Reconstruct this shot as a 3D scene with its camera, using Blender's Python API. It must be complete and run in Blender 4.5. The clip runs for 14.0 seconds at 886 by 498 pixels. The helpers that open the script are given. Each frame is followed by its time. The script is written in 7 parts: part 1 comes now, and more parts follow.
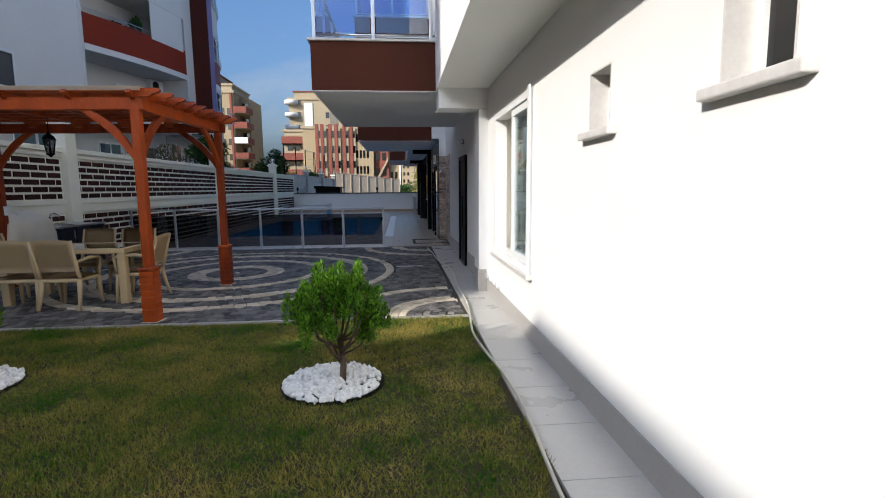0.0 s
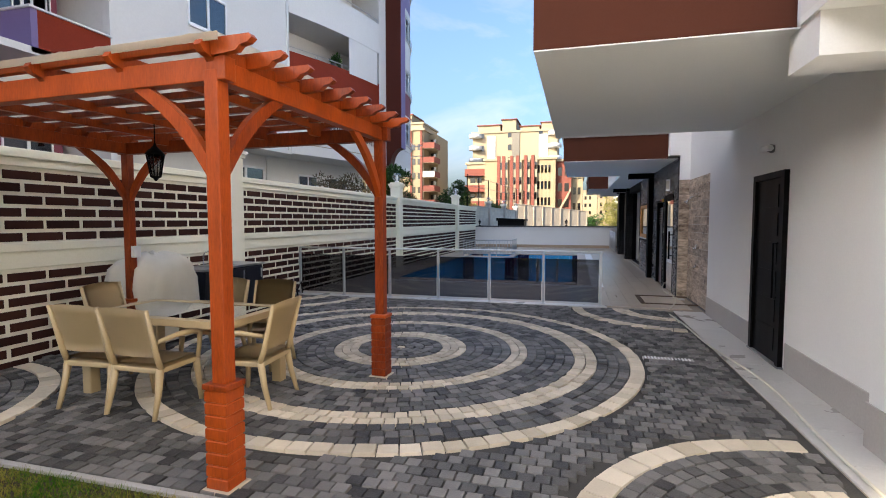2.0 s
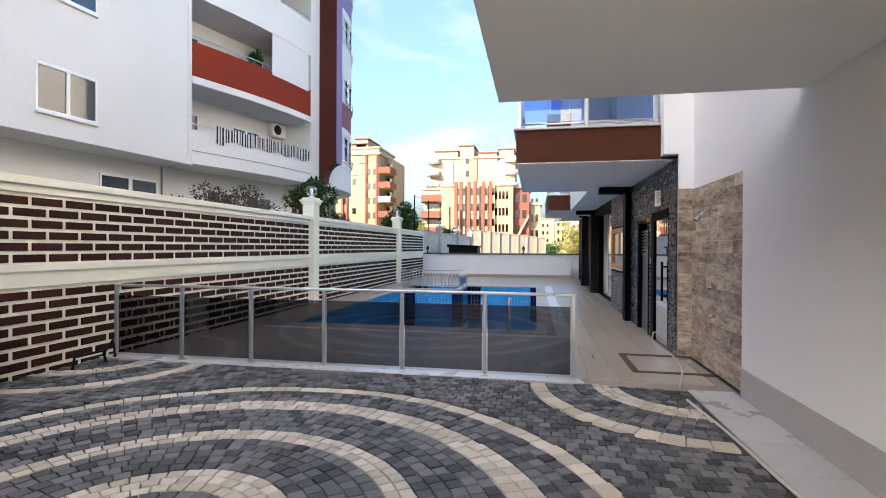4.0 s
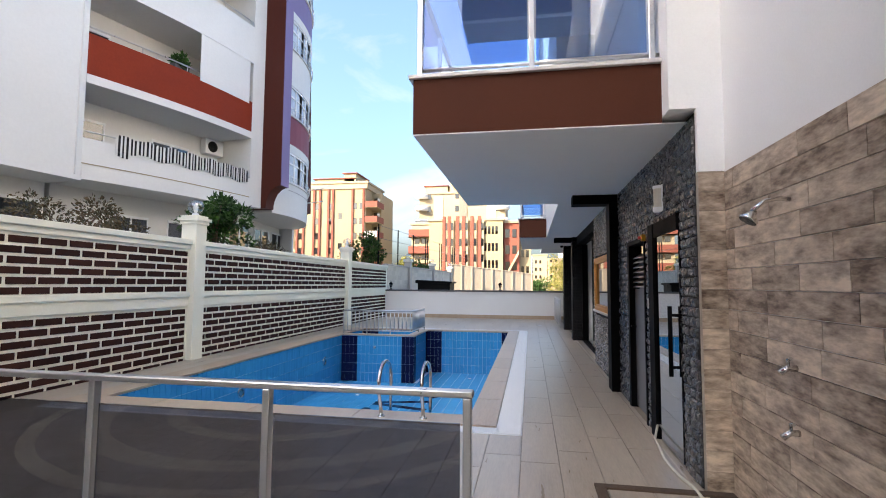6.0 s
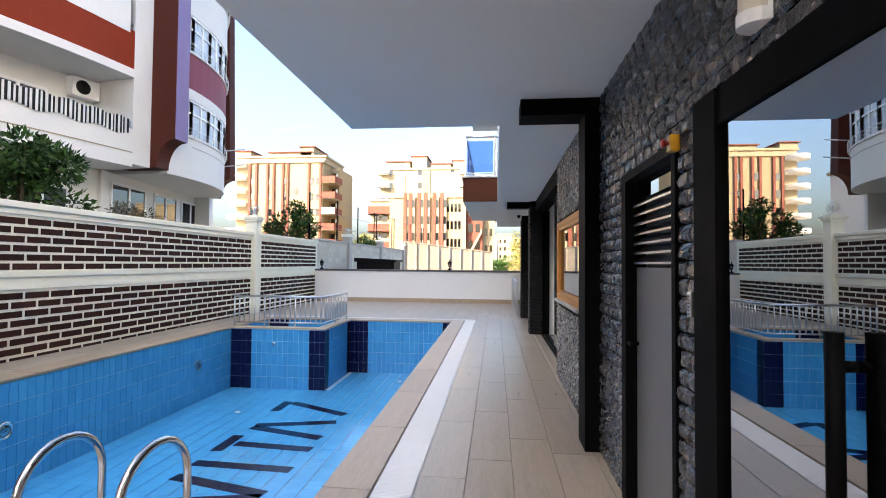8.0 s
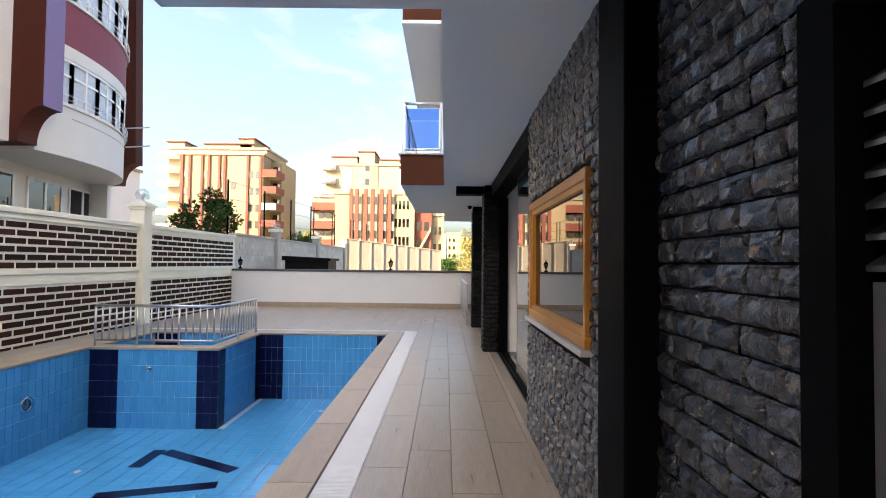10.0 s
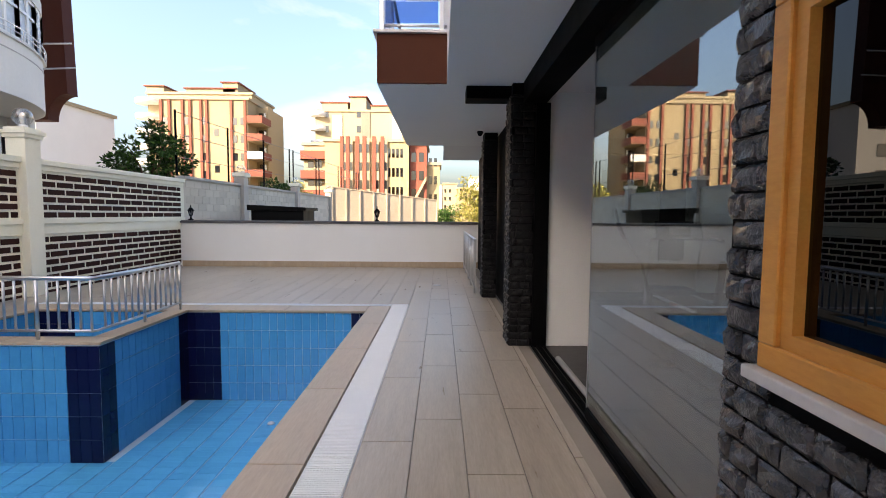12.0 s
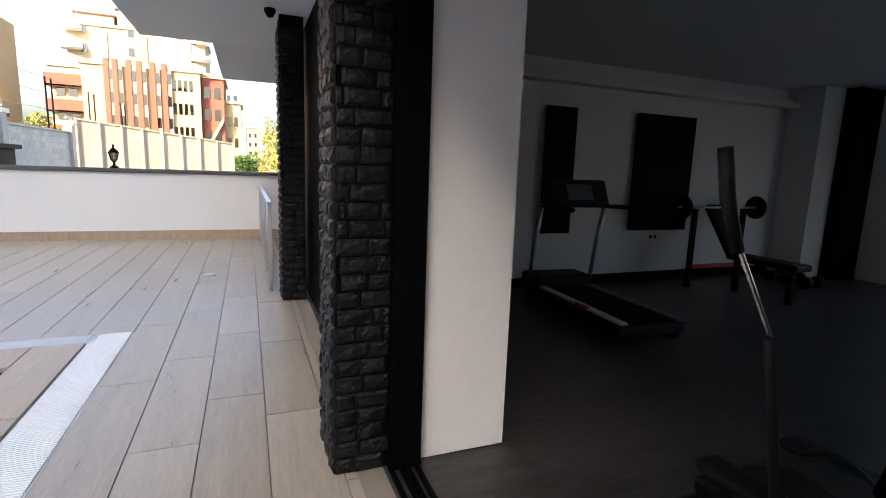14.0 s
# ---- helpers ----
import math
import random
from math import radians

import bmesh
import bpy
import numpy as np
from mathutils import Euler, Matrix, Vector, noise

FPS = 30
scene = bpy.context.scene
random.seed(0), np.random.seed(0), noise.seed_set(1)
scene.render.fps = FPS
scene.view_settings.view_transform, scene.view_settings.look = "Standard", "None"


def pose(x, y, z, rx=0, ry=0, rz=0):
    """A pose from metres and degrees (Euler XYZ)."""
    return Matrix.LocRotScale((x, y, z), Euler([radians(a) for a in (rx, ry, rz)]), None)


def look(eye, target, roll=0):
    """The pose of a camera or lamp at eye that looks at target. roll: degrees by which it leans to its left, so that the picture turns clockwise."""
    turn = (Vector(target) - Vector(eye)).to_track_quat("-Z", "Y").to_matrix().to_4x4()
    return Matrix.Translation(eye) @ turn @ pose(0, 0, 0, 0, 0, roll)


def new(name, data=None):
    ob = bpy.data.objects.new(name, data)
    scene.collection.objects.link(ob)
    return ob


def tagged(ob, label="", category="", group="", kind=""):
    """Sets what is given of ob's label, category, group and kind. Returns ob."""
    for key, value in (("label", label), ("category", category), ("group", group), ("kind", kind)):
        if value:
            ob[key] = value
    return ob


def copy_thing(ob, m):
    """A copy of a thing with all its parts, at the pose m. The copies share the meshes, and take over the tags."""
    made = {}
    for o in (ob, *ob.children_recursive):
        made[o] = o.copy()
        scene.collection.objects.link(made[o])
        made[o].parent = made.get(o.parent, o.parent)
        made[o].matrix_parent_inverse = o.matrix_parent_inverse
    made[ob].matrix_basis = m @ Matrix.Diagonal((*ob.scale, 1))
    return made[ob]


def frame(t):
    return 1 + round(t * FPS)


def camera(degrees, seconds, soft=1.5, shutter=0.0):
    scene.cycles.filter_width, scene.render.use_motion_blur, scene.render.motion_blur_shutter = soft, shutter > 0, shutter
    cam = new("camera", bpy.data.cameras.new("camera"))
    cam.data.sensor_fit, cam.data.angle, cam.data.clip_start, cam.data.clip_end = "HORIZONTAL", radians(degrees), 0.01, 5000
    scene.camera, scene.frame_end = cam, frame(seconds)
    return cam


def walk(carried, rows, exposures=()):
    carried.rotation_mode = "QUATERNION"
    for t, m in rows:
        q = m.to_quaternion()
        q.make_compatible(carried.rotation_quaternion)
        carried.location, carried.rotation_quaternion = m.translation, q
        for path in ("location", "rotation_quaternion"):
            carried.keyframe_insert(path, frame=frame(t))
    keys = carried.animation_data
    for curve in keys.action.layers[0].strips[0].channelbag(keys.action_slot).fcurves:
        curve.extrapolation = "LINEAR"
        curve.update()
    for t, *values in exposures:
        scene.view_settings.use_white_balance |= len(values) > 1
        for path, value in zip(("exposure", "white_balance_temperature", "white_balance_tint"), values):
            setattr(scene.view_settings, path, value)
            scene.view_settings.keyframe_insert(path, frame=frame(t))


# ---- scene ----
cam = camera(84.1, 14.0, soft=1.0)
PATH = [
    (0, (0.128, 0.079, 1.512), (0.3, 2.056, 1.266), -0.5),
    (0.5, (-0.153, 0.894, 1.569), (-0.259, 2.881, 1.368), -0.4),
    (1, (-0.366, 1.757, 1.551), (-0.706, 3.721, 1.388), -0.3),
    (1.5, (-0.604, 2.616, 1.574), (-1.083, 4.553, 1.439), -0.2),
    (2, (-0.732, 3.487, 1.603), (-1.258, 5.413, 1.486), -0.0),
    (2.5, (-0.818, 4.358, 1.597), (-1.29, 6.298, 1.489), 0.1),
    (3, (-0.851, 5.243, 1.579), (-1.245, 7.202, 1.488), 0.3),
    (5.5, (-0.221, 9.662, 1.565), (-0.58, 11.625, 1.693), 0.5),
    (6, (0.001, 10.566, 1.545), (-0.348, 12.53, 1.687), 0.4),
    (6.5, (0.129, 11.442, 1.534), (-0.206, 13.409, 1.668), 0.3),
    (7, (0.258, 12.327, 1.528), (-0.072, 14.297, 1.628), 0.4),
    (7.5, (0.312, 13.202, 1.553), (0.02, 15.179, 1.626), 0.5),
    (8, (0.441, 14.032, 1.512), (0.227, 16.019, 1.572), 0.5),
    (8.5, (0.51, 14.692, 1.522), (0.382, 16.687, 1.584), 0.6),
    (11, (0.485, 17.717, 1.528), (0.485, 19.717, 1.568), 0.6),
    (11.5, (0.43, 18.6, 1.491), (0.424, 20.6, 1.476), 0.6),
    (12, (0.41, 19.457, 1.465), (0.421, 21.452, 1.326), 0.4),
    (12.5, (0.471, 20.307, 1.461), (0.552, 22.291, 1.223), 0.7),
    (13, (0.476, 21.153, 1.427), (0.72, 23.118, 1.148), 1.3),
    (13.5, (0.61, 21.948, 1.438), (1.101, 23.862, 1.131), 1.7),
    (14, (0.836, 22.749, 1.447), (1.57, 24.582, 1.127), 2.0),
]
walk(cam, [(t, look(eye, target, roll)) for t, eye, target, roll in PATH], exposures=[
    (0.0, 0.5, 5900, 10), (1.0, 1.1, 6300, 12), (1.6, 1.55, 6700, 12), (2.4, 1.75, 6800, 12), (3.0, 2.15, 6900, 12), (5.5, 2.1, 7200, 13), (6.5, 2.1, 7300, 13),
    (8.5, 2.6, 7800, 14), (11.0, 2.1, 8600, 17), (12.5, 2.1, 8100, 15), (13.2, 2.25, 7700, 12), (14.0, 2.65, 7900, 14)])

# ---- light: a low sun behind the walk, from the west, and a clear sky ----
SUN_EL, SUN_X, SUN_Y = 25.2, -0.763, -0.646
world = bpy.data.worlds.new("sky")
scene.world = world
world.use_nodes = True
wn = world.node_tree.nodes
sky = wn.new("ShaderNodeTexSky")
sky.sky_type = "NISHITA"
sky.sun_disc = False
sky.sun_elevation = radians(SUN_EL)
sky.sun_rotation = math.atan2(SUN_X, SUN_Y)
sky.air_density, sky.dust_density, sky.ozone_density = 1.15, 5.5, 6.0
# thin drifting cirrus, stretched along one direction
span = wn.new("ShaderNodeTexCoord")
drift = wn.new("ShaderNodeMapping")
drift.inputs["Scale"].default_value = (1.3, 2.6, 4.2)
drift.inputs["Rotation"].default_value = (0.0, 0.0, 0.6)
veil = wn.new("ShaderNodeTexNoise")
veil.inputs["Scale"].default_value = 1.5
veil.inputs["Detail"].default_value = 7.0
veil.inputs["Roughness"].default_value = 0.58
veil.inputs["Distortion"].default_value = 0.6
cover = wn.new("ShaderNodeMapRange")
cover.inputs["From Min"].default_value = 0.50
cover.inputs["From Max"].default_value = 0.78
cover.inputs["To Max"].default_value = 0.60
pale = wn.new("ShaderNodeRGBToBW")
glow = wn.new("ShaderNodeVectorMath")
glow.operation = "SCALE"
glow.inputs["Scale"].default_value = 1.7
thin = wn.new("ShaderNodeMix")
thin.data_type = "RGBA"
sky_links = world.node_tree.links
sky_links.new(span.outputs["Generated"], drift.inputs["Vector"])
sky_links.new(drift.outputs[0], veil.inputs["Vector"])
sky_links.new(veil.outputs["Fac"], cover.inputs["Value"])
sky_links.new(sky.outputs["Color"], pale.inputs[0])
sky_links.new(pale.outputs[0], glow.inputs[0])
sky_links.new(cover.outputs[0], thin.inputs[0])
sky_links.new(sky.outputs["Color"], thin.inputs[6])
sky_links.new(glow.outputs[0], thin.inputs[7])
sky_links.new(thin.outputs[2], wn["Background"].inputs["Color"])
wn["Background"].inputs["Strength"].default_value = 0.15
lamp_data = bpy.data.lights.new("sun", "SUN")
lamp_data.energy, lamp_data.angle, lamp_data.color = 3.6, radians(0.6), (1.0, 0.89, 0.74)
sun = new("sun", lamp_data)
c_el = math.cos(radians(SUN_EL))
sun.matrix_world = look((0, 0, 30), Vector((0, 0, 30)) - Vector((SUN_X * c_el, SUN_Y * c_el, math.sin(radians(SUN_EL)))))


# ---- mesh helpers ----
def bmn():
    return bmesh.new()


def bx(bm, x0, x1, y0, y1, z0, z1):
    v = [bm.verts.new(p) for p in ((x0, y0, z0), (x1, y0, z0), (x1, y1, z0), (x0, y1, z0), (x0, y0, z1), (x1, y0, z1), (x1, y1, z1), (x0, y1, z1))]
    for f in ((3, 2, 1, 0), (4, 5, 6, 7), (0, 1, 5, 4), (1, 2, 6, 5), (2, 3, 7, 6), (3, 0, 4, 7)):
        bm.faces.new([v[i] for i in f])
    return bm


def box(x0, x1, y0, y1, z0, z1, bevel=0.0, seg=2):
    bm = bx(bmn(), x0, x1, y0, y1, z0, z1)
    if bevel:
        bmesh.ops.bevel(bm, geom=bm.edges[:], offset=bevel, segments=seg, affect="EDGES", profile=0.5)
    return bm


def tube(bm, pts, radii, seg=10, caps=True):
    """A swept round bar through points, with one radius or a radius a point."""
    pts = [Vector(p) for p in pts]
    if not isinstance(radii, (list, tuple)):
        radii = [radii] * len(pts)
    rings = []
    side = None
    for i, p in enumerate(pts):
        d = (pts[min(i + 1, len(pts) - 1)] - pts[max(i - 1, 0)]).normalized()
        if side is None:
            side = d.orthogonal().normalized()
        else:
            side = (side - d * side.dot(d)).normalized()
        up = d.cross(side)
        rings.append([bm.verts.new(p + radii[i] * (side * math.cos(2 * math.pi * k / seg) + up * math.sin(2 * math.pi * k / seg))) for k in range(seg)])
    for a, b in zip(rings, rings[1:]):
        for k in range(seg):
            f = bm.faces.new((a[k], a[(k + 1) % seg], b[(k + 1) % seg], b[k]))
            f.smooth = True
    if caps:
        bm.faces.new(rings[0][::-1])
        bm.faces.new(rings[-1])
    return bm


def lathe(bm, profile, seg=20, at=(0, 0, 0)):
    """A turned shape: (radius, height) pairs about z."""
    rings = []
    for r, z in profile:
        rings.append([bm.verts.new((at[0] + r * math.cos(2 * math.pi * k / seg), at[1] + r * math.sin(2 * math.pi * k / seg), at[2] + z)) for k in range(seg)])
    for a, b in zip(rings, rings[1:]):
        for k in range(seg):
            bm.faces.new((a[k], a[(k + 1) % seg], b[(k + 1) % seg], b[k])).smooth = True
    bm.faces.new(rings[0][::-1])
    bm.faces.new(rings[-1])
    return bm


def prism(bm, outline, axis, a0, a1):
    """An outline in two axes drawn out along the third."""
    def at(p, a):
        return {"x": (a, p[0], p[1]), "y": (p[0], a, p[1]), "z": (p[0], p[1], a)}[axis]
    lo, hi = [bm.verts.new(at(p, a0)) for p in outline], [bm.verts.new(at(p, a1)) for p in outline]
    n = len(outline)
    bm.faces.new(lo[::-1])
    bm.faces.new(hi)
    for i in range(n):
        bm.faces.new((lo[i], lo[(i + 1) % n], hi[(i + 1) % n], hi[i]))
    bmesh.ops.recalc_face_normals(bm, faces=bm.faces[:])
    return bm


def link(name, bm, material):
    me = bpy.data.meshes.new(name)
    bm.to_mesh(me)
    bm.free()
    me.materials.append(material)
    return new(name, me)


def part(name, bm, material, parent=None, label=""):
    ob = link(name, bm, material)
    ob.parent = parent
    return tagged(ob, label)


def thing(name, at, label, category, group="", turn=0.0):
    ob = new(name)
    ob.empty_display_size = 0.1
    ob.matrix_world = pose(*at, 0, 0, turn)
    return tagged(ob, label, category, group)


def structure(name, bm, material, label, category):
    return tagged(link(name, bm, material), label, category, kind="structure")


def holed(axis, a0, a1, u0, u1, z0, z1, holes):
    """A wall with real openings: thickness a0..a1 along axis, holes as (u0, u1, z0, z1)."""
    us = sorted({u0, u1, *[v for h in holes for v in h[:2] if u0 < v < u1]})
    zs = sorted({z0, z1, *[v for h in holes for v in h[2:] if z0 < v < z1]})

    def solid(i, j):
        if not (0 <= i < len(us) - 1 and 0 <= j < len(zs) - 1):
            return False
        u, z = (us[i] + us[i + 1]) / 2, (zs[j] + zs[j + 1]) / 2
        return not any(h[0] < u < h[1] and h[2] < z < h[3] for h in holes)
    bm, cache = bmn(), {}

    def v(a, u, z):
        key = (a, u, z)
        if key not in cache:
            cache[key] = bm.verts.new((a, u, z) if axis == "x" else (u, a, z))
        return cache[key]
    for i in range(len(us) - 1):
        for j in range(len(zs) - 1):
            if not solid(i, j):
                continue
            p, q, r, s = us[i], us[i + 1], zs[j], zs[j + 1]
            bm.faces.new((v(a0, p, r), v(a0, p, s), v(a0, q, s), v(a0, q, r)))
            bm.faces.new((v(a1, p, r), v(a1, q, r), v(a1, q, s), v(a1, p, s)))
            for di, dj, c in ((-1, 0, ((p, r), (p, s))), (1, 0, ((q, s), (q, r))), (0, -1, ((q, r), (p, r))), (0, 1, ((p, s), (q, s)))):
                if not solid(i + di, j + dj):
                    (m, n), (k, l) = c
                    bm.faces.new((v(a0, m, n), v(a1, m, n), v(a1, k, l), v(a0, k, l)))
    bmesh.ops.recalc_face_normals(bm, faces=bm.faces[:])
    return bm


PIECES = {}


def piece_mesh(w, h, d, bev, material, rough=0, seed=0):
    """One tile, brick or stone: w by h, d thick, lying in its own xy plane and facing z; rough ones get a split face."""
    key = (round(w, 3), round(h, 3), round(d, 3), bev, material.name, rough, seed)
    if key in PIECES:
        return PIECES[key]
    verts, faces = [], []
    if not rough:
        for x, y, z in ((0, 0, 0), (w, 0, 0), (w, h, 0), (0, h, 0), (bev, bev, d), (w - bev, bev, d), (w - bev, h - bev, d), (bev, h - bev, d)):
            verts.append((x, y, z))
        faces = [(4, 5, 6, 7), (0, 1, 5, 4), (1, 2, 6, 5), (2, 3, 7, 6), (3, 0, 4, 7)]
    else:
        rnd = random.Random(seed * 31 + int(w * 1000))
        us, vs = (0.0, 0.09, 0.36, 0.64, 0.91, 1.0), (0.0, 0.17, 0.52, 0.83, 1.0)
        nx, ny = len(us) - 1, len(vs) - 1
        tilt = rnd.uniform(-0.25, 0.25)
        for j in range(ny + 1):
            for i in range(nx + 1):
                edge = i in (0, nx) or j in (0, ny)
                x, y = w * us[i], h * vs[j]
                if not edge:
                    x += rnd.uniform(-0.05, 0.05) * w
                    y += rnd.uniform(-0.07, 0.07) * h
                swell = math.sin(math.pi * us[i]) * math.sin(math.pi * vs[j])
                verts.append((x, y, d * (rnd.uniform(0.2, 0.45) if edge else 0.7 + 0.35 * swell + rnd.uniform(-0.2, 0.2) + tilt * (vs[j] - 0.5))))
        for j in range(ny):
            for i in range(nx):
                a = j * (nx + 1) + i
                faces.append((a, a + 1, a + nx + 2, a + nx + 1))
        rim = [i for i in range(nx + 1)] + [j * (nx + 1) + nx for j in range(1, ny + 1)] + [ny * (nx + 1) + i for i in range(nx - 1, -1, -1)] + [j * (nx + 1) for j in range(ny - 1, 0, -1)]
        base = len(verts)
        for k in rim:
            verts.append((verts[k][0], verts[k][1], 0))
        n = len(rim)
        for k in range(n):
            faces.append((rim[k], base + k, base + (k + 1) % n, rim[(k + 1) % n]))
    me = bpy.data.meshes.new("piece")
    me.from_pydata(verts, [], faces)
    me.materials.append(material)
    PIECES[key] = me
    return me


def lay(name, items, material, parent, near, bev=0.003, rough=0, most=300, rest_name="", variants=5):
    """Pieces on a surface: items are (origin, u, v, w, h, d). The ones closest to the point near become parts, the rest one joined mesh."""
    near = Vector(near)
    items = sorted(items, key=lambda it: (Vector(it[0]) - near).length)
    rnd = random.Random(7)
    allv, allf = [], []
    for i, (o, u, v, w, h, d) in enumerate(items):
        u, v = Vector(u), Vector(v)
        n = u.cross(v)
        me = piece_mesh(w, h, d, bev, material, rough, rnd.randrange(variants) if rough else 0)
        m = Matrix(((u.x, v.x, n.x, o[0]), (u.y, v.y, n.y, o[1]), (u.z, v.z, n.z, o[2]), (0, 0, 0, 1)))
        if i < most:
            ob = new(name, me)
            ob.parent = parent
            ob.matrix_basis = m
        else:
            k = len(allv)
            allv += [tuple(m @ p.co) for p in me.vertices]
            allf += [tuple(k + q for q in f.vertices) for f in me.polygons]
    if allv:
        me = bpy.data.meshes.new(rest_name or name + "s")
        me.from_pydata(allv, [], allf)
        me.materials.append(material)
        ob = new(rest_name or name + "_field", me)
        ob.parent = parent
        tagged(ob, kind="stuff")


# ---- materials ----
class Nodes:
    def __init__(self, name):
        self.m = bpy.data.materials.new(name)
        self.m.use_nodes = True
        self.t = self.m.node_tree
        self.bsdf = self.t.nodes["Principled BSDF"]
        self.out = self.t.nodes["Material Output"]

    def add(self, kind, **inputs):
        n = self.t.nodes.new(kind)
        for k, v in inputs.items():
            n.inputs[k.replace("_", " ")].default_value = v
        return n

    def join(self, a, b):
        self.t.links.new(a, b)


def surface(name, dark, light, rough=0.6, big=1.5, fine=40.0, bump=0.15, metal=0.0, piece=0.0, stretch=(1, 1, 1), spread=1.0, dirt=0.0, depth=0.01, gloss=0.0, spec=0.5):
    """A surface with two scales of variation; piece: how far single pieces differ; stretch: the grain's direction."""
    k = Nodes(name)
    geo = k.add("ShaderNodeNewGeometry")
    info = k.add("ShaderNodeObjectInfo")
    add = k.add("ShaderNodeMath")
    add.operation = "ADD"
    k.join(geo.outputs["Random Per Island"], add.inputs[0])
    k.join(info.outputs["Random"], add.inputs[1])
    rnd = k.add("ShaderNodeMath")
    rnd.operation = "FRACT"
    k.join(add.outputs[0], rnd.inputs[0])
    vec = k.add("ShaderNodeVectorMath")
    vec.operation = "MULTIPLY"
    vec.inputs[1].default_value = stretch
    k.join(geo.outputs["Position"], vec.inputs[0])
    src = vec.outputs[0]
    if piece:
        shift = k.add("ShaderNodeVectorMath")
        shift.operation = "MULTIPLY_ADD"
        shift.inputs[1].default_value = (31.0, 17.0, 23.0)
        k.join(rnd.outputs[0], shift.inputs[0])
        k.join(src, shift.inputs[2])
        src = shift.outputs[0]
    n1 = k.add("ShaderNodeTexNoise", Scale=big, Detail=4.0, Roughness=0.6)
    n2 = k.add("ShaderNodeTexNoise", Scale=fine, Detail=3.0, Roughness=0.65)
    for n in (n1, n2):
        k.join(src, n.inputs["Vector"])
    mix = k.add("ShaderNodeMix")
    mix.data_type = "FLOAT"
    mix.inputs[0].default_value = 0.45
    k.join(n1.outputs["Fac"], mix.inputs[2])
    k.join(n2.outputs["Fac"], mix.inputs[3])
    fac = mix.outputs[0]
    if piece:
        blend = k.add("ShaderNodeMix")
        blend.data_type = "FLOAT"
        blend.inputs[0].default_value = piece
        k.join(fac, blend.inputs[2])
        k.join(rnd.outputs[0], blend.inputs[3])
        fac = blend.outputs[0]
    ramp = k.add("ShaderNodeMapRange")
    ramp.inputs["From Min"].default_value = 0.5 - 0.28 * spread
    ramp.inputs["From Max"].default_value = 0.5 + 0.28 * spread
    k.join(fac, ramp.inputs["Value"])
    col = k.add("ShaderNodeMix")
    col.data_type = "RGBA"
    col.inputs[6].default_value = (*dark, 1)
    col.inputs[7].default_value = (*light, 1)
    k.join(ramp.outputs[0], col.inputs[0])
    k.join(col.outputs[2], k.bsdf.inputs["Base Color"])
    rr = k.add("ShaderNodeMapRange")
    rr.inputs["To Min"].default_value = max(0.02, rough - 0.12)
    rr.inputs["To Max"].default_value = min(1.0, rough + 0.12)
    k.join(n1.outputs["Fac"], rr.inputs["Value"])
    k.join(rr.outputs[0], k.bsdf.inputs["Roughness"])
    k.bsdf.inputs["Metallic"].default_value = metal
    k.bsdf.inputs["Specular IOR Level"].default_value = spec
    if gloss:
        k.bsdf.inputs["Coat Weight"].default_value = gloss
        k.bsdf.inputs["Coat Roughness"].default_value = 0.08
    if bump:
        b = k.add("ShaderNodeBump", Strength=bump, Distance=depth)
        k.join(n2.outputs["Fac"], b.inputs["Height"])
        k.join(b.outputs[0], k.bsdf.inputs["Normal"])
    return k.m


def pane(name, tint, ior=1.5, rough=0.0):
    """Sheet glass: tinted see-through with its real mirror gloss."""
    k = Nodes(name)
    clear = k.add("ShaderNodeBsdfTransparent", Color=(*tint, 1))
    shine = k.add("ShaderNodeBsdfGlossy", Color=(1, 1, 1, 1), Roughness=rough)
    face = k.add("ShaderNodeLayerWeight", Blend=0.5)
    steep = k.add("ShaderNodeMath")
    steep.operation = "POWER"
    steep.inputs[1].default_value = 5.0
    k.join(face.outputs["Facing"], steep.inputs[0])
    front = ((ior - 1) / (ior + 1)) ** 2
    fres = k.add("ShaderNodeMapRange")
    fres.inputs["To Min"].default_value = front
    fres.inputs["To Max"].default_value = 1.0
    k.join(steep.outputs[0], fres.inputs["Value"])
    mix = k.add("ShaderNodeMixShader")
    k.join(fres.outputs[0], mix.inputs[0])
    k.join(clear.outputs[0], mix.inputs[1])
    k.join(shine.outputs[0], mix.inputs[2])
    k.join(mix.outputs[0], k.out.inputs["Surface"])
    return k.m


def translucent(m, share):
    """Lets part of the light through, as thin cloth and leaves do."""
    t = m.node_tree
    bsdf, out = t.nodes["Principled BSDF"], t.nodes["Material Output"]
    back = t.nodes.new("ShaderNodeBsdfTranslucent")
    t.links.new(bsdf.inputs["Base Color"].links[0].from_socket, back.inputs["Color"])
    mix = t.nodes.new("ShaderNodeMixShader")
    mix.inputs[0].default_value = share
    t.links.new(bsdf.outputs[0], mix.inputs[1])
    t.links.new(back.outputs[0], mix.inputs[2])
    t.links.new(mix.outputs[0], out.inputs["Surface"])
    return m


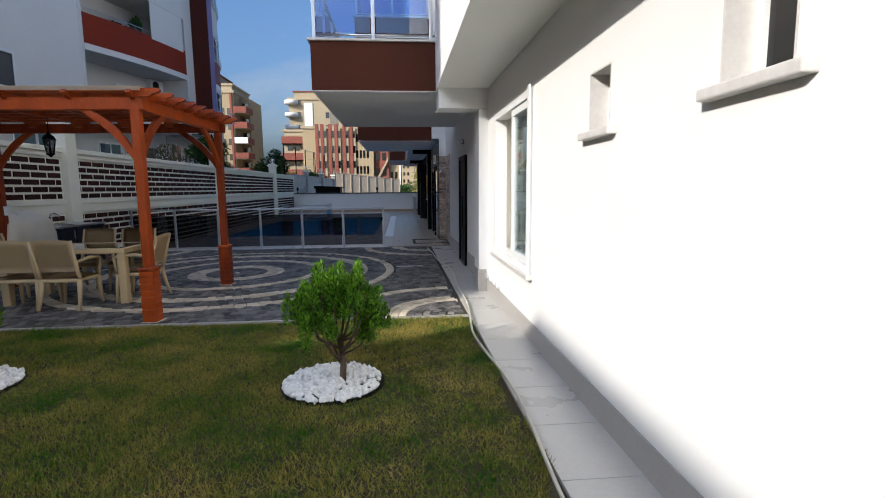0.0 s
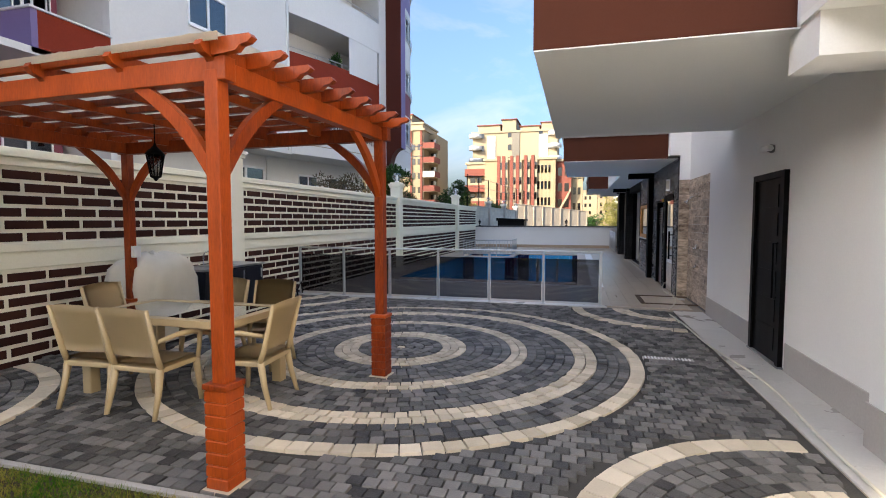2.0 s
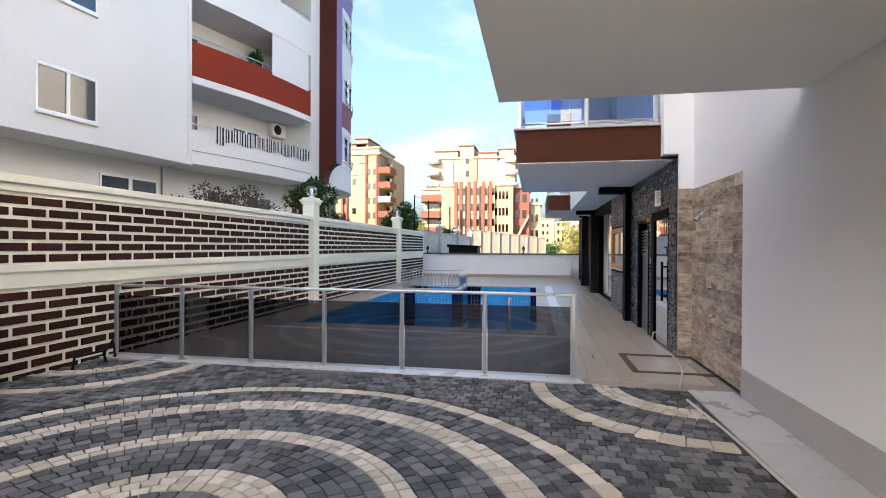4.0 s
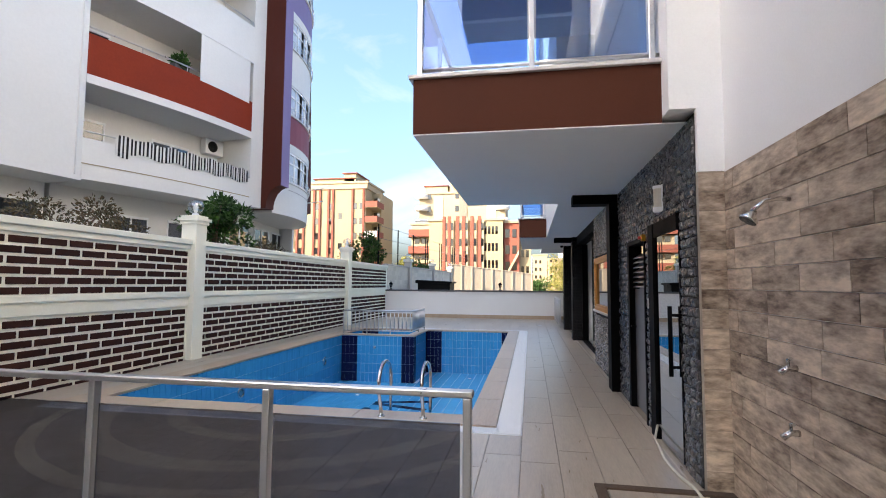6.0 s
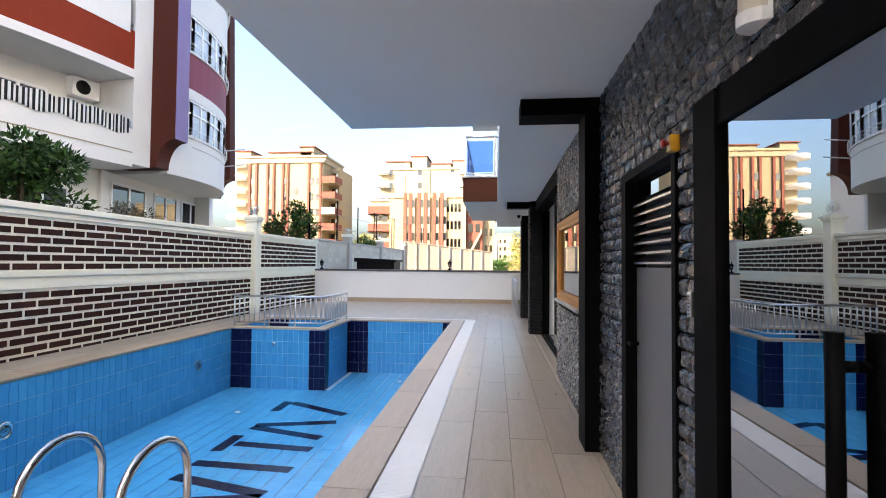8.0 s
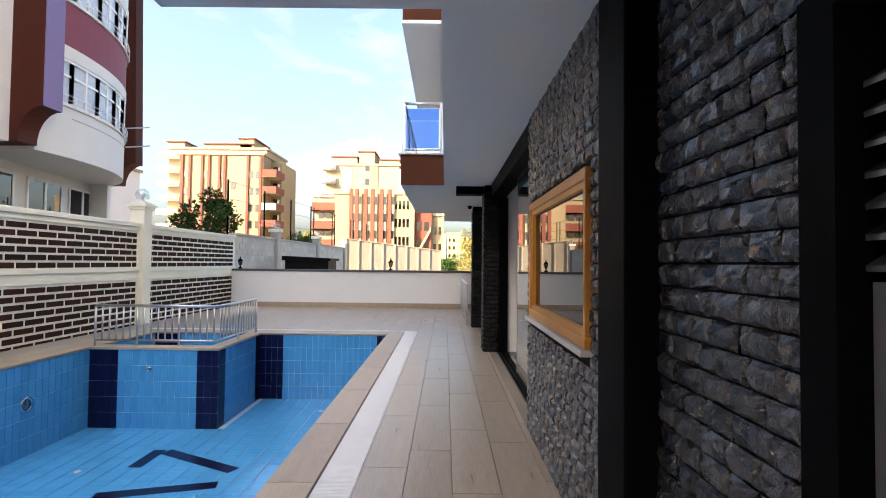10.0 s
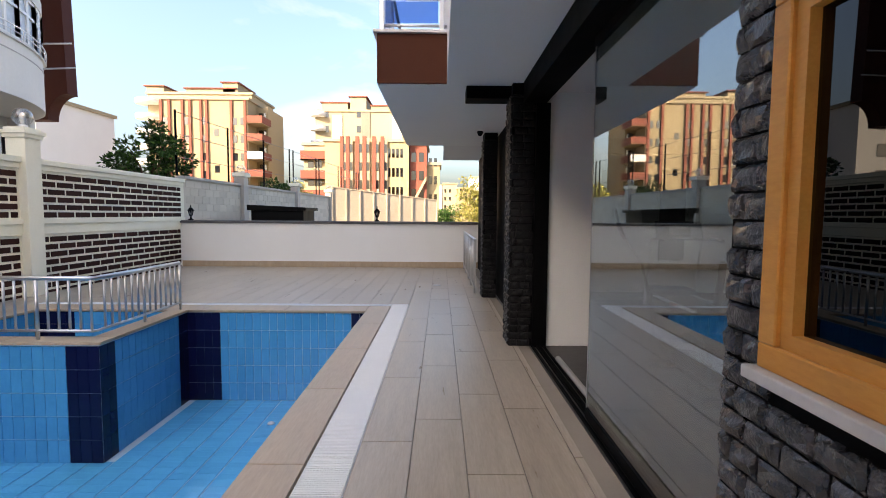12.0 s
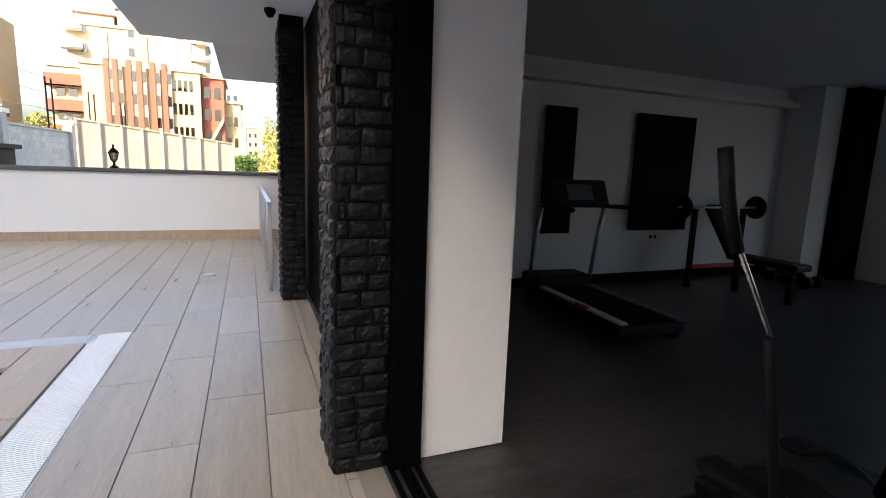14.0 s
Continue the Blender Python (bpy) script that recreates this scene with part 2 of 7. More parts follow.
PLASTER = surface("white_plaster", (0.74, 0.74, 0.72), (0.84, 0.84, 0.82), 0.75, 0.8, 60, 0.12, depth=0.004)
SOFFIT = surface("soffit_paint", (0.80, 0.81, 0.78), (0.87, 0.88, 0.85), 0.8, 0.7, 50, 0.1, depth=0.004)
CREAM = surface("cream_concrete", (0.76, 0.75, 0.62), (0.88, 0.87, 0.75), 0.7, 1.2, 45, 0.2, depth=0.005)
BRICK = surface("brown_brick", (0.019, 0.0064, 0.005), (0.057, 0.0202, 0.015), 0.8, 6, 90, 0.5, piece=0.35, depth=0.006, spec=0.15)
REDPAINT = surface("red_brown_render", (0.066, 0.020, 0.011), (0.086, 0.027, 0.015), 0.75, 2, 120, 0.35, depth=0.004, spec=0.15)
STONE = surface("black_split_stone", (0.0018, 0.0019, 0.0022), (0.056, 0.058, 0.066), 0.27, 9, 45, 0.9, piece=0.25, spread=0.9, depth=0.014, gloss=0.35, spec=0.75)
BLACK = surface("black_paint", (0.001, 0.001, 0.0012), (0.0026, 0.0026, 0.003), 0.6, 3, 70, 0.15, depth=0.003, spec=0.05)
# darker copy of the split stone; the columns' shade is in the colour
SHADEDSTONE = surface("black_stone_shaded", (0.0012, 0.0012, 0.0014), (0.0095, 0.0095, 0.011), 0.45, 9, 45, 0.8, piece=0.25, spread=0.9, depth=0.012, spec=0.22)
DOORBLACK = surface("dark_door", (0.0016, 0.0014, 0.0014), (0.0042, 0.0034, 0.0032), 0.5, 3, 30, 0.1, stretch=(1, 1, 0.15), depth=0.003, spec=0.10)
WOODTILE = surface("wood_look_tile", (0.30, 0.235, 0.172), (0.55, 0.465, 0.365), 0.32, 2.2, 12, 0.02, piece=0.12, stretch=(6, 0.7, 1), spread=1.05, depth=0.002)
SHOWERTILE = surface("plank_look_tile", (0.085, 0.05, 0.031), (0.68, 0.555, 0.425), 0.45, 3.2, 9, 0.12, piece=0.10, stretch=(1, 0.8, 2.6), spread=0.5, depth=0.003)
COPING = surface("wood_look_coping", (0.33, 0.235, 0.155), (0.56, 0.435, 0.31), 0.4, 2.2, 12, 0.05, piece=0.15, stretch=(5, 0.7, 1), spread=0.9, depth=0.003)
WHITETILE = surface("pale_stone_tile", (0.44, 0.425, 0.395), (0.58, 0.565, 0.53), 0.3, 2, 30, 0.08, piece=0.15, depth=0.003)
SKIRT = surface("grey_stone_skirting", (0.32, 0.30, 0.28), (0.46, 0.44, 0.41), 0.45, 2, 40, 0.12, piece=0.15, depth=0.003)
COBBLE = surface("grey_cobble", (0.022, 0.0212, 0.0205), (0.215, 0.202, 0.187), 0.6, 7, 70, 0.55, piece=0.6, spread=1.2, depth=0.01)
PALECOBBLE = surface("cream_cobble", (0.46, 0.39, 0.28), (0.74, 0.64, 0.50), 0.65, 7, 70, 0.45, piece=0.5, depth=0.008)
JOINT = surface("sand_joint", (0.030, 0.028, 0.025), (0.075, 0.070, 0.062), 0.9, 5, 120, 0.4, depth=0.005)
GROUT = surface("grout", (0.28, 0.235, 0.185), (0.36, 0.31, 0.25), 0.85, 4, 90, 0.2, depth=0.003)
POOLTILE = surface("blue_pool_tile", (0.018, 0.25, 0.50), (0.042, 0.36, 0.65), 0.18, 3, 25, 0.05, piece=0.25, depth=0.002, spec=0.4)
POOLFLOOR = surface("pale_blue_pool_tile", (0.04, 0.37, 0.68), (0.075, 0.49, 0.82), 0.12, 2, 25, 0.05, piece=0.2, depth=0.002, spec=0.6)
NAVYTILE = surface("navy_pool_tile", (0.003, 0.0045, 0.030), (0.007, 0.010, 0.052), 0.2, 4, 30, 0.05, piece=0.3, depth=0.002, spec=0.25)
POOLGROUT = surface("pool_grout", (0.44, 0.62, 0.73), (0.54, 0.70, 0.80), 0.8, 4, 80, 0.1, depth=0.002)
STEEL = surface("brushed_aluminium", (0.50, 0.51, 0.52), (0.66, 0.67, 0.68), 0.32, 5, 120, 0.05, metal=1.0, depth=0.001)
CHROME = surface("polished_steel", (0.62, 0.62, 0.61), (0.72, 0.72, 0.71), 0.12, 5, 90, 0.03, metal=1.0, depth=0.001)
PLASTICW = surface("white_plastic", (0.76, 0.77, 0.77), (0.84, 0.85, 0.85), 0.35, 3, 60, 0.04, depth=0.001)
ORANGE = surface("orange_stained_wood", (0.12, 0.014, 0.0025), (0.50, 0.085, 0.010), 0.42, 2.5, 28, 0.25, piece=0.25, stretch=(3, 3, 0.6), spread=0.8, depth=0.003, gloss=0.06, spec=0.3)
PINEWOOD = surface("honey_window_wood", (0.60, 0.235, 0.045), (0.80, 0.38, 0.095), 0.45, 3, 25, 0.1, stretch=(4, 1, 4), depth=0.002, gloss=0.05, spec=0.3)
RESIN = surface("beige_resin", (0.44, 0.33, 0.175), (0.53, 0.40, 0.225), 0.45, 3, 220, 0.25, depth=0.002)
CANVAS = surface("cream_canvas", (0.56, 0.52, 0.43), (0.70, 0.66, 0.56), 0.85, 4, 120, 0.25, depth=0.004)
CANVAS_ROOF = surface("canvas_roof", (0.72, 0.67, 0.56), (0.84, 0.79, 0.67), 0.85, 4, 120, 0.2, depth=0.003)
translucent(CANVAS_ROOF, 0.8)
SOIL = surface("lawn_soil", (0.016, 0.022, 0.007), (0.085, 0.058, 0.023), 0.95, 1.2, 50, 0.6, spread=0.6, depth=0.02)
EARTH = surface("earth", (0.14, 0.125, 0.10), (0.24, 0.22, 0.18), 0.95, 0.05, 3, 0.3, depth=0.05)
PEBBLE = surface("white_pebble", (0.74, 0.73, 0.70), (0.90, 0.89, 0.86), 0.6, 12, 60, 0.2, piece=0.4, depth=0.004)
BARK = surface("bark", (0.055, 0.036, 0.022), (0.13, 0.085, 0.055), 0.9, 10, 60, 0.7, depth=0.01)
FARWHITE = surface("far_white_render", (0.66, 0.65, 0.62), (0.76, 0.75, 0.72), 0.8, 0.3, 12, 0.1, depth=0.01)
FARCREAM = surface("far_cream_render", (0.285, 0.22, 0.125), (0.345, 0.27, 0.16), 0.85, 0.08, 3, 0.0)
FARRED = surface("far_red_render", (0.17, 0.046, 0.029), (0.22, 0.064, 0.041), 0.85, 0.08, 3, 0.0)
FARPALE = surface("far_pale_render", (0.31, 0.25, 0.16), (0.37, 0.305, 0.20), 0.85, 0.08, 3, 0.0)
MAROON = surface("maroon_render", (0.060, 0.011, 0.006), (0.080, 0.016, 0.008), 0.65, 0.8, 30, 0.1, depth=0.01, spec=0.2)
REDBAND = surface("brick_red_render", (0.19, 0.021, 0.006), (0.26, 0.033, 0.010), 0.7, 0.8, 14, 0.3, depth=0.02, spec=0.2)
VIOLET = surface("violet_render", (0.17, 0.13, 0.27), (0.22, 0.17, 0.33), 0.7, 0.8, 30, 0.1, depth=0.01)
ROSE = surface("rose_render", (0.20, 0.045, 0.070), (0.25, 0.058, 0.085), 0.75, 0.8, 30, 0.1, depth=0.01)
BLOCKWALL = surface("pale_block", (0.50, 0.45, 0.375), (0.69, 0.63, 0.53), 0.85, 2, 30, 0.4, piece=0.35, depth=0.01)
PANELFENCE = surface("cream_panel", (0.40, 0.335, 0.25), (0.52, 0.44, 0.34), 0.85, 0.5, 8, 0.2, depth=0.01)
GLOBE = pane("globe_glass", (0.86, 0.88, 0.88), 2.4)
GREYROOF = surface("dark_grey_slab", (0.06, 0.06, 0.065), (0.11, 0.11, 0.115), 0.7, 3, 40, 0.2, depth=0.005)
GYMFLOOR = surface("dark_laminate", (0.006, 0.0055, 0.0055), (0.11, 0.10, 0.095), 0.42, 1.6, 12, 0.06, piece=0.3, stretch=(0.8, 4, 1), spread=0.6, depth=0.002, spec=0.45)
DARKROOM = surface("interior_paint", (0.66, 0.65, 0.63), (0.74, 0.73, 0.71), 0.85, 1, 40, 0.05, depth=0.002)
RUBBER = surface("black_rubber", (0.003, 0.003, 0.003), (0.009, 0.009, 0.009), 0.6, 5, 80, 0.15, depth=0.002, spec=0.25)
GREYMETAL = surface("grey_sheet_metal", (0.12, 0.125, 0.135), (0.16, 0.165, 0.175), 0.45, 2, 60, 0.08, depth=0.002)
NAVYCAB = surface("navy_cabinet", (0.003, 0.004, 0.010), (0.006, 0.008, 0.018), 0.45, 3, 50, 0.05, depth=0.002)
REDPLASTIC = surface("red_plastic", (0.45, 0.015, 0.012), (0.55, 0.022, 0.016), 0.35, 4, 40, 0.0)
YELLOWPLASTIC = surface("yellow_plastic", (0.62, 0.30, 0.015), (0.70, 0.36, 0.02), 0.4, 4, 40, 0.0)
HOSE = surface("pale_hose", (0.52, 0.49, 0.40), (0.62, 0.59, 0.50), 0.5, 5, 60, 0.0)
MARBLE = surface("marble_sill", (0.50, 0.48, 0.45), (0.70, 0.68, 0.65), 0.35, 6, 30, 0.1, depth=0.002)
GLASS = pane("clear_glass", (0.80, 0.84, 0.84), 1.5)
SMOKE = pane("smoked_glass", (0.40, 0.40, 0.42), 1.5)
DARKGLASS = pane("mirror_tinted_glass", (0.10, 0.11, 0.12), 4.4)
GYMGLASS = pane("frameless_glass", (0.55, 0.62, 0.60), 2.8)
# balcony glass: the blue tint puts the sky's reflection into the colour
SKYTINTGLASS = pane("sky_tinted_glass", (0.40, 0.56, 0.80), 2.0)
NIGHTGLASS = pane("dark_window_glass", (0.02, 0.02, 0.024), 1.5)
WINDOWDARK = pane("house_window_glass", (0.14, 0.15, 0.17), 2.0)


# ---- the large structure ----
ground = structure("ground", bx(bmn(), -2500, 2500, -2500, 2500, -2.4, -1.75), EARTH, "bare earth stretching to the horizon", "ground")

# lawn, paths and slabs of the plot (all tops at z = 0)
structure("lawn_bed", box(-6.75, 0.93, -7.0, 5.755, -1.7, -0.02), SOIL, "soil bed under the thin lawn", "ground")
kerb = structure("kerb", box(-6.75, 0.93, 5.755, 5.80, -1.7, 0.006, 0.004), SKIRT, "grey stone edging between lawn and paving", "kerb")
paving = structure("pavement", box(-6.75, 0.93, 5.80, 12.86, -1.7, -0.018), JOINT, "sand bed under the cobbled court", "pavement")
side_path = structure("side_path", box(0.93, 1.62, -7.0, 12.9, -1.7, -0.012), GROUT, "narrow path of pale tiles along the house", "pavement")

# pool shell
PX0, PX1, PY0, PY1, PZ = -5.65, -0.68, 16.40, 26.80, -1.38
IX, IY = -3.40, 24.88           # the shallow basin's block fills x < IX beyond IY
bm = bmn()
bx(bm, -6.75, PX0, 12.86, 33.1, -1.7, -0.012)
bx(bm, PX1, 1.45, 12.86, 33.1, -1.7, -0.012)
bx(bm, PX0, PX1, 12.86, PY0, -1.7, -0.012)
bx(bm, PX0, PX1, PY1, 33.1, -1.7, -0.012)
deck = structure("floor", bm, GROUT, "pool terrace of wood-look porcelain tiles", "floor")
bm = bmn()
bx(bm, PX0, IX, IY, IY + 0.22, PZ - 0.1, -0.012)
bx(bm, IX - 0.22, IX, IY + 0.22, PY1, PZ - 0.1, -0.012)
bx(bm, PX0, IX - 0.22, IY + 0.22, PY1, PZ - 0.1, -0.42)
bx(bm, PX0, PX1, PY0, IY, -1.7, PZ - 0.008)
bx(bm, IX, PX1, IY, PY1, -1.7, PZ - 0.008)
pool = structure("pool", bm, POOLGROUT, "empty swimming pool lined with blue tiles", "pool")

# back wall of the terrace
back_wall = structure("wall_north", box(-6.75, 1.9, 33.0, 33.25, -1.7, 1.20), PLASTER, "low white rendered wall closing the terrace", "wall")
part("coping", box(-6.78, 1.95, 32.95, 33.30, 1.20, 1.27, 0.012), GREYROOF, back_wall, "dark grey stone coping")
part("skirting", box(-6.70, 1.9, 32.985, 33.0, 0.0, 0.16, 0.003), COPING, back_wall, "brown tile skirting")

# west boundary wall
WX = -6.75
west = structure("wall_west", box(WX - 0.18, WX, -7.0, 33.25, -1.7, 2.20), CREAM, "cream concrete boundary wall with brown brick panels", "wall")
for i, (z0, z1, out) in enumerate(((2.20, 2.30, 0.035), (2.30, 2.40, 0.075), (1.06, 1.31, 0.03), (1.25, 1.35, 0.06))):
    part("moulding", box(WX - 0.2, WX + out, -7.0, 33.2, z0, z1, 0.012), CREAM, west)

PILLARS = (2.55, 11.05, 19.55, 28.05)
for y in PILLARS:
    p = thing("wall_pillar", (WX, y, 0), "cream concrete pillar with a moulded cap on the boundary wall", "pillar", "pillars of the boundary wall")
    part("shaft", box(-0.2, 0.14, -0.165, 0.165, 0, 2.72, 0.012), CREAM, p)
    bm = box(-0.23, 0.17, -0.195, 0.195, 2.72, 2.79, 0.01)
    bx(bm, -0.26, 0.20, -0.225, 0.225, 2.79, 2.85)
    bx(bm, -0.21, 0.15, -0.175, 0.175, 2.85, 2.90)
    part("cap", bm, CREAM, p)
    g = thing("globe_lamp", (WX - 0.02, y, 2.90), "clear glass globe lamp on a pillar of the boundary wall", "lamp", "globe lamps")
    part("collar", lathe(bmn(), ((0.07, 0.0), (0.07, 0.04), (0.05, 0.06))), PLASTICW, g)
    bm = bmn()
    bmesh.ops.create_uvsphere(bm, u_segments=24, v_segments=16, radius=0.15, matrix=Matrix.Translation((0, 0, 0.19)))
    for f in bm.faces:
        f.smooth = True
    part("globe", bm, GLOBE, g, "clear glass globe")
    part("bulb", lathe(bmn(), ((0.02, 0.06), (0.045, 0.13), (0.05, 0.19), (0.03, 0.25), (0.004, 0.27)), 14), PLASTICW, g)

# the house: ground-floor walls (west faces), upper storeys and slabs
XA, XB, XS, XC = 1.40, 1.42, 1.50, 1.30
WIN_A = (4.75, 6.50, 0.66, 2.44)
SMALL = ((3.0, 3.33, 1.87, 2.25), (1.60, 1.98, 1.90, 2.42))
wall_lawn = structure("wall_east_1", holed("x", XA, XA + 0.24, -7.0, 7.15, 0, 2.93, [WIN_A, *SMALL]), PLASTER, "white plastered house wall beside the lawn", "wall")
part("skirting", box(XA - 0.016, XA, -7.0, 7.15, 0.0, 0.19, 0.003), SKIRT, wall_lawn, "grey stone skirting")
pil = structure("wall_pilaster", box(1.27, 1.60, 7.15, 7.55, 0, 2.62), PLASTER, "white plastered corner pilaster of the house", "wall")
bm = box(1.254, 1.27, 7.13, 7.566, 0, 0.32, 0.002)
bx(bm, 1.254, XA - 0.02, 7.134, 7.15, 0, 0.32)
part("skirting", bm, SKIRT, pil, "grey stone skirting")
DOOR = (9.47, 10.42, 0.0, 2.14)
wall_court = structure("wall_east_2", holed("x", XB, XB + 0.24, 7.55, 12.72, 0, 2.93, [DOOR]), PLASTER, "white plastered house wall beside the court", "wall")
part("skirting", box(XB - 0.016, XB, 7.57, 9.40, 0, 0.30, 0.003), SKIRT, wall_court, "grey stone skirting")
part("skirting", box(XB - 0.016, XB, 10.50, 12.70, 0, 0.30, 0.003), SKIRT, wall_court, "grey stone skirting")
wall_shower = structure("wall_east_3", box(XS, XS + 0.2, 12.72, 14.72, 0, 5.8), PLASTER, "white house wall behind the outdoor shower", "wall")
structure("wall_east_4", box(XB + 0.0, XB + 0.24, 7.55, 12.72, 2.93, 5.8), PLASTER, "white plastered upper wall of the house", "wall")
DOOR1, DOOR2, WIN_B = (15.12, 15.95, 0.0, 2.08), (16.42, 17.40, 0.0, 2.10), (18.98, 20.74, 1.07, 2.06)
wall_stone = structure("wall_east_5", holed("x", XC, XC + 0.3, 14.72, 20.95, 0, 2.93, [DOOR1, DOOR2, WIN_B]), BLACK, "wall clad in black split-face stone", "wall")
structure("wall_return", box(1.305, XS, 14.66, 14.715, 2.44, 2.95), PLASTER, "white plastered return above the tiled strip", "wall")
structure("wall_return_upper", box(1.10, XS, 14.66, 14.78, 2.95, 12.0), PLASTER, "white plastered upper return of the house", "wall")

# upper mass of the house
structure("upper_wall_1", box(0.68, 1.40, -7.0, 7.36, 2.95, 12.0), PLASTER, "white plastered upper storeys overhanging the path", "wall")
structure("upper_wall_2", box(1.10, 1.70, 14.78, 18.95, 2.95, 12.0), PLASTER, "white plastered upper storeys of the house", "wall")
structure("upper_wall_3", box(0.47, 1.70, 18.95, 33.0, 2.95, 12.0), PLASTER, "white plastered upper storeys over the terrace", "wall")
structure("upper_wall_4", box(1.40, 1.70, 7.36, 14.78, 5.8, 12.0), PLASTER, "white plastered upper storeys of the house", "wall")
structure("ceiling_1", box(0.68, XA + 0.3, -7.0, 7.36, 2.90, 2.95), SOFFIT, "painted soffit over the side path", "ceiling")
structure("ceiling_2", box(-1.077, 1.44, 7.403, 11.517, 2.898, 2.9075), SOFFIT, "painted soffit under a balcony", "ceiling")
structure("ceiling_3", box(-1.047, 1.48, 14.863, 18.947, 2.898, 2.9075), SOFFIT, "painted soffit under a balcony", "ceiling")
structure("ceiling_4", box(0.47, 1.48, 18.95, 25.0, 2.90, 2.95), SOFFIT, "painted soffit over the terrace edge", "ceiling")
structure("ceiling_5", box(-0.297, 1.60, 25.003, 29.797, 2.898, 2.9075), SOFFIT, "painted soffit over the terrace edge", "ceiling")
structure("beam_drop", box(0.70, 1.62, 7.11, 7.57, 2.625, 2.955), PLASTER, "white plastered drop of the slab edge", "beam")

# hidden shell that closes the house behind its west front
# unseen opening added in both rear walls so sky brightens the gym
structure("wall_east_back", holed("x", 9.6, 9.8, -7.0, 33.0, -1.7, 12.0, [(22.1, 25.5, 0.4, 2.45)]), PLASTER, "plain rear wall of the house", "wall")
structure("wall_south_back", box(1.40, 9.6, -7.2, -7.0, -1.7, 12.0), PLASTER, "plain end wall of the house", "wall")
structure("upper_slab", box(1.70, 9.6, -7.0, 33.0, 3.0, 3.2), PLASTER, "plain upper floor slab of the house", "ceiling")
structure("house_roof", box(0.45, 9.8, -7.2, 33.2, 12.0, 12.3), PLASTER, "plain roof slab of the house", "roof")
for i, y in enumerate((7.3, 14.75, 18.45, 20.95)):
    structure("wall_inner", box(XC + 0.45, 9.6, y - 0.06, y + 0.06, -0.1, 3.0), DARKROOM, "plain inner partition wall", "wall")
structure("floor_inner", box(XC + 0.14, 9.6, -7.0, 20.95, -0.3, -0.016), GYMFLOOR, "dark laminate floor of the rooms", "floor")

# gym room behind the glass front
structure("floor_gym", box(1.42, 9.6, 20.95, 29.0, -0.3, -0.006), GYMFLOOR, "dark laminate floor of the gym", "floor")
structure("ceiling_gym", box(1.52, 9.6, 21.01, 28.0, 2.80, 2.86), DARKROOM, "grey painted gym ceiling", "ceiling")
gym_wall = structure("wall_gym", box(1.60, 9.6, 28.0, 28.15, 0, 3.0), DARKROOM, "pale grey gym end wall", "wall")
part("skirting", box(1.60, 8.5, 27.98, 28.0, 0, 0.13, 0.003), BLACK, gym_wall)
part("cornice", box(1.60, 8.49, 27.82, 28.0, 2.52, 2.60, 0.01), DARKROOM, gym_wall)
part("cornice", box(1.60, 8.49, 27.92, 28.0, 2.60, 2.66, 0.01), DARKROOM, gym_wall)
structure("wall_gym_jut", box(8.5, 8.95, 27.5, 28.0, 0, 2.8), DARKROOM, "pale grey pier jutting into the gym", "wall")
structure("wall_gym_dark", box(8.95, 9.6, 27.3, 28.0, 0, 2.8), BLACK, "black wall beyond the pier", "wall")
# the added opening again, in line with the rear wall's
structure("wall_gym_east", holed("x", 9.5, 9.598, 21.01, 27.3, 0, 2.8, [(22.1, 25.5, 0.4, 2.45)]), PLASTER, "white gym side wall with an unseen opening added for light", "wall")
structure("wall_white_pier", box(1.60, 2.08, 24.90, 25.35, 0, 2.80), PLASTER, "white plastered pier beside the gym opening", "wall")
structure("wall_gym_west", box(1.45, 1.60, 25.35, 33.0, 0, 2.95), BLACK, "black wall past the gym", "wall")
structure("beam_lintel", box(XC, XC + 0.25, 20.95, 24.86, 2.68, 2.95), BLACK, "black painted beam over the glass front", "beam")
for y0, y1, tip in ((18.16, 18.46, 0.64), (25.02, 25.30, 0.69)):
    structure("beam_tail", box(tip, XC + 0.1, y0, y1, 2.76, 2.93, 0.006), BLACK, "black painted beam end under the soffit", "beam")

structure("column_smooth", box(1.165, 1.36, 18.15, 18.46, 0, 2.78, 0.006), BLACK, "black painted column beside the stone wall", "column")
column_a = structure("column_stone_1", box(1.19, 1.44, 24.90, 25.30, 0, 2.93), BLACK, "column clad in black split-face stone", "column")
column_b = structure("column_stone_2", box(1.17, 1.40, 28.12, 28.50, 0, 2.93), BLACK, "column clad in black split-face stone", "column")


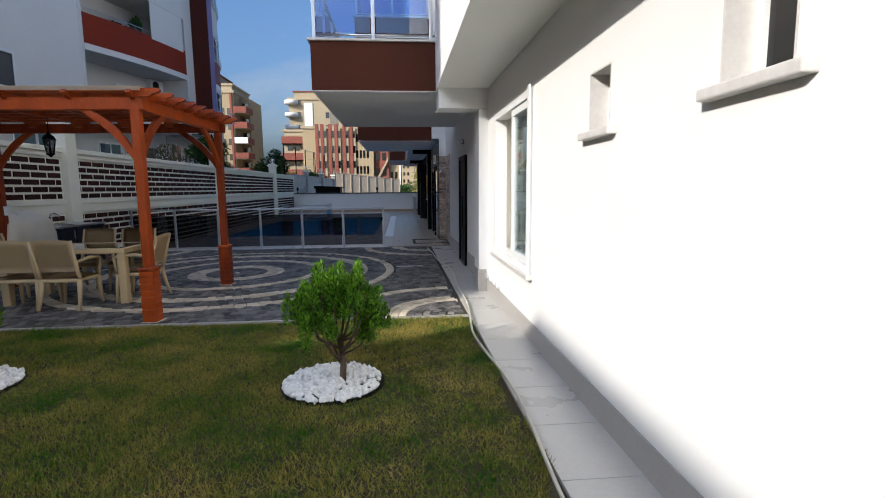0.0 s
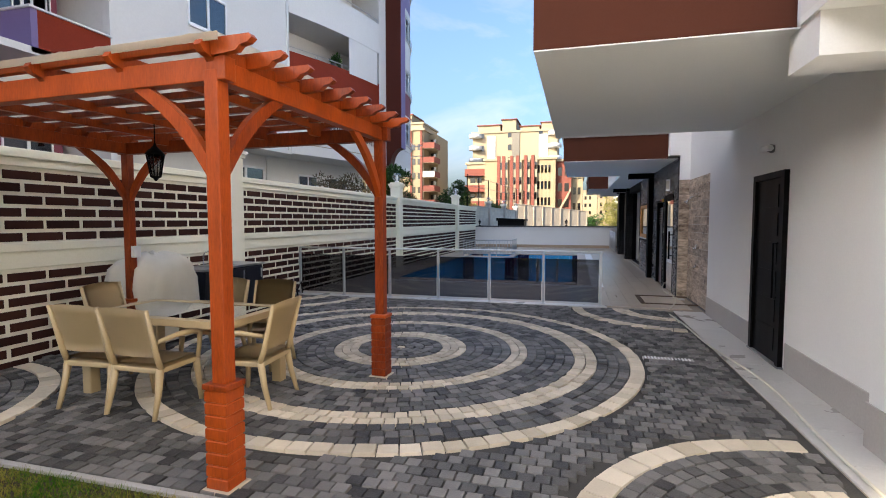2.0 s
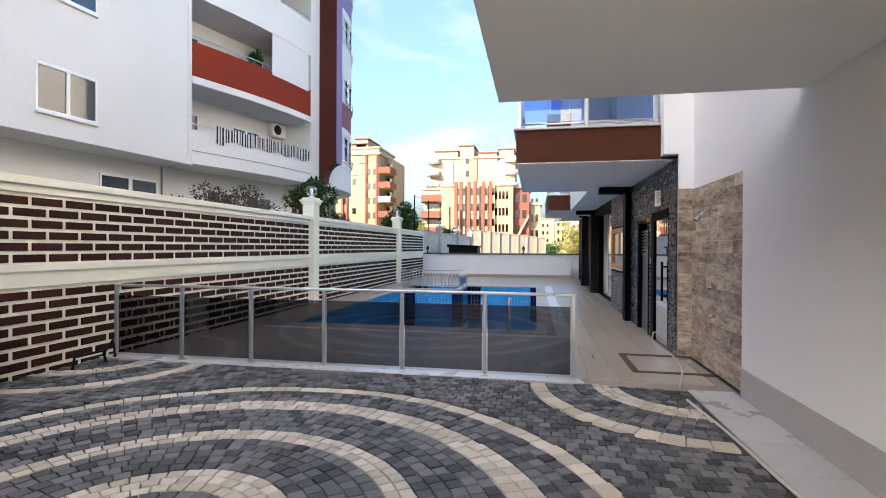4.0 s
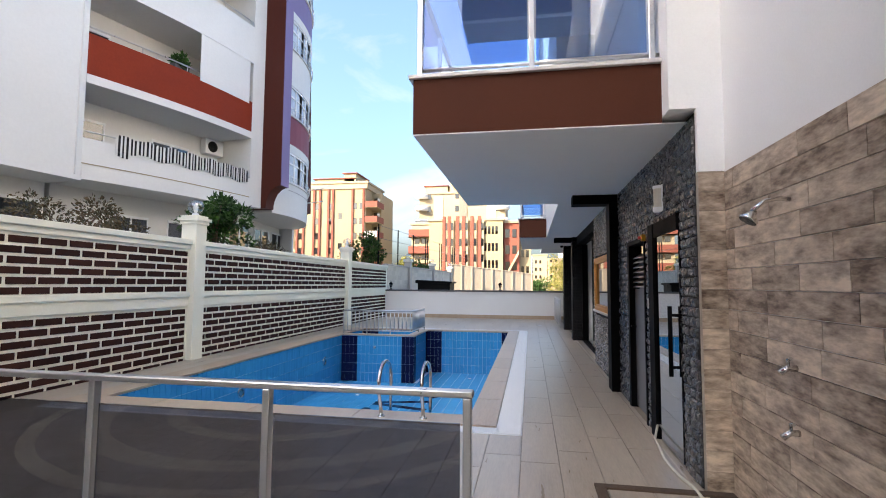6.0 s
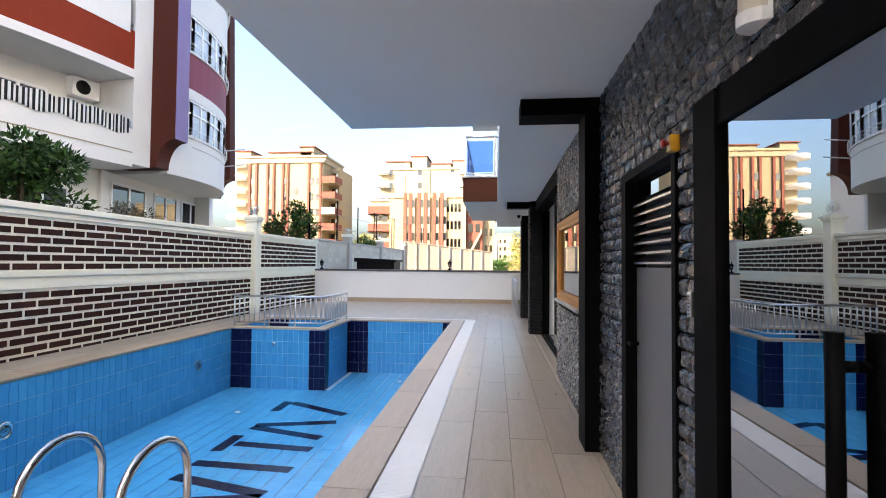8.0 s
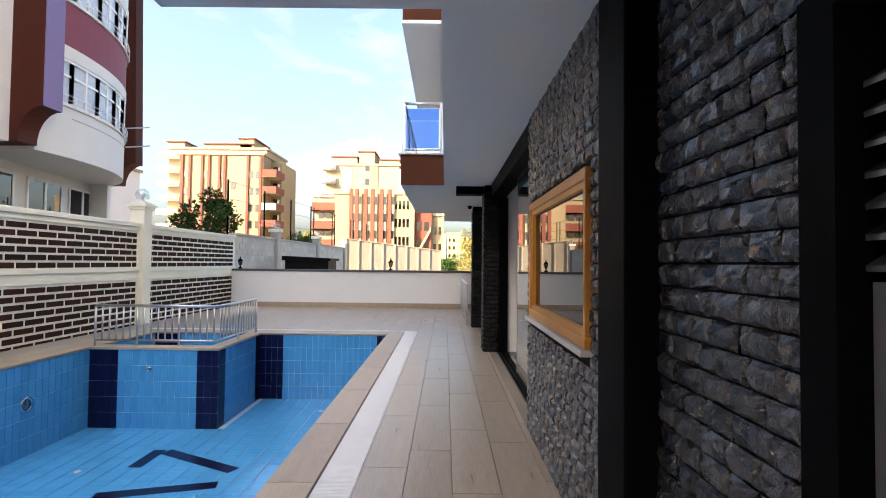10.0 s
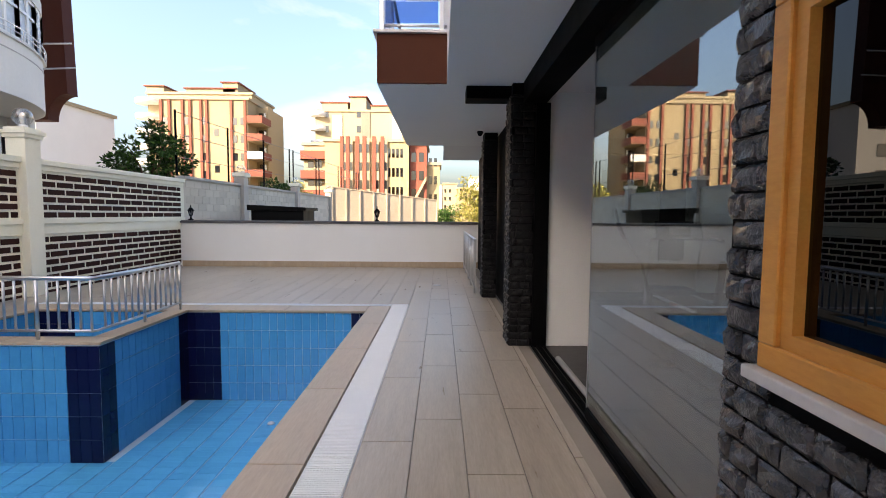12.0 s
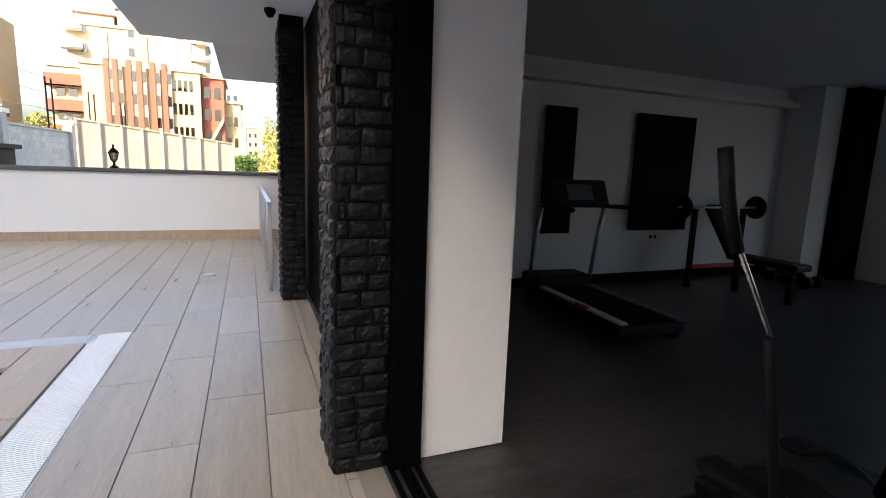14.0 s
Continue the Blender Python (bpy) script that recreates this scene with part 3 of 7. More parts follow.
# ---- balconies of the house ----
def balcony(x0, x1, y0, y1, z0, z1, glass=True, ends=("s", "w")):
    b = thing("balcony", (x0, y0, z0), "red-brown rendered balcony with aluminium rail and glass tinted sky blue", "balcony", "balconies of the house")
    w, d, h = x1 - x0, y1 - y0, z1 - z0
    part("parapet", holed("x", 0, 0.12, 0, d, 0, h, []), REDPAINT, b)
    part("parapet", box(0.12, w, 0, 0.12, 0, h), REDPAINT, b)
    part("parapet", box(0.12, w, d - 0.12, d, 0, h), REDPAINT, b)
    bm = box(-0.04, w, -0.04, 0.15, h, h + 0.035, 0.006)
    bx(bm, -0.04, 0.15, 0.15, d, h, h + 0.035)
    part("coping", bm, MARBLE, b, "pale stone coping")
    part("slab", box(0.12, w, 0.12, d - 0.12, 0.03, 0.16), SOFFIT, b)
    top, low = h + 0.93, h + 0.10
    bm = bmn()
    tube(bm, ((0.05, 0.05, top), (w, 0.05, top)), 0.028)
    part("rail", bm, STEEL, b)
    part("rail", tube(bmn(), ((0.05, 0.05, top), (0.05, d, top)), 0.028), STEEL, b)
    part("rail", tube(bmn(), ((0.05, 0.05, low), (w, 0.05, low)), 0.016), STEEL, b)
    for x in (0.05, w * 0.5, w - 0.06) if w > 1 else (0.05, w - 0.06):
        part("post", box(x - 0.025, x + 0.025, 0.025, 0.075, h + 0.03, top, 0.005), STEEL, b)
    for y in (d * 0.25, d * 0.5, d * 0.75):
        part("post", box(0.025, 0.075, y - 0.025, y + 0.025, h + 0.03, top, 0.005), STEEL, b)
    for xa, xb in ((0.09, w * 0.5 - 0.04), (w * 0.5 + 0.04, w - 0.1)) if w > 1 else ((0.09, w - 0.1),):
        part("pane", box(xa, xb, 0.045, 0.055, low + 0.03, top - 0.09), SKYTINTGLASS, b)
    n = 4
    for i in range(n):
        part("pane", box(0.045, 0.055, d * i / n + 0.05, d * (i + 1) / n - 0.05, low + 0.03, top - 0.09), SKYTINTGLASS, b)
    return b


balcony(-1.08, 0.68, 7.40, 11.52, 2.909, 3.58)
balcony(-1.05, 1.10, 14.86, 18.95, 2.909, 3.42)
balcony(-0.30, 0.47, 24.98, 29.80, 2.909, 3.44)
balcony(-1.08, 0.68, 7.40, 11.52, 5.86, 6.48)
balcony(-1.05, 1.10, 14.86, 18.95, 5.86, 6.34)
balcony(-0.30, 0.47, 24.98, 29.80, 5.86, 6.34)

for k, (x0, x1, y0, y1) in enumerate(((-1.08, 0.68, 7.40, 11.52), (-1.05, 1.10, 14.86, 18.95), (-0.30, 0.47, 24.98, 29.80))):
    structure("ceiling_%d" % (k + 6), box(x0 - 0.01, x1, y0 - 0.01, y1, 5.80, 5.858), SOFFIT, "painted soffit under an upper balcony", "ceiling")


# ---- doors and windows of the house ----
def sash(parent, x, y0, y1, z0, z1, width, depth, material, glass, name="sash"):
    bm = bmn()
    bx(bm, x, x + depth, y0, y1, z0, z0 + width)
    bx(bm, x, x + depth, y0, y1, z1 - width, z1)
    bx(bm, x, x + depth, y0, y0 + width, z0 + width, z1 - width)
    bx(bm, x, x + depth, y1 - width, y1, z0 + width, z1 - width)
    s = part(name, bm, material, parent)
    part("pane", box(x + depth * 0.4, x + depth * 0.6, y0 + width, y1 - width, z0 + width, z1 - width), glass, s)
    return s


y0, y1, z0, z1 = WIN_A
w = tagged(new("window_1"), "white plastic sliding window standing partly open", "window", kind="structure")
bm = bmn()
for a in ((y0, y1, z0, z0 + 0.07), (y0, y1, z1 - 0.07, z1), (y0, y0 + 0.07, z0 + 0.07, z1 - 0.07), (y1 - 0.07, y1, z0 + 0.07, z1 - 0.07)):
    bx(bm, XA - 0.03, XA + 0.12, *a)
part("window_frame", bm, PLASTICW, w)
sash(w, XA - 0.01, y0 + 0.08, y0 + 0.86, z0 + 0.08, z1 - 0.08, 0.07, 0.05, PLASTICW, GLASS)
sash(w, XA + 0.05, y0 + 0.30, y0 + 1.02, z0 + 0.08, z1 - 0.08, 0.07, 0.05, PLASTICW, GLASS)
part("window_sill", box(XA - 0.07, XA + 0.2, y0 - 0.06, y1 + 0.06, z0 - 0.05, z0, 0.008), MARBLE, w, "grey marble sill")
part("window_frame", box(XA - 0.045, XA - 0.03, y0 - 0.03, y0 + 0.05, z0, z1 + 0.03, 0.003), PLASTICW, w)
cur = thing("curtain", (XA + 0.22, 5.9, 0.7), "pale fabric curtain hanging behind the open window", "curtain")
bm = bmn()
pts = [(0.03 * math.sin(i * 1.1), -0.75 + i * 0.05) for i in range(30)]
for i in range(len(pts) - 1):
    (a, b), (c, d) = pts[i], pts[i + 1]
    f = bm.faces.new([bm.verts.new(p) for p in ((a, b, 0), (c, d, 0), (c, d, 1.75), (a, b, 1.75))])
bmesh.ops.remove_doubles(bm, verts=bm.verts[:], dist=0.001)
bmesh.ops.solidify(bm, geom=bm.faces[:], thickness=0.004)
part("cloth", bm, CANVAS, cur)

for i, (y0, y1, z0, z1) in enumerate(SMALL):
    w = tagged(new("window_%d" % (i + 2)), "small white plastic window in a deep reveal with marble sill", "window", kind="structure")
    sash(w, XA + 0.12, y0, y1, z0, z1, 0.055, 0.06, PLASTICW, NIGHTGLASS, "window_frame")
    part("window_sill", box(XA - 0.06, XA + 0.12, y0 - 0.09, y1 + 0.07, z0 - 0.05, z0, 0.008), MARBLE, w, "grey marble sill")
    bm = bmn()
    bx(bm, XA - 0.006, XA + 0.12, y0, y0 + 0.012, z0, z1)
    bx(bm, XA - 0.006, XA + 0.12, y1 - 0.012, y1, z0, z1)
    bx(bm, XA - 0.006, XA + 0.12, y0 + 0.012, y1 - 0.012, z1 - 0.012, z1)
    part("trim", bm, MARBLE, w, "grey marble surround")

hook = thing("wall_hook", (XA, 6.06, 0.20), "small bent steel rod standing out above the skirting", "hook", "hooks along the skirting")
part("rod", tube(bmn(), ((0.0, 0, 0.0), (-0.035, 0, 0.004), (-0.045, 0, 0.015), (-0.045, 0, 0.085)), 0.006, 8), STEEL, hook)
for y in (6.30, 6.55, 6.80, 7.05):
    copy_thing(hook, pose(XA, y, 0.20))

d = tagged(new("door_1"), "dark brown steel entrance door, closed", "door", kind="structure")
bm = bmn()
for a in ((9.47, 9.55, 0, 2.14), (10.34, 10.42, 0, 2.14), (9.55, 10.34, 2.07, 2.14)):
    bx(bm, XB - 0.05, XB + 0.1, *a)
part("door_frame", bm, DOORBLACK, d)
bm = box(XB - 0.02, XB + 0.05, 9.55, 10.34, 0.02, 2.07, 0.004)
for k in range(6):
    z = 0.15 + k * 0.32
    bx(bm, XB - 0.028, XB - 0.021, 9.68, 10.24, z, z + 0.25)
part("door_leaf", bm, DOORBLACK, d)
part("door_handle", tube(bmn(), ((XB - 0.03, 9.63, 1.35), (XB - 0.075, 9.63, 1.35), (XB - 0.075, 9.63, 0.75), (XB - 0.03, 9.63, 0.75)), 0.010), DOORBLACK, d)
part("door_sill", box(XB - 0.06, XB + 0.1, 9.45, 10.44, 0, 0.02, 0.004), GREYMETAL, d)

sl = thing("sensor_light", (XB, 9.95, 2.42), "small grey bulkhead light above the entrance door", "lamp")
part("housing", lathe(bmn(), ((0.045, 0), (0.05, 0.03), (0.035, 0.06)), 14), GREYMETAL, sl).matrix_basis = pose(0, 0, 0, 0, -90, 0)
part("head", tube(bmn(), ((-0.05, -0.06, 0), (-0.09, 0.07, 0.01)), 0.035, 12), PLASTICW, sl)

d = tagged(new("door_2"), "black framed glass door in the stone wall, closed", "door", kind="structure")
y0, y1, z1 = DOOR1[0], DOOR1[1], DOOR1[3]
bm = bmn()
bx(bm, XC - 0.05, XC + 0.2, y1, y1 + 0.20, 0, z1 + 0.1)
bx(bm, XC - 0.005, XC + 0.2, y0, y0 + 0.02, 0, z1 + 0.1)
bx(bm, XC - 0.04, XC + 0.2, y0 + 0.02, y1, z1 - 0.04, z1 + 0.1)
part("door_frame", bm, BLACK, d)
part("door_leaf", box(XC - 0.025, XC - 0.010, y0 + 0.02, y1, 0.03, z1 - 0.04), DARKGLASS, d, "mirror-tinted glass leaf")
bm = tube(bmn(), ((XC - 0.07, y0 + 0.16, 1.36), (XC - 0.07, y0 + 0.16, 0.74)), 0.02)
tube(bm, ((XC - 0.02, y0 + 0.16, 1.28), (XC - 0.07, y0 + 0.16, 1.28)), 0.014)
tube(bm, ((XC - 0.02, y0 + 0.16, 0.82), (XC - 0.07, y0 + 0.16, 0.82)), 0.014)
part("door_handle", bm, BLACK, d)

d = tagged(new("door_3"), "grey sheet-metal plant room door with a louvred upper half", "door", kind="structure")
y0, y1, z1 = DOOR2[0], DOOR2[1], DOOR2[3]
bm = bmn()
bx(bm, XC - 0.03, XC + 0.2, y1 - 0.10, y1, 0, z1)
bx(bm, XC - 0.03, XC + 0.2, y0, y0 + 0.05, 0, z1)
bx(bm, XC - 0.03, XC + 0.2, y0 + 0.05, y1 - 0.10, z1 - 0.05, z1)
part("door_frame", bm, BLACK, d)
part("door_leaf", box(XC + 0.04, XC + 0.08, y0 + 0.05, y1 - 0.10, 0.02, 1.50, 0.003), GREYMETAL, d)
part("backing", box(XC + 0.10, XC + 0.12, y0 + 0.05, y1 - 0.10, 1.50, z1 - 0.05), GREYMETAL, d)
part("pane", box(XC + 0.05, XC + 0.06, y0 + 0.05, y1 - 0.10, 1.93, z1 - 0.05), DARKGLASS, d)
for k in range(7):
    z = 1.52 + k * 0.06
    bm = prism(bmn(), ((XC + 0.02, z), (XC + 0.09, z + 0.045), (XC + 0.09, z + 0.055), (XC + 0.02, z + 0.012)), "y", y0 + 0.06, y1 - 0.11)
    part("slat", bm, STEEL, d)
part("door_handle", tube(bmn(), ((XC + 0.04, y1 - 0.14, 1.02), (XC - 0.02, y1 - 0.14, 1.02), (XC - 0.02, y1 - 0.26, 1.02)), 0.012), BLACK, d)

y0, y1, z0, z1 = WIN_B
w = tagged(new("window_4"), "honey-coloured wooden window with dark mirror glass in the stone wall", "window", kind="structure")
bm = bmn()
for a in ((y0, y1, z0, z0 + 0.065), (y0, y1, z1 - 0.065, z1), (y0, y0 + 0.03, z0 + 0.065, z1 - 0.065), (y1 - 0.065, y1, z0 + 0.065, z1 - 0.065)):
    bx(bm, XC - 0.045, XC + 0.1, *a)
bmesh.ops.bevel(bm, geom=bm.edges[:], offset=0.004, segments=1, affect="EDGES")
fr = part("window_frame", bm, PINEWOOD, w)
bm = bmn()
for a in ((y0 + 0.03, y1 - 0.065, z0 + 0.065, z0 + 0.105), (y0 + 0.03, y1 - 0.065, z1 - 0.105, z1 - 0.065), (y0 + 0.03, y0 + 0.05, z0 + 0.105, z1 - 0.105), (y1 - 0.105, y1 - 0.065, z0 + 0.105, z1 - 0.105)):
    bx(bm, XC - 0.03, XC + 0.08, *a)
part("sash", bm, PINEWOOD, w)
part("pane", box(XC + 0.0, XC + 0.008, y0 + 0.045, y1 - 0.10, z0 + 0.10, z1 - 0.10), NIGHTGLASS, w)
part("window_sill", box(XC - 0.075, XC + 0.02, y0 - 0.02, y1 + 0.02, z0 - 0.035, z0, 0.005), MARBLE, w, "pale marble sill")

# frameless sliding glass of the gym, stacked towards the stone wall
gl = tagged(new("window_5"), "frameless sliding glass panel, slid open at one end", "window", kind="structure")
y0, y1, x = 20.98, 22.90, 1.47
p = part("pane", box(x, x + 0.01, y0, y1, 0.06, 2.66), GYMGLASS, gl)
p.visible_shadow = False
part("seal", box(x - 0.004, x + 0.014, y1 + 0.0005, y1 + 0.004, 0.06, 2.66), STEEL, p, "pale edge seal")
part("bottom_rail", box(x - 0.012, x + 0.022, y0, y1, 0.015, 0.09, 0.003), BLACK, p)
part("top_rail", box(x - 0.012, x + 0.022, y0, y1, 2.62, 2.68, 0.003), BLACK, p)
bm = bmn()
for x in (1.435, 1.485, 1.515, 1.56):
    bx(bm, x, x + 0.02, 20.96, 24.88, -0.004, 0.018)
part("track", bm, BLACK, gl, "black floor track")
part("jamb", box(1.44, 1.595, 24.84, 24.898, 0, 2.68, 0.004), BLACK, gl)
part("cable_sleeve", tube(bmn(), ((1.62, 22.3, 0.03), (1.60, 23.2, 0.03), (1.60, 24.3, 0.03)), 0.028, 10), SKIRT, gl, "grey foam strip on the floor")

# ---- lamps, switches and pipes on the stone wall ----
wl = thing("wall_lamp", (XC - 0.02, 15.66, 2.30), "white half-round wall lamp on black stone", "lamp")
part("back_plate", box(-0.02, 0.0, -0.075, 0.075, -0.04, 0.32, 0.004), PLASTICW, wl)
bm = bmn()
prism(bm, [(-0.02 - 0.085 * math.sin(math.pi * k / 10), 0.07 * math.cos(math.pi * k / 10)) for k in range(11)], "z", 0.015, 0.27)
part("shade", bm, CANVAS, wl, "frosted shade")
for z0, z1 in ((-0.045, 0.015), (0.27, 0.31)):
    part("cap", prism(bmn(), [(-0.018 - 0.095 * math.sin(math.pi * k / 10), 0.08 * math.cos(math.pi * k / 10)) for k in range(11)], "z", z0, z1), PLASTICW, wl)
wl.scale = (0.72, 0.72, 0.72)
eb = thing("stop_button", (XC - 0.02, 16.40, 2.08), "yellow box with a red emergency stop button", "switch")
part("case", box(-0.07, 0, -0.045, 0.045, -0.06, 0.06, 0.006), YELLOWPLASTIC, eb)
part("button", lathe(bmn(), ((0.016, 0.0), (0.016, 0.025), (0.032, 0.028), (0.034, 0.045), (0.02, 0.055)), 16), REDPLASTIC, eb).matrix_basis = pose(-0.07, 0, 0, 0, -90, 0)
eb.scale = (0.62, 0.62, 0.62)
sw = thing("keypad", (XC - 0.03, 16.20, 1.35), "grey metal keypad on the stone wall", "switch")
part("case", box(-0.03, 0, -0.026, 0.026, -0.068, 0.068, 0.005), STEEL, sw)
for k in range(6):
    part("key", box(-0.036, -0.03, -0.014, 0.014, -0.056 + k * 0.019, -0.044 + k * 0.019, 0.002), GREYMETAL, sw)
sw.scale = (0.78, 0.78, 0.78)

# ---- outdoor shower ----
sh = thing("shower", (XS - 0.012, 13.70, 0), "chrome outdoor shower with two taps on a tiled wall", "shower")
part("arm", tube(bmn(), ((0, 0, 2.05), (-0.06, -0.01, 2.055), (-0.14, -0.02, 2.04), (-0.22, -0.04, 1.98)), 0.013, 12), CHROME, sh)
hd = part("shower_head", lathe(bmn(), ((0.015, 0.06), (0.03, 0.03), (0.052, 0.0), (0.05, -0.012)), 20), CHROME, sh)
hd.matrix_basis = pose(-0.24, -0.045, 1.93, 0, 35, 0)
for z in (1.08, 0.72):
    t = part("tap", tube(bmn(), ((0, 0, z), (-0.05, 0, z), (-0.09, 0, z - 0.03)), 0.018, 12), CHROME, sh)
    part("tap_handle", tube(bmn(), ((-0.045, 0, z), (-0.045, 0, z + 0.05), (-0.05, -0.05, z + 0.06)), 0.010, 8), CHROME, t)
tr = thing("shower_drain", (0.98, 13.95, 0), "stone-edged shower tray set in the terrace", "drain")
for a in ((-0.5, 0.5, -0.40, -0.34), (-0.5, 0.5, 0.62, 0.70), (-0.5, -0.42, -0.34, 0.62)):
    part("edge", box(*a, -0.01, 0.014, 0.004), BARK, tr, "dark brown stone edge")
part("grate", box(0.28, 0.40, 0.30, 0.42, -0.01, 0.008, 0.002), STEEL, tr)

# ---- glass pool fence ----
FY = 12.96
fence_kerb = structure("fence_kerb", box(-6.75, -0.18, 12.86, 13.08, -0.1, 0.015, 0.006), WHITETILE, "pale stone strip under the pool fence", "kerb")
fence = thing("pool_fence", (-0.30, FY, 0.015), "smoked glass pool fence with aluminium posts and rail", "fence")
xs = [-k * 1.04 for k in range(7)]
for x in xs:
    p = part("post", box(x - 0.02, x + 0.02, -0.025, 0.025, 0, 0.985, 0.005), STEEL, fence)
    part("base", box(x - 0.04, x + 0.04, -0.045, 0.045, 0, 0.02, 0.004), STEEL, p)
    part("bracket", tube(bmn(), ((x, 0, 0.985), (x, 0, 1.0)), 0.012, 8), STEEL, p)
part("top_rail", box(-6.26, 0.03, -0.03, 0.03, 0.985, 1.02, 0.008), STEEL, fence)
for a, b in zip(xs, xs[1:]):
    part("pane", box(b + 0.035, a - 0.035, -0.005, 0.005, 0.06, 0.86), SMOKE, fence)

# ---- pool fittings ----
lad = thing("pool_ladder", (-1.46, 16.20, 0), "polished steel pool ladder with two hooped rails", "ladder")
for x in (-0.25, 0.25):
    pts = [(x, -0.03, 0.0), (x, -0.05, 0.12), (x, -0.12, 0.28)]
    pts += [(x, 0.11 - 0.25 * math.cos(math.pi * k / 12), 0.38 + 0.24 * math.sin(math.pi * k / 12)) for k in range(13)]
    pts += [(x, 0.36, 0.1), (x, 0.36, -1.10)]
    h = part("rail", tube(bmn(), pts, 0.021, 12), CHROME, lad)
    part("flange", lathe(bmn(), ((0.05, 0), (0.045, 0.02), (0.022, 0.03)), 18, (x, -0.03, 0)), CHROME, h)
for z in (-0.35, -0.62, -0.89):
    part("step", box(-0.25, 0.25, 0.31, 0.40, z, z + 0.03, 0.006), CHROME, lad)

rail = thing("basin_rail", (IX, IY, 0), "aluminium railing round the shallow basin", "railing")
L, S = PX0 - IX + 0.02, PY1 - IY
for z, r in ((0.72, 0.026), (0.12, 0.017)):
    part("rail", tube(bmn(), ((L, 0.10, z), (-0.14, 0.10, z), (-0.10, 0.14, z), (-0.10, S, z)), r), STEEL, rail)
n = 17
for k in range(n + 1):
    part("baluster", tube(bmn(), ((L + (-0.14 - L) * k / n, 0.10, 0.0 if k % 6 == 0 else 0.12), (L + (-0.14 - L) * k / n, 0.10, 0.72)), 0.019 if k % 6 == 0 else 0.014, 8), STEEL, rail)
for k in range(1, 15):
    y = 0.14 + (S - 0.14) * k / 14
    part("baluster", tube(bmn(), ((-0.10, y, 0.0 if k % 7 == 0 else 0.12), (-0.10, y, 0.72)), 0.019 if k % 7 == 0 else 0.014, 8), STEEL, rail)
for y, z in ((19.60, -0.62), (23.6, -0.62)):
    pl = thing("pool_light", (PX0 + 0.012, y, z), "round chrome-ringed underwater light in the pool wall", "lamp", "pool lights")
    part("ring", lathe(bmn(), ((0.115, 0), (0.115, 0.015), (0.085, 0.025), (0.082, 0.008)), 24), CHROME, pl).matrix_basis = pose(0, 0, 0, 0, 90, 0)
    part("lens", lathe(bmn(), ((0.08, 0.004), (0.06, 0.016), (0.01, 0.02)), 24), DARKGLASS, pl).matrix_basis = pose(0, 0, 0, 0, 90, 0)
for x, y, z, turn in ((-4.6, IY - 0.012, -0.36, 90), (-4.48, 23.1, PZ + 0.004, 0), (-1.87, 25.95, PZ + 0.004, 0), (-2.3, 18.3, PZ + 0.004, 0)):
    nz = thing("pool_nozzle", (x, y, z), "small round inlet nozzle in the pool tiles", "nozzle", "pool nozzles")
    part("ring", lathe(bmn(), ((0.05, 0), (0.045, 0.012), (0.02, 0.014), (0.018, 0.002)), 16), CHROME if turn else PLASTICW, nz).matrix_basis = pose(0, 0, 0, turn, 0, 0)

# terrace end rail and wall lanterns
er = thing("terrace_rail", (1.06, 28.6, 0), "grey metal railing with upright bars at the terrace edge", "railing")
for y in (0.0, 1.05, 2.1, 3.15, 4.2):
    part("post", box(-0.02, 0.02, y - 0.02, y + 0.02, 0, 0.98, 0.004), STEEL, er)
part("rail", box(-0.028, 0.028, -0.03, 4.25, 0.98, 1.02, 0.006), STEEL, er)
part("rail", box(-0.014, 0.014, -0.02, 4.22, 0.09, 0.115, 0.003), STEEL, er)
for k in range(1, 36):
    if k % 9:
        part("baluster", tube(bmn(), ((0, k * 1.05 / 9, 0.11), (0, k * 1.05 / 9, 0.985)), 0.009, 6), STEEL, er)
for x in (-6.5, -1.35):
    ln = thing("wall_lantern", (x, 33.12, 1.27), "black lantern standing on the terrace wall", "lamp", "wall lanterns")
    part("base", lathe(bmn(), ((0.07, 0), (0.07, 0.02), (0.025, 0.05), (0.02, 0.10), (0.05, 0.13)), 14), BLACK, ln)
    part("pane", lathe(bmn(), ((0.045, 0.13), (0.075, 0.26)), 6), SMOKE, ln)
    bm = bmn()
    for k in range(6):
        a = 2 * math.pi * k / 6
        tube(bm, ((0.047 * math.cos(a), 0.047 * math.sin(a), 0.13), (0.077 * math.cos(a), 0.077 * math.sin(a), 0.26)), 0.006, 5)
    part("cage", bm, BLACK, ln)
    part("roof", lathe(bmn(), ((0.095, 0.26), (0.06, 0.31), (0.03, 0.34), (0.012, 0.36), (0.018, 0.39), (0.004, 0.42)), 14), BLACK, ln)
cm = thing("security_camera", (1.08, 28.0, 2.905), "small black dome camera under the soffit", "camera")
part("housing", lathe(bmn(), ((0.05, 0), (0.055, -0.03), (0.03, -0.08), (0.005, -0.09)), 14), BLACK, cm)

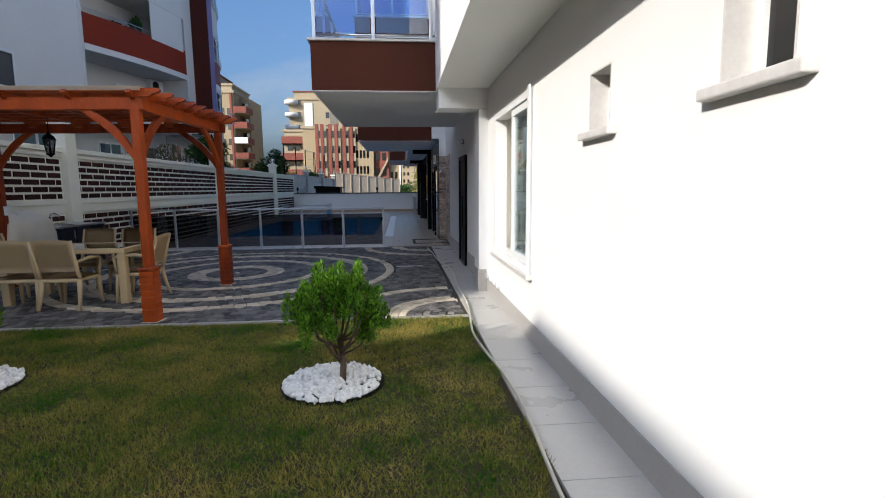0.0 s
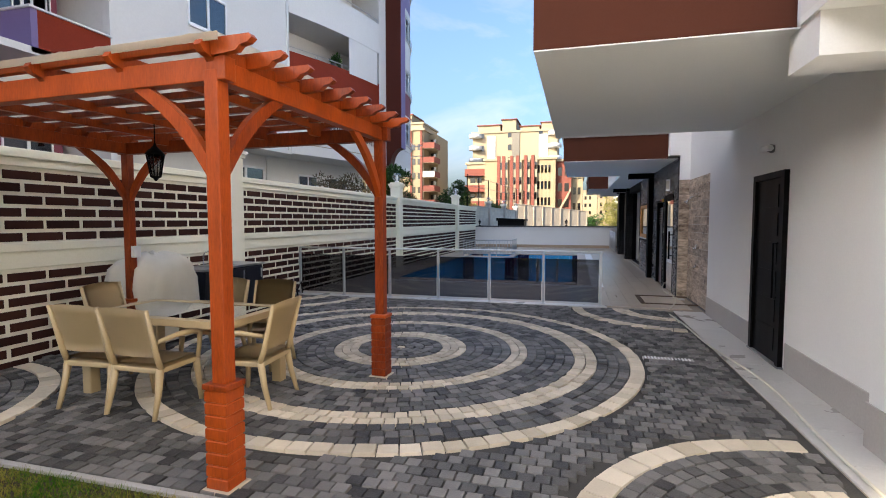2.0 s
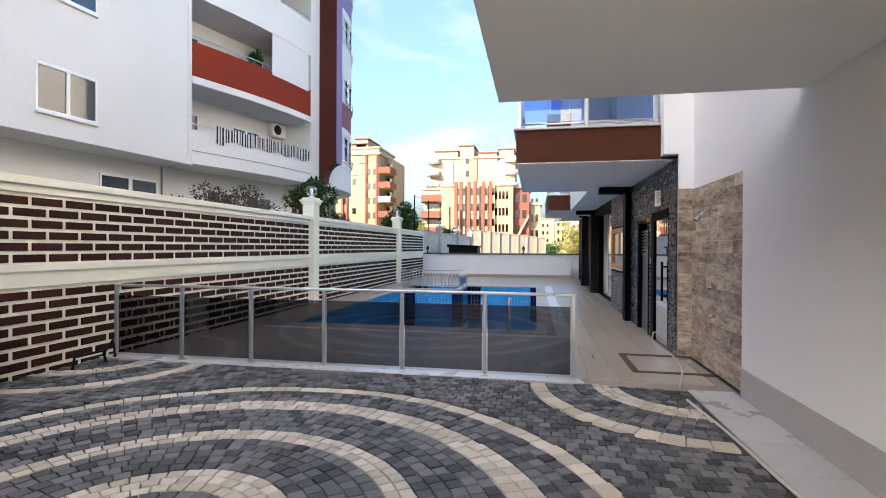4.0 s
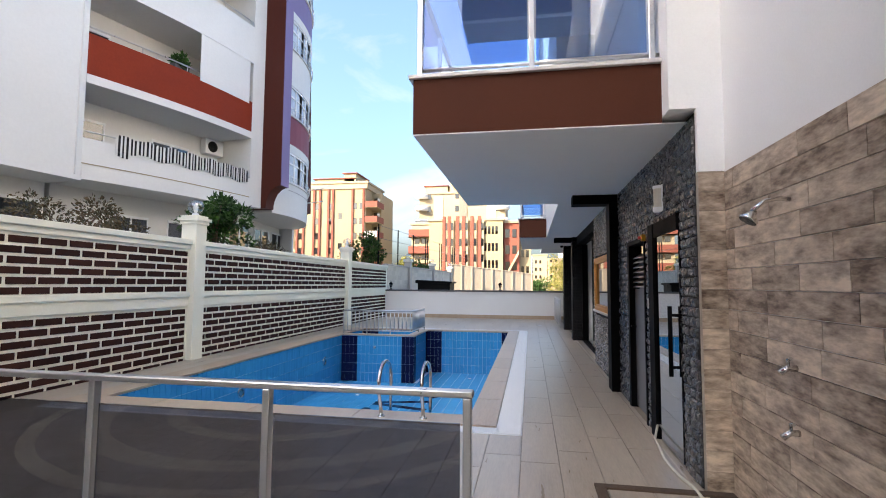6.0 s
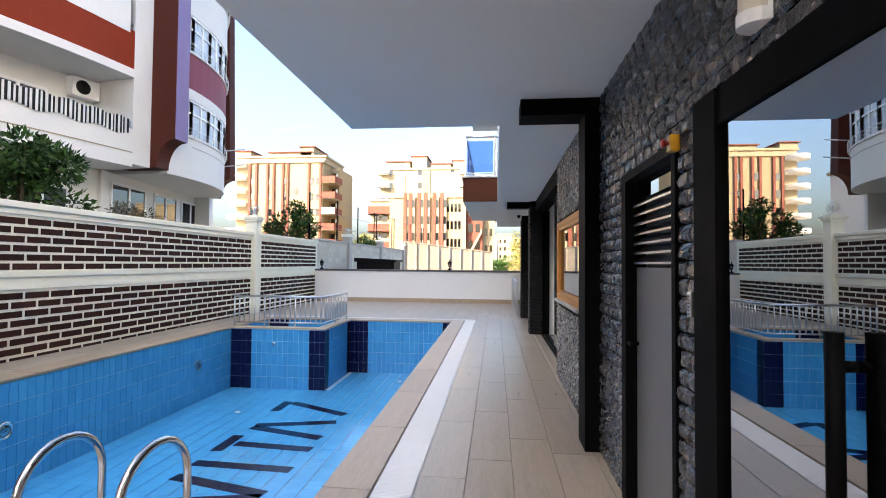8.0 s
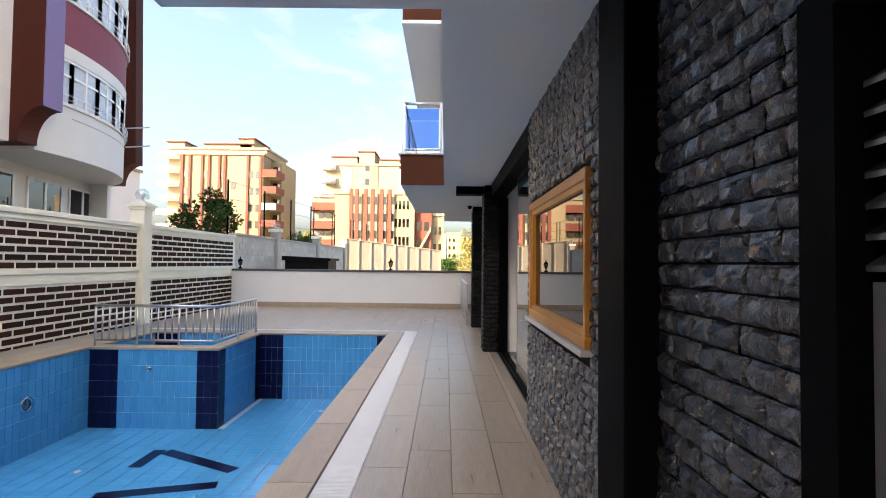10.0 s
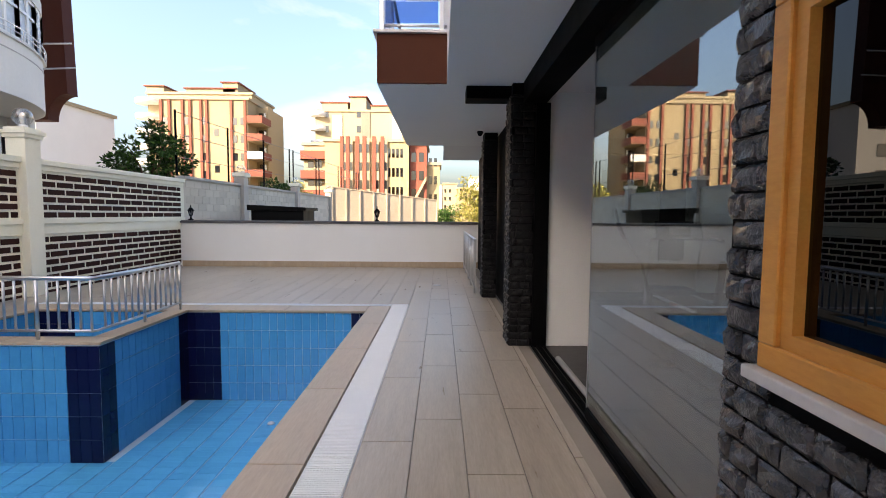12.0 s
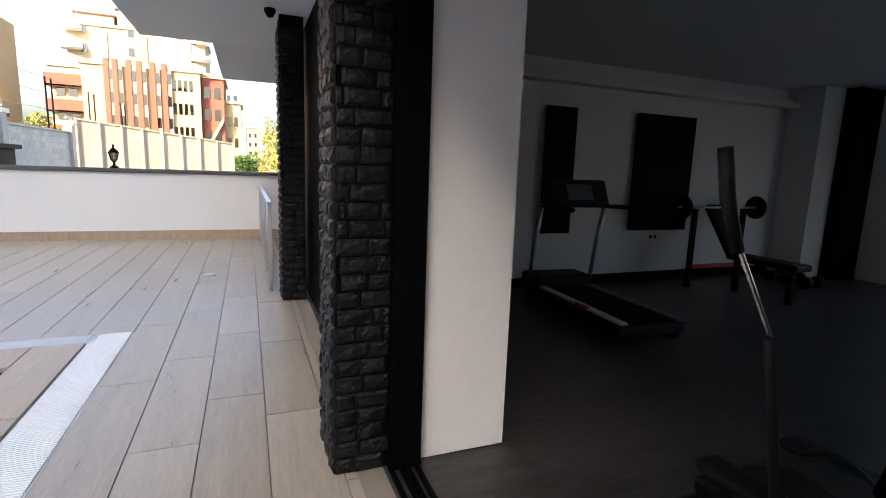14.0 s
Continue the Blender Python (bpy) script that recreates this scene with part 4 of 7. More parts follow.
# ---- pergola ----
pg = thing("pergola", (0, 0, 0), "orange-stained timber pergola with curled rafter ends", "pergola")
GX0, GX1, GY0, GY1 = -6.10, -2.75, 5.92, 8.15
corner = Vector((GX1, GY0, 0))
pg.matrix_world = Matrix.Translation(corner) @ pose(0, 0, 0, 0, 0, -2.2) @ Matrix.Translation(-corner)
for x in (GX0, GX1):
    for y in (GY0, GY1):
        post = part("post", box(x - 0.047, x + 0.047, y - 0.047, y + 0.047, 0.0, 2.46, 0.007), ORANGE, pg)
        bm = bmn()
        rings = []
        for k in range(8):
            for z, r in ((0.01 + k * 0.075, 0.070), (0.016 + k * 0.075, 0.077), (0.075 + k * 0.075, 0.077), (0.081 + k * 0.075, 0.070)):
                rings.append([bm.verts.new((x + sx * r, y + sy * r, z)) for sx, sy in ((-1, -1), (1, -1), (1, 1), (-1, 1))])
        for p, q in zip(rings, rings[1:]):
            for k in range(4):
                bm.faces.new((p[k], p[(k + 1) % 4], q[(k + 1) % 4], q[k]))
        bm.faces.new(rings[-1])
        part("plinth", bm, ORANGE, post)
        bm = box(x - 0.086, x + 0.086, y - 0.086, y + 0.086, 0.61, 0.645, 0.006)
        part("plinth_cap", bm, ORANGE, post)
        part("footing", box(x - 0.10, x + 0.10, y - 0.10, y + 0.10, -0.02, 0.012, 0.004), PALECOBBLE, post)
        for dx, dy in ((1 if x == GX0 else -1, 0), (0, 1 if y == GY0 else -1)):
            bm = bmn()
            bow = [0.035 * math.sin(math.pi * k / 8) for k in range(9)]
            outline = [(0.045 + 0.455 * k / 8 - bow[k], 1.955 + 0.455 * k / 8 + bow[k]) for k in range(9)]
            inner = [(0.045 + 0.575 * k / 8 - bow[k], 1.835 + 0.575 * k / 8 + bow[k]) for k in range(9)]
            pts = outline + inner[::-1]
            vs0, vs1 = [], []
            for u, z in pts:
                vs0.append(bm.verts.new((x + dx * u - dy * 0.024, y + dy * u - dx * 0.024, z)))
                vs1.append(bm.verts.new((x + dx * u + dy * 0.024, y + dy * u + dx * 0.024, z)))
            m = len(pts)
            for k in range(m):
                bm.faces.new((vs0[k], vs0[(k + 1) % m], vs1[(k + 1) % m], vs1[k]))
            for k in range(8):
                bm.faces.new((vs0[k], vs0[m - 1 - k], vs0[m - 2 - k], vs0[k + 1]))
                bm.faces.new((vs1[k], vs1[k + 1], vs1[m - 2 - k], vs1[m - 1 - k]))
            bmesh.ops.recalc_face_normals(bm, faces=bm.faces[:])
            part("brace", bm, ORANGE, post)
for y in (GY0, GY1):
    part("beam", box(GX0 - 0.1, GX1 + 0.1, y - 0.045, y + 0.045, 2.395, 2.53, 0.006), ORANGE, pg)
for x in (GX0, GX1):
    part("beam", box(x - 0.045, x + 0.045, GY0 + 0.05, GY1 - 0.05, 2.40, 2.525, 0.006), ORANGE, pg)


def rafter(axis, fixed, a0, a1, z, h, t):
    """A rafter with a scrolled tail at each end."""
    left = [(a0 + 0.02, z + h), (a0, z + h * 0.75), (a0 + 0.03, z + h * 0.5), (a0 + 0.08, z + h * 0.40), (a0 + 0.11, z + h * 0.10), (a0 + 0.20, z), (a0 + 0.34, z), (a0 + 0.38, z + h * 0.45)]
    outline = left + [(a0 + a1 - u, v) for u, v in left[::-1]]
    return prism(bmn(), outline, axis, fixed - t / 2, fixed + t / 2)


for k in range(6):
    part("rafter", rafter("x", GX0 + k * (GX1 - GX0) / 5, GY0 - 0.14, GY1 + 0.14, 2.465, 0.135, 0.05), ORANGE, pg)
for k in range(9):
    part("purlin", rafter("y", GY0 - 0.04 + k * (GY1 - GY0 + 0.08) / 8, GX0 - 0.30, GX1 + 0.30, 2.53, 0.092, 0.05), ORANGE, pg)
bm = bmn()
n = 36
grid = [[bm.verts.new((GX0 - 0.12 + (GX1 - GX0 + 0.24) * i / n, GY0 - 0.11 + (GY1 - GY0 + 0.22) * j / 16, 2.632 + 0.010 * math.sin(i * 1.9) * math.cos(j * 1.7))) for j in range(17)] for i in range(n + 1)]
for i in range(n):
    for j in range(16):
        bm.faces.new((grid[i][j], grid[i + 1][j], grid[i + 1][j + 1], grid[i][j + 1]))
bmesh.ops.solidify(bm, geom=bm.faces[:], thickness=0.006)
part("roof_cover", bm, CANVAS_ROOF, pg, "cream canvas cover")
part("roof_hem", box(GX0 - 0.12, GX1 + 0.12, GY0 - 0.122, GY0 - 0.112, 2.585, 2.632, 0.003), CANVAS_ROOF, pg, "cream canvas hem")
hl = thing("hanging_lantern", (-4.55, 7.25, 2.11), "black hanging lantern under the pergola", "lamp")
part("chain", tube(bmn(), ((0, 0, 0.27), (0, 0, 0.50)), 0.006, 6), BLACK, hl)
part("roof", lathe(bmn(), ((0.115, 0.13), (0.09, 0.17), (0.045, 0.21), (0.02, 0.24), (0.012, 0.27)), 6), BLACK, hl)
part("pane", lathe(bmn(), ((0.055, -0.12), (0.095, 0.13)), 6), SMOKE, hl)
bm = bmn()
for k in range(6):
    a = 2 * math.pi * k / 6
    tube(bm, ((0.057 * math.cos(a), 0.057 * math.sin(a), -0.12), (0.098 * math.cos(a), 0.098 * math.sin(a), 0.13)), 0.008, 5)
part("cage", bm, BLACK, hl)
part("base", lathe(bmn(), ((0.01, -0.18), (0.03, -0.15), (0.065, -0.13), (0.065, -0.12)), 12), BLACK, hl)
hl.scale = (0.78, 0.78, 0.78)
sk = thing("socket_box", (GX0 + 0.145, GY1 + 0.128, 1.22), "white socket box on a pergola post", "switch")
part("case", box(0, 0.05, -0.05, 0.05, -0.07, 0.07, 0.006), PLASTICW, sk)

# ---- dining set ----
tb = thing("dining_table", (-4.33, 7.34, 0), "beige resin dining table with a dark glass top", "table")
TW, TD = 0.80, 0.44
bm = bmn()
for a in ((-TW, TW, -TD, -TD + 0.09), (-TW, TW, TD - 0.09, TD), (-TW, -TW + 0.09, -TD + 0.09, TD - 0.09), (TW - 0.09, TW, -TD + 0.09, TD - 0.09)):
    bx(bm, *a, 0.69, 0.75)
part("tabletop", bm, RESIN, tb)
part("glass_top", box(-TW + 0.09, TW - 0.09, -TD + 0.09, TD - 0.09, 0.737, 0.747, 0.002), DARKGLASS, tb, "dark glass inset")
part("shelf", box(-TW + 0.09, TW - 0.09, -TD + 0.09, TD - 0.09, 0.70, 0.715), RESIN, tb)
for x in (-TW + 0.06, TW - 0.06):
    for y in (-TD + 0.06, TD - 0.06):
        part("leg", box(x - 0.05, x + 0.05, y - 0.05, y + 0.05, 0, 0.69, 0.01), RESIN, tb)


def armchair(at, turn, first=None):
    if first:
        return copy_thing(first, pose(*at, 0, 0, turn))
    c = thing("garden_chair", at, "beige resin garden armchair at the dining table", "chair", "garden chairs", turn)
    bm = bmn()
    g = [[bm.verts.new((-0.24 + 0.48 * i / 6, -0.22 + 0.46 * j / 6, 0.435 - 0.02 * (1 - ((i - 3) / 3) ** 2) * (1 - ((j - 3) / 3) ** 2) + (0.0 if j < 6 else -0.02))) for j in range(7)] for i in range(7)]
    for i in range(6):
        for j in range(6):
            bm.faces.new((g[i][j], g[i + 1][j], g[i + 1][j + 1], g[i][j + 1])).smooth = True
    bmesh.ops.solidify(bm, geom=bm.faces[:], thickness=0.03)
    part("seat", bm, RESIN, c)
    part("seat_frame", box(-0.245, 0.245, -0.23, 0.23, 0.36, 0.405, 0.012), RESIN, c)
    bm = bmn()
    g = []
    for i in range(9):
        u = -1 + 2 * i / 8
        g.append([bm.verts.new((u * (0.225 + 0.015 * j / 5), -0.235 - 0.115 * (j / 5) ** 1.2 + 0.035 * u * u * 0.9 - 0.02, 0.50 + 0.42 * j / 5 - (0.02 * u * u if j == 5 else 0))) for j in range(6)])
    for i in range(8):
        for j in range(5):
            bm.faces.new((g[i][j], g[i][j + 1], g[i + 1][j + 1], g[i + 1][j])).smooth = True
    bmesh.ops.solidify(bm, geom=bm.faces[:], thickness=0.022)
    part("backrest", bm, RESIN, c)
    for s in (-1, 1):
        part("back_post", tube(bmn(), ((s * 0.235, -0.20, 0.40), (s * 0.235, -0.235, 0.50), (s * 0.245, -0.335, 0.90)), [0.026, 0.024, 0.016], 8), RESIN, c)
        bm = bmn()
        pts = ((s * 0.25, -0.24, 0.63), (s * 0.27, -0.05, 0.655), (s * 0.27, 0.14, 0.65), (s * 0.265, 0.20, 0.62), (s * 0.255, 0.20, 0.50), (s * 0.245, 0.19, 0.40))
        tube(bm, pts, [0.018, 0.024, 0.026, 0.025, 0.02, 0.02], 8)
        part("armrest", bm, RESIN, c)
        part("leg", tube(bmn(), ((s * 0.225, 0.19, 0.40), (s * 0.235, 0.205, 0.2), (s * 0.245, 0.22, 0.0)), [0.032, 0.026, 0.019], 8), RESIN, c)
        part("leg", tube(bmn(), ((s * 0.225, -0.20, 0.40), (s * 0.235, -0.235, 0.2), (s * 0.245, -0.29, 0.0)), [0.032, 0.026, 0.019], 8), RESIN, c)
    return c


ch = armchair((-4.20, 6.86, 0), 0)
for x, y, t in ((-4.73, 6.87, 3), (-3.52, 7.24, 95), (-4.08, 8.12, 184), (-4.72, 8.12, 178), (-5.43, 7.70, -84)):
    armchair((x, y, 0), t, ch)

# ---- barbecue corner ----
bq = thing("covered_barbecue", (-6.16, 8.74, 0), "barbecue under a creased cream canvas cover", "barbecue")
bm = bmn()
rings = []
for z, sx, sy in ((0.05, 0.40, 0.52), (0.45, 0.38, 0.50), (0.80, 0.37, 0.48), (0.98, 0.35, 0.44), (1.08, 0.29, 0.36), (1.14, 0.19, 0.24), (1.17, 0.08, 0.11)):
    ring = []
    for k in range(40):
        a = 2 * math.pi * k / 40
        ca, sa = math.cos(a), math.sin(a)
        e = 0.55
        fold = 1 + 0.07 * math.sin(a * 7 + z * 4) + 0.035 * math.sin(a * 15 - z * 6)
        ring.append(bm.verts.new((math.copysign(abs(ca) ** e, ca) * sx * fold, math.copysign(abs(sa) ** e, sa) * sy * fold, z + 0.03 * math.sin(a * 3))))
    rings.append(ring)
for a, b in zip(rings, rings[1:]):
    for k in range(40):
        bm.faces.new((a[k], a[(k + 1) % 40], b[(k + 1) % 40], b[k])).smooth = True
bm.faces.new(rings[-1])
part("cover", bm, CANVAS, bq)
for x in (-0.25, 0.25):
    for y in (-0.4, 0.4):
        part("wheel", lathe(bmn(), ((0.04, -0.015), (0.045, 0), (0.04, 0.015)), 14), RUBBER, bq).matrix_basis = pose(x, y, 0.045, 90, 0, 90)
sc = thing("sink_cabinet", (-6.32, 10.22, 0), "dark blue outdoor sink cabinet with steel top", "cabinet")
part("body", box(-0.30, 0.28, -0.70, 0.70, 0.06, 0.84, 0.006), NAVYCAB, sc)
part("plinth", box(-0.28, 0.24, -0.67, 0.67, 0.0, 0.06), RUBBER, sc)
for y in (-0.68, -0.22, 0.24):
    dr = part("door", box(0.28, 0.30, y, y + 0.44, 0.10, 0.82, 0.004), NAVYCAB, sc)
    part("handle", box(0.30, 0.315, y + 0.38, y + 0.40, 0.62, 0.78, 0.003), STEEL, dr)
bm = bmn()
for a in ((-0.31, 0.31, -0.72, -0.35), (-0.31, 0.31, 0.15, 0.72), (-0.31, -0.2, -0.35, 0.15), (0.2, 0.31, -0.35, 0.15)):
    bx(bm, *a, 0.84, 0.875)
part("worktop", bm, STEEL, sc)
part("basin", box(-0.2, 0.2, -0.35, 0.15, 0.70, 0.72), STEEL, sc)
part("faucet", tube(bmn(), ((-0.25, -0.1, 0.875), (-0.25, -0.1, 1.02), (-0.22, -0.1, 1.08), (-0.15, -0.1, 1.10), (-0.08, -0.1, 1.06), (-0.06, -0.1, 1.00)), 0.011, 10), CHROME, sc)

gr = thing("hose_reel", (-6.45, 12.45, 0), "small black metal hose stand beside the boundary wall", "stand")
part("stand", tube(bmn(), ((0, -0.25, 0.0), (0, -0.22, 0.16), (0, 0.20, 0.16), (0, 0.24, 0.0)), 0.018, 8), RUBBER, gr)
part("bar", tube(bmn(), ((0, 0.2, 0.10), (0.05, 0.3, 0.30), (0.05, 0.34, 0.05)), 0.016, 8), RUBBER, gr)

# ---- hoses and drains ----
hs = thing("garden_hose", (0, 0, 0), "pale garden hose lying along the path edge", "hose")
pts = []
for k in range(60):
    y = 1.2 + k * 0.19
    x = 0.93 + 0.05 * math.sin(y * 0.9) + 0.03 * math.sin(y * 2.3) - (0.12 if y < 4 else 0) * (4 - y) / 3 + (0.08 * math.sin((y - 5) * 0.6) if y > 5 else 0)
    pts.append((x, y, 0.018 + (0.02 if y < 5.7 else 0)))
part("tube", tube(bmn(), pts, 0.012, 8), HOSE, hs)
h2 = thing("drain_hose", (0, 0, 0), "pale hose on the terrace beside the stone wall", "hose")
part("tube", tube(bmn(), [(0.86 + 0.36 * math.sin(k * 0.11) , 12.9 + k * 0.12, 0.014) for k in range(16)] + [(1.18, 14.9, 0.014), (1.16, 15.3, 0.02), (1.2, 15.8, 0.05), (1.28, 16.0, 0.16)], 0.012, 8), HOSE, h2)
dg = thing("floor_drain", (0.30, 9.55, 0.004), "slotted pale drain channel set in the cobbles", "drain")
part("channel", box(-0.27, 0.27, -0.05, 0.05, -0.02, 0.006, 0.002), SKIRT, dg)
for k in range(14):
    part("slat", box(-0.25 + k * 0.036, -0.235 + k * 0.036, -0.042, 0.042, 0.004, 0.012), PLASTICW, dg)
fd = thing("terrace_drain", (0.35, 29.6, 0.0), "small round floor drain in the terrace", "drain")
part("grate", lathe(bmn(), ((0.08, 0), (0.08, 0.006), (0.05, 0.008)), 18), STEEL, fd)


# ---- the neighbourhood ----
def seg(bm, p, q, z0, z1, n0, n1):
    """A straight wall from p to q in plan, from n0 to n1 off that line towards the east."""
    dx, dy = q[0] - p[0], q[1] - p[1]
    l = math.hypot(dx, dy)
    nx, ny = dy / l, -dx / l
    c = [(p[0] + nx * n0, p[1] + ny * n0), (p[0] + nx * n1, p[1] + ny * n1), (q[0] + nx * n1, q[1] + ny * n1), (q[0] + nx * n0, q[1] + ny * n0)]
    lo, hi = [bm.verts.new((*a, z0)) for a in c], [bm.verts.new((*a, z1)) for a in c]
    for f in (lo[::-1], hi, *[(lo[i], lo[(i + 1) % 4], hi[(i + 1) % 4], hi[i]) for i in range(4)]):
        bm.faces.new(f)
    bmesh.ops.recalc_face_normals(bm, faces=bm.faces[:])
    return bm


def along(line, a, b, n=12):
    """Points at fractions a..b of a polyline."""
    pts = [Vector((*p, 0)) for p in line]
    d = [0]
    for p, q in zip(pts, pts[1:]):
        d.append(d[-1] + (q - p).length)
    out = []
    for i in range(n + 1):
        s = (a + (b - a) * i / n) * d[-1]
        k = max(j for j in range(len(pts) - 1) if d[j] <= s + 1e-9)
        f = (s - d[k]) / (d[k + 1] - d[k])
        p = pts[k].lerp(pts[k + 1], f)
        out.append((p.x, p.y))
    return out


def band(line, z0, z1, n0, n1):
    """One strip along a bent plan line, from n0 to n1 off it towards the east."""
    bm, cols = bmn(), []
    for i, p in enumerate(line):
        a, b = line[max(i - 1, 0)], line[min(i + 1, len(line) - 1)]
        l = math.hypot(b[0] - a[0], b[1] - a[1])
        nx, ny = (b[1] - a[1]) / l, -(b[0] - a[0]) / l
        cols.append([bm.verts.new((p[0] + nx * n, p[1] + ny * n, z)) for n, z in ((n0, z0), (n1, z0), (n1, z1), (n0, z1))])
    for p, q in zip(cols, cols[1:]):
        for k in range(4):
            bm.faces.new((p[k], p[(k + 1) % 4], q[(k + 1) % 4], q[k]))
    bm.faces.new(cols[0][::-1])
    bm.faces.new(cols[-1])
    bmesh.ops.recalc_face_normals(bm, faces=bm.faces[:])
    return bm


def house_window(parent, p, q, z0, z1, out=0.0, halves=2):
    """A framed window lying on the plan line p..q."""
    w = part("window", seg(bmn(), p, q, z0, z1, out - 0.02, out + 0.0), DARKROOM, parent)
    for i in range(halves):
        a, b = along((p, q), i / halves + 0.04 / halves, (i + 1) / halves - 0.04 / halves, 1)
        part("pane", seg(bmn(), a, b, z0 + 0.07, z1 - 0.07, out + 0.01, out + 0.02), WINDOWDARK, w)
    bm = bmn()
    seg(bm, p, q, z0 - 0.02, z0 + 0.06, out, out + 0.06)
    seg(bm, p, q, z1 - 0.06, z1 + 0.02, out, out + 0.06)
    for i in range(halves + 1):
        a, b = along((p, q), max(0, i / halves - 0.03), min(1, i / halves + 0.03), 1)
        seg(bm, a, b, z0 + 0.06, z1 - 0.06, out, out + 0.05)
    part("window_frame", bm, PLASTICW, w)
    part("window_sill", seg(bmn(), p, q, z0 - 0.07, z0 - 0.02, out, out + 0.10), FARWHITE, w)
    return w


# pale blue of the bay windows is the sky's reflection put into the colour
SKYPANE = surface("pale_sky_pane", (0.42, 0.50, 0.58), (0.68, 0.74, 0.80), 0.45, 1.5, 6, 0.0, spec=0.3)
Q0, Q1, Q3 = (-13.62, 14.78), (-12.75, 22.50), (-11.08, 28.40)
CURVE = [(Q1[0] + (Q3[0] - Q1[0]) * k / 8 + 0.22 * math.sin(math.pi * k / 8), Q1[1] + (Q3[1] - Q1[1]) * k / 8) for k in range(9)]
ap = thing("apartment_house", (0, 0, 0), "white apartment house with curved balconies, red bands and maroon fins", "house")
part("wall", seg(bmn(), Q0, Q1, 4.6, 19.0, -0.3, 0), FARWHITE, ap)
part("wall", seg(bmn(), Q0, Q1, -1.75, 4.6, -1.7, -1.4), FARWHITE, ap)
part("wall", seg(bmn(), Q1, Q3, -1.75, 4.6, -1.9, -1.6), FARWHITE, ap)
part("wall", seg(bmn(), Q1, Q3, 4.6, 19.0, -2.2, -1.75), FARWHITE, ap)
part("wall", seg(bmn(), Q3, (-10.95, 29.05), 4.6, 19.0, -2.2, 0), FARWHITE, ap)
part("wall", seg(bmn(), (-14.6, 22.3), (-12.75, 22.50), 4.6, 19.0, 0, 0.2), FARWHITE, ap)
part("wall", box(-18.5, -13.9, 14.9, 15.1, -1.75, 19.0), FARWHITE, ap)
part("wall", box(-18.5, -18.2, 15.1, 36.0, -1.75, 19.0), FARWHITE, ap)
part("wall", box(-18.2, -13.0, 35.8, 36.0, -1.75, 19.0), FARWHITE, ap)
part("roof", box(-18.5, -11.2, 14.9, 36.0, 19.0, 19.4), FARWHITE, ap)
bm = bmn()
seg(bm, Q0, Q1, 4.45, 4.60, -1.8, 0.02)
part("slab", bm, FARWHITE, ap)
for k, z in enumerate((4.50, 7.36, 10.46, 13.56, 16.66)):
    part("slab", band(CURVE, z, z + 0.26, -2.0, 0.03), FARWHITE, ap)
for k, (z0, z1, m) in enumerate(((4.62, 5.72, FARWHITE), (7.62, 8.86, REDBAND), (10.70, 12.0, FARWHITE), (13.80, 15.0, REDBAND), (16.9, 18.1, FARWHITE))):
    part("parapet", band(CURVE, z0, z1, -0.16, 0.0), m, ap)
    bm = bmn()
    tube(bm, [(x - 0.08, y, z1 + 0.22) for x, y in CURVE], 0.025, 6)
    for i in range(0, 9, 2):
        tube(bm, ((CURVE[i][0] - 0.08, CURVE[i][1], z1), (CURVE[i][0] - 0.08, CURVE[i][1], z1 + 0.22)), 0.02, 6)
    part("rail", bm, STEEL, ap)
    back = [(x - 1.75, y + 0.4) for x, y in CURVE]
    house_window(ap, back[0], back[2], z0 + 0.1, z0 + 2.15)
    house_window(ap, back[4], back[6], z0 + 0.1, z0 + 2.05, 0.02)
part("trim", band(CURVE, 4.95, 4.98, 0.0, 0.02), FARPALE, ap)
for z in (4.85, 7.95, 11.05, 14.15):
    a, b = along((Q0, Q1), 0.34, 0.55, 1)
    house_window(ap, a, b, z + 0.2, z + 1.45)
a, b = along((Q0, Q1), 0.70, 0.98, 1)
house_window(ap, a, b, 2.6, 3.9, -1.4)
a, b = along((Q1, Q3), 0.30, 0.5, 1)
house_window(ap, a, b, 2.4, 3.8, -1.6)
a, b = along((Q1, Q3), 0.62, 0.85, 1)
house_window(ap, a, b, 2.4, 3.8, -1.6)
# fins
for (x0, x1, y, t, zl, zr, lean) in ((-11.0, -10.08, 29.05, 0.62, 4.62, 5.55, 0.0), (-13.9, -12.86, 37.30, 0.5, 4.75, 5.66, 0.35)):
    outline = [(x0 - 1.2, 19.6), (x0 - 1.2, zl)] + [(x0 + (x1 - x0) * (0.3 + 0.7 * (1 - math.cos(math.pi / 2 * k / 8))), zl + (zr - zl) * math.sin(math.pi / 2 * k / 8)) for k in range(9)] + [(x1 - lean, 19.6)]
    part("fin", prism(bmn(), outline, "y", y, y + t), MAROON, ap)
part("fin_edge", box(-10.08, -10.05, 29.05, 29.67, 5.55, 19.6), VIOLET, ap, "violet fin edge")
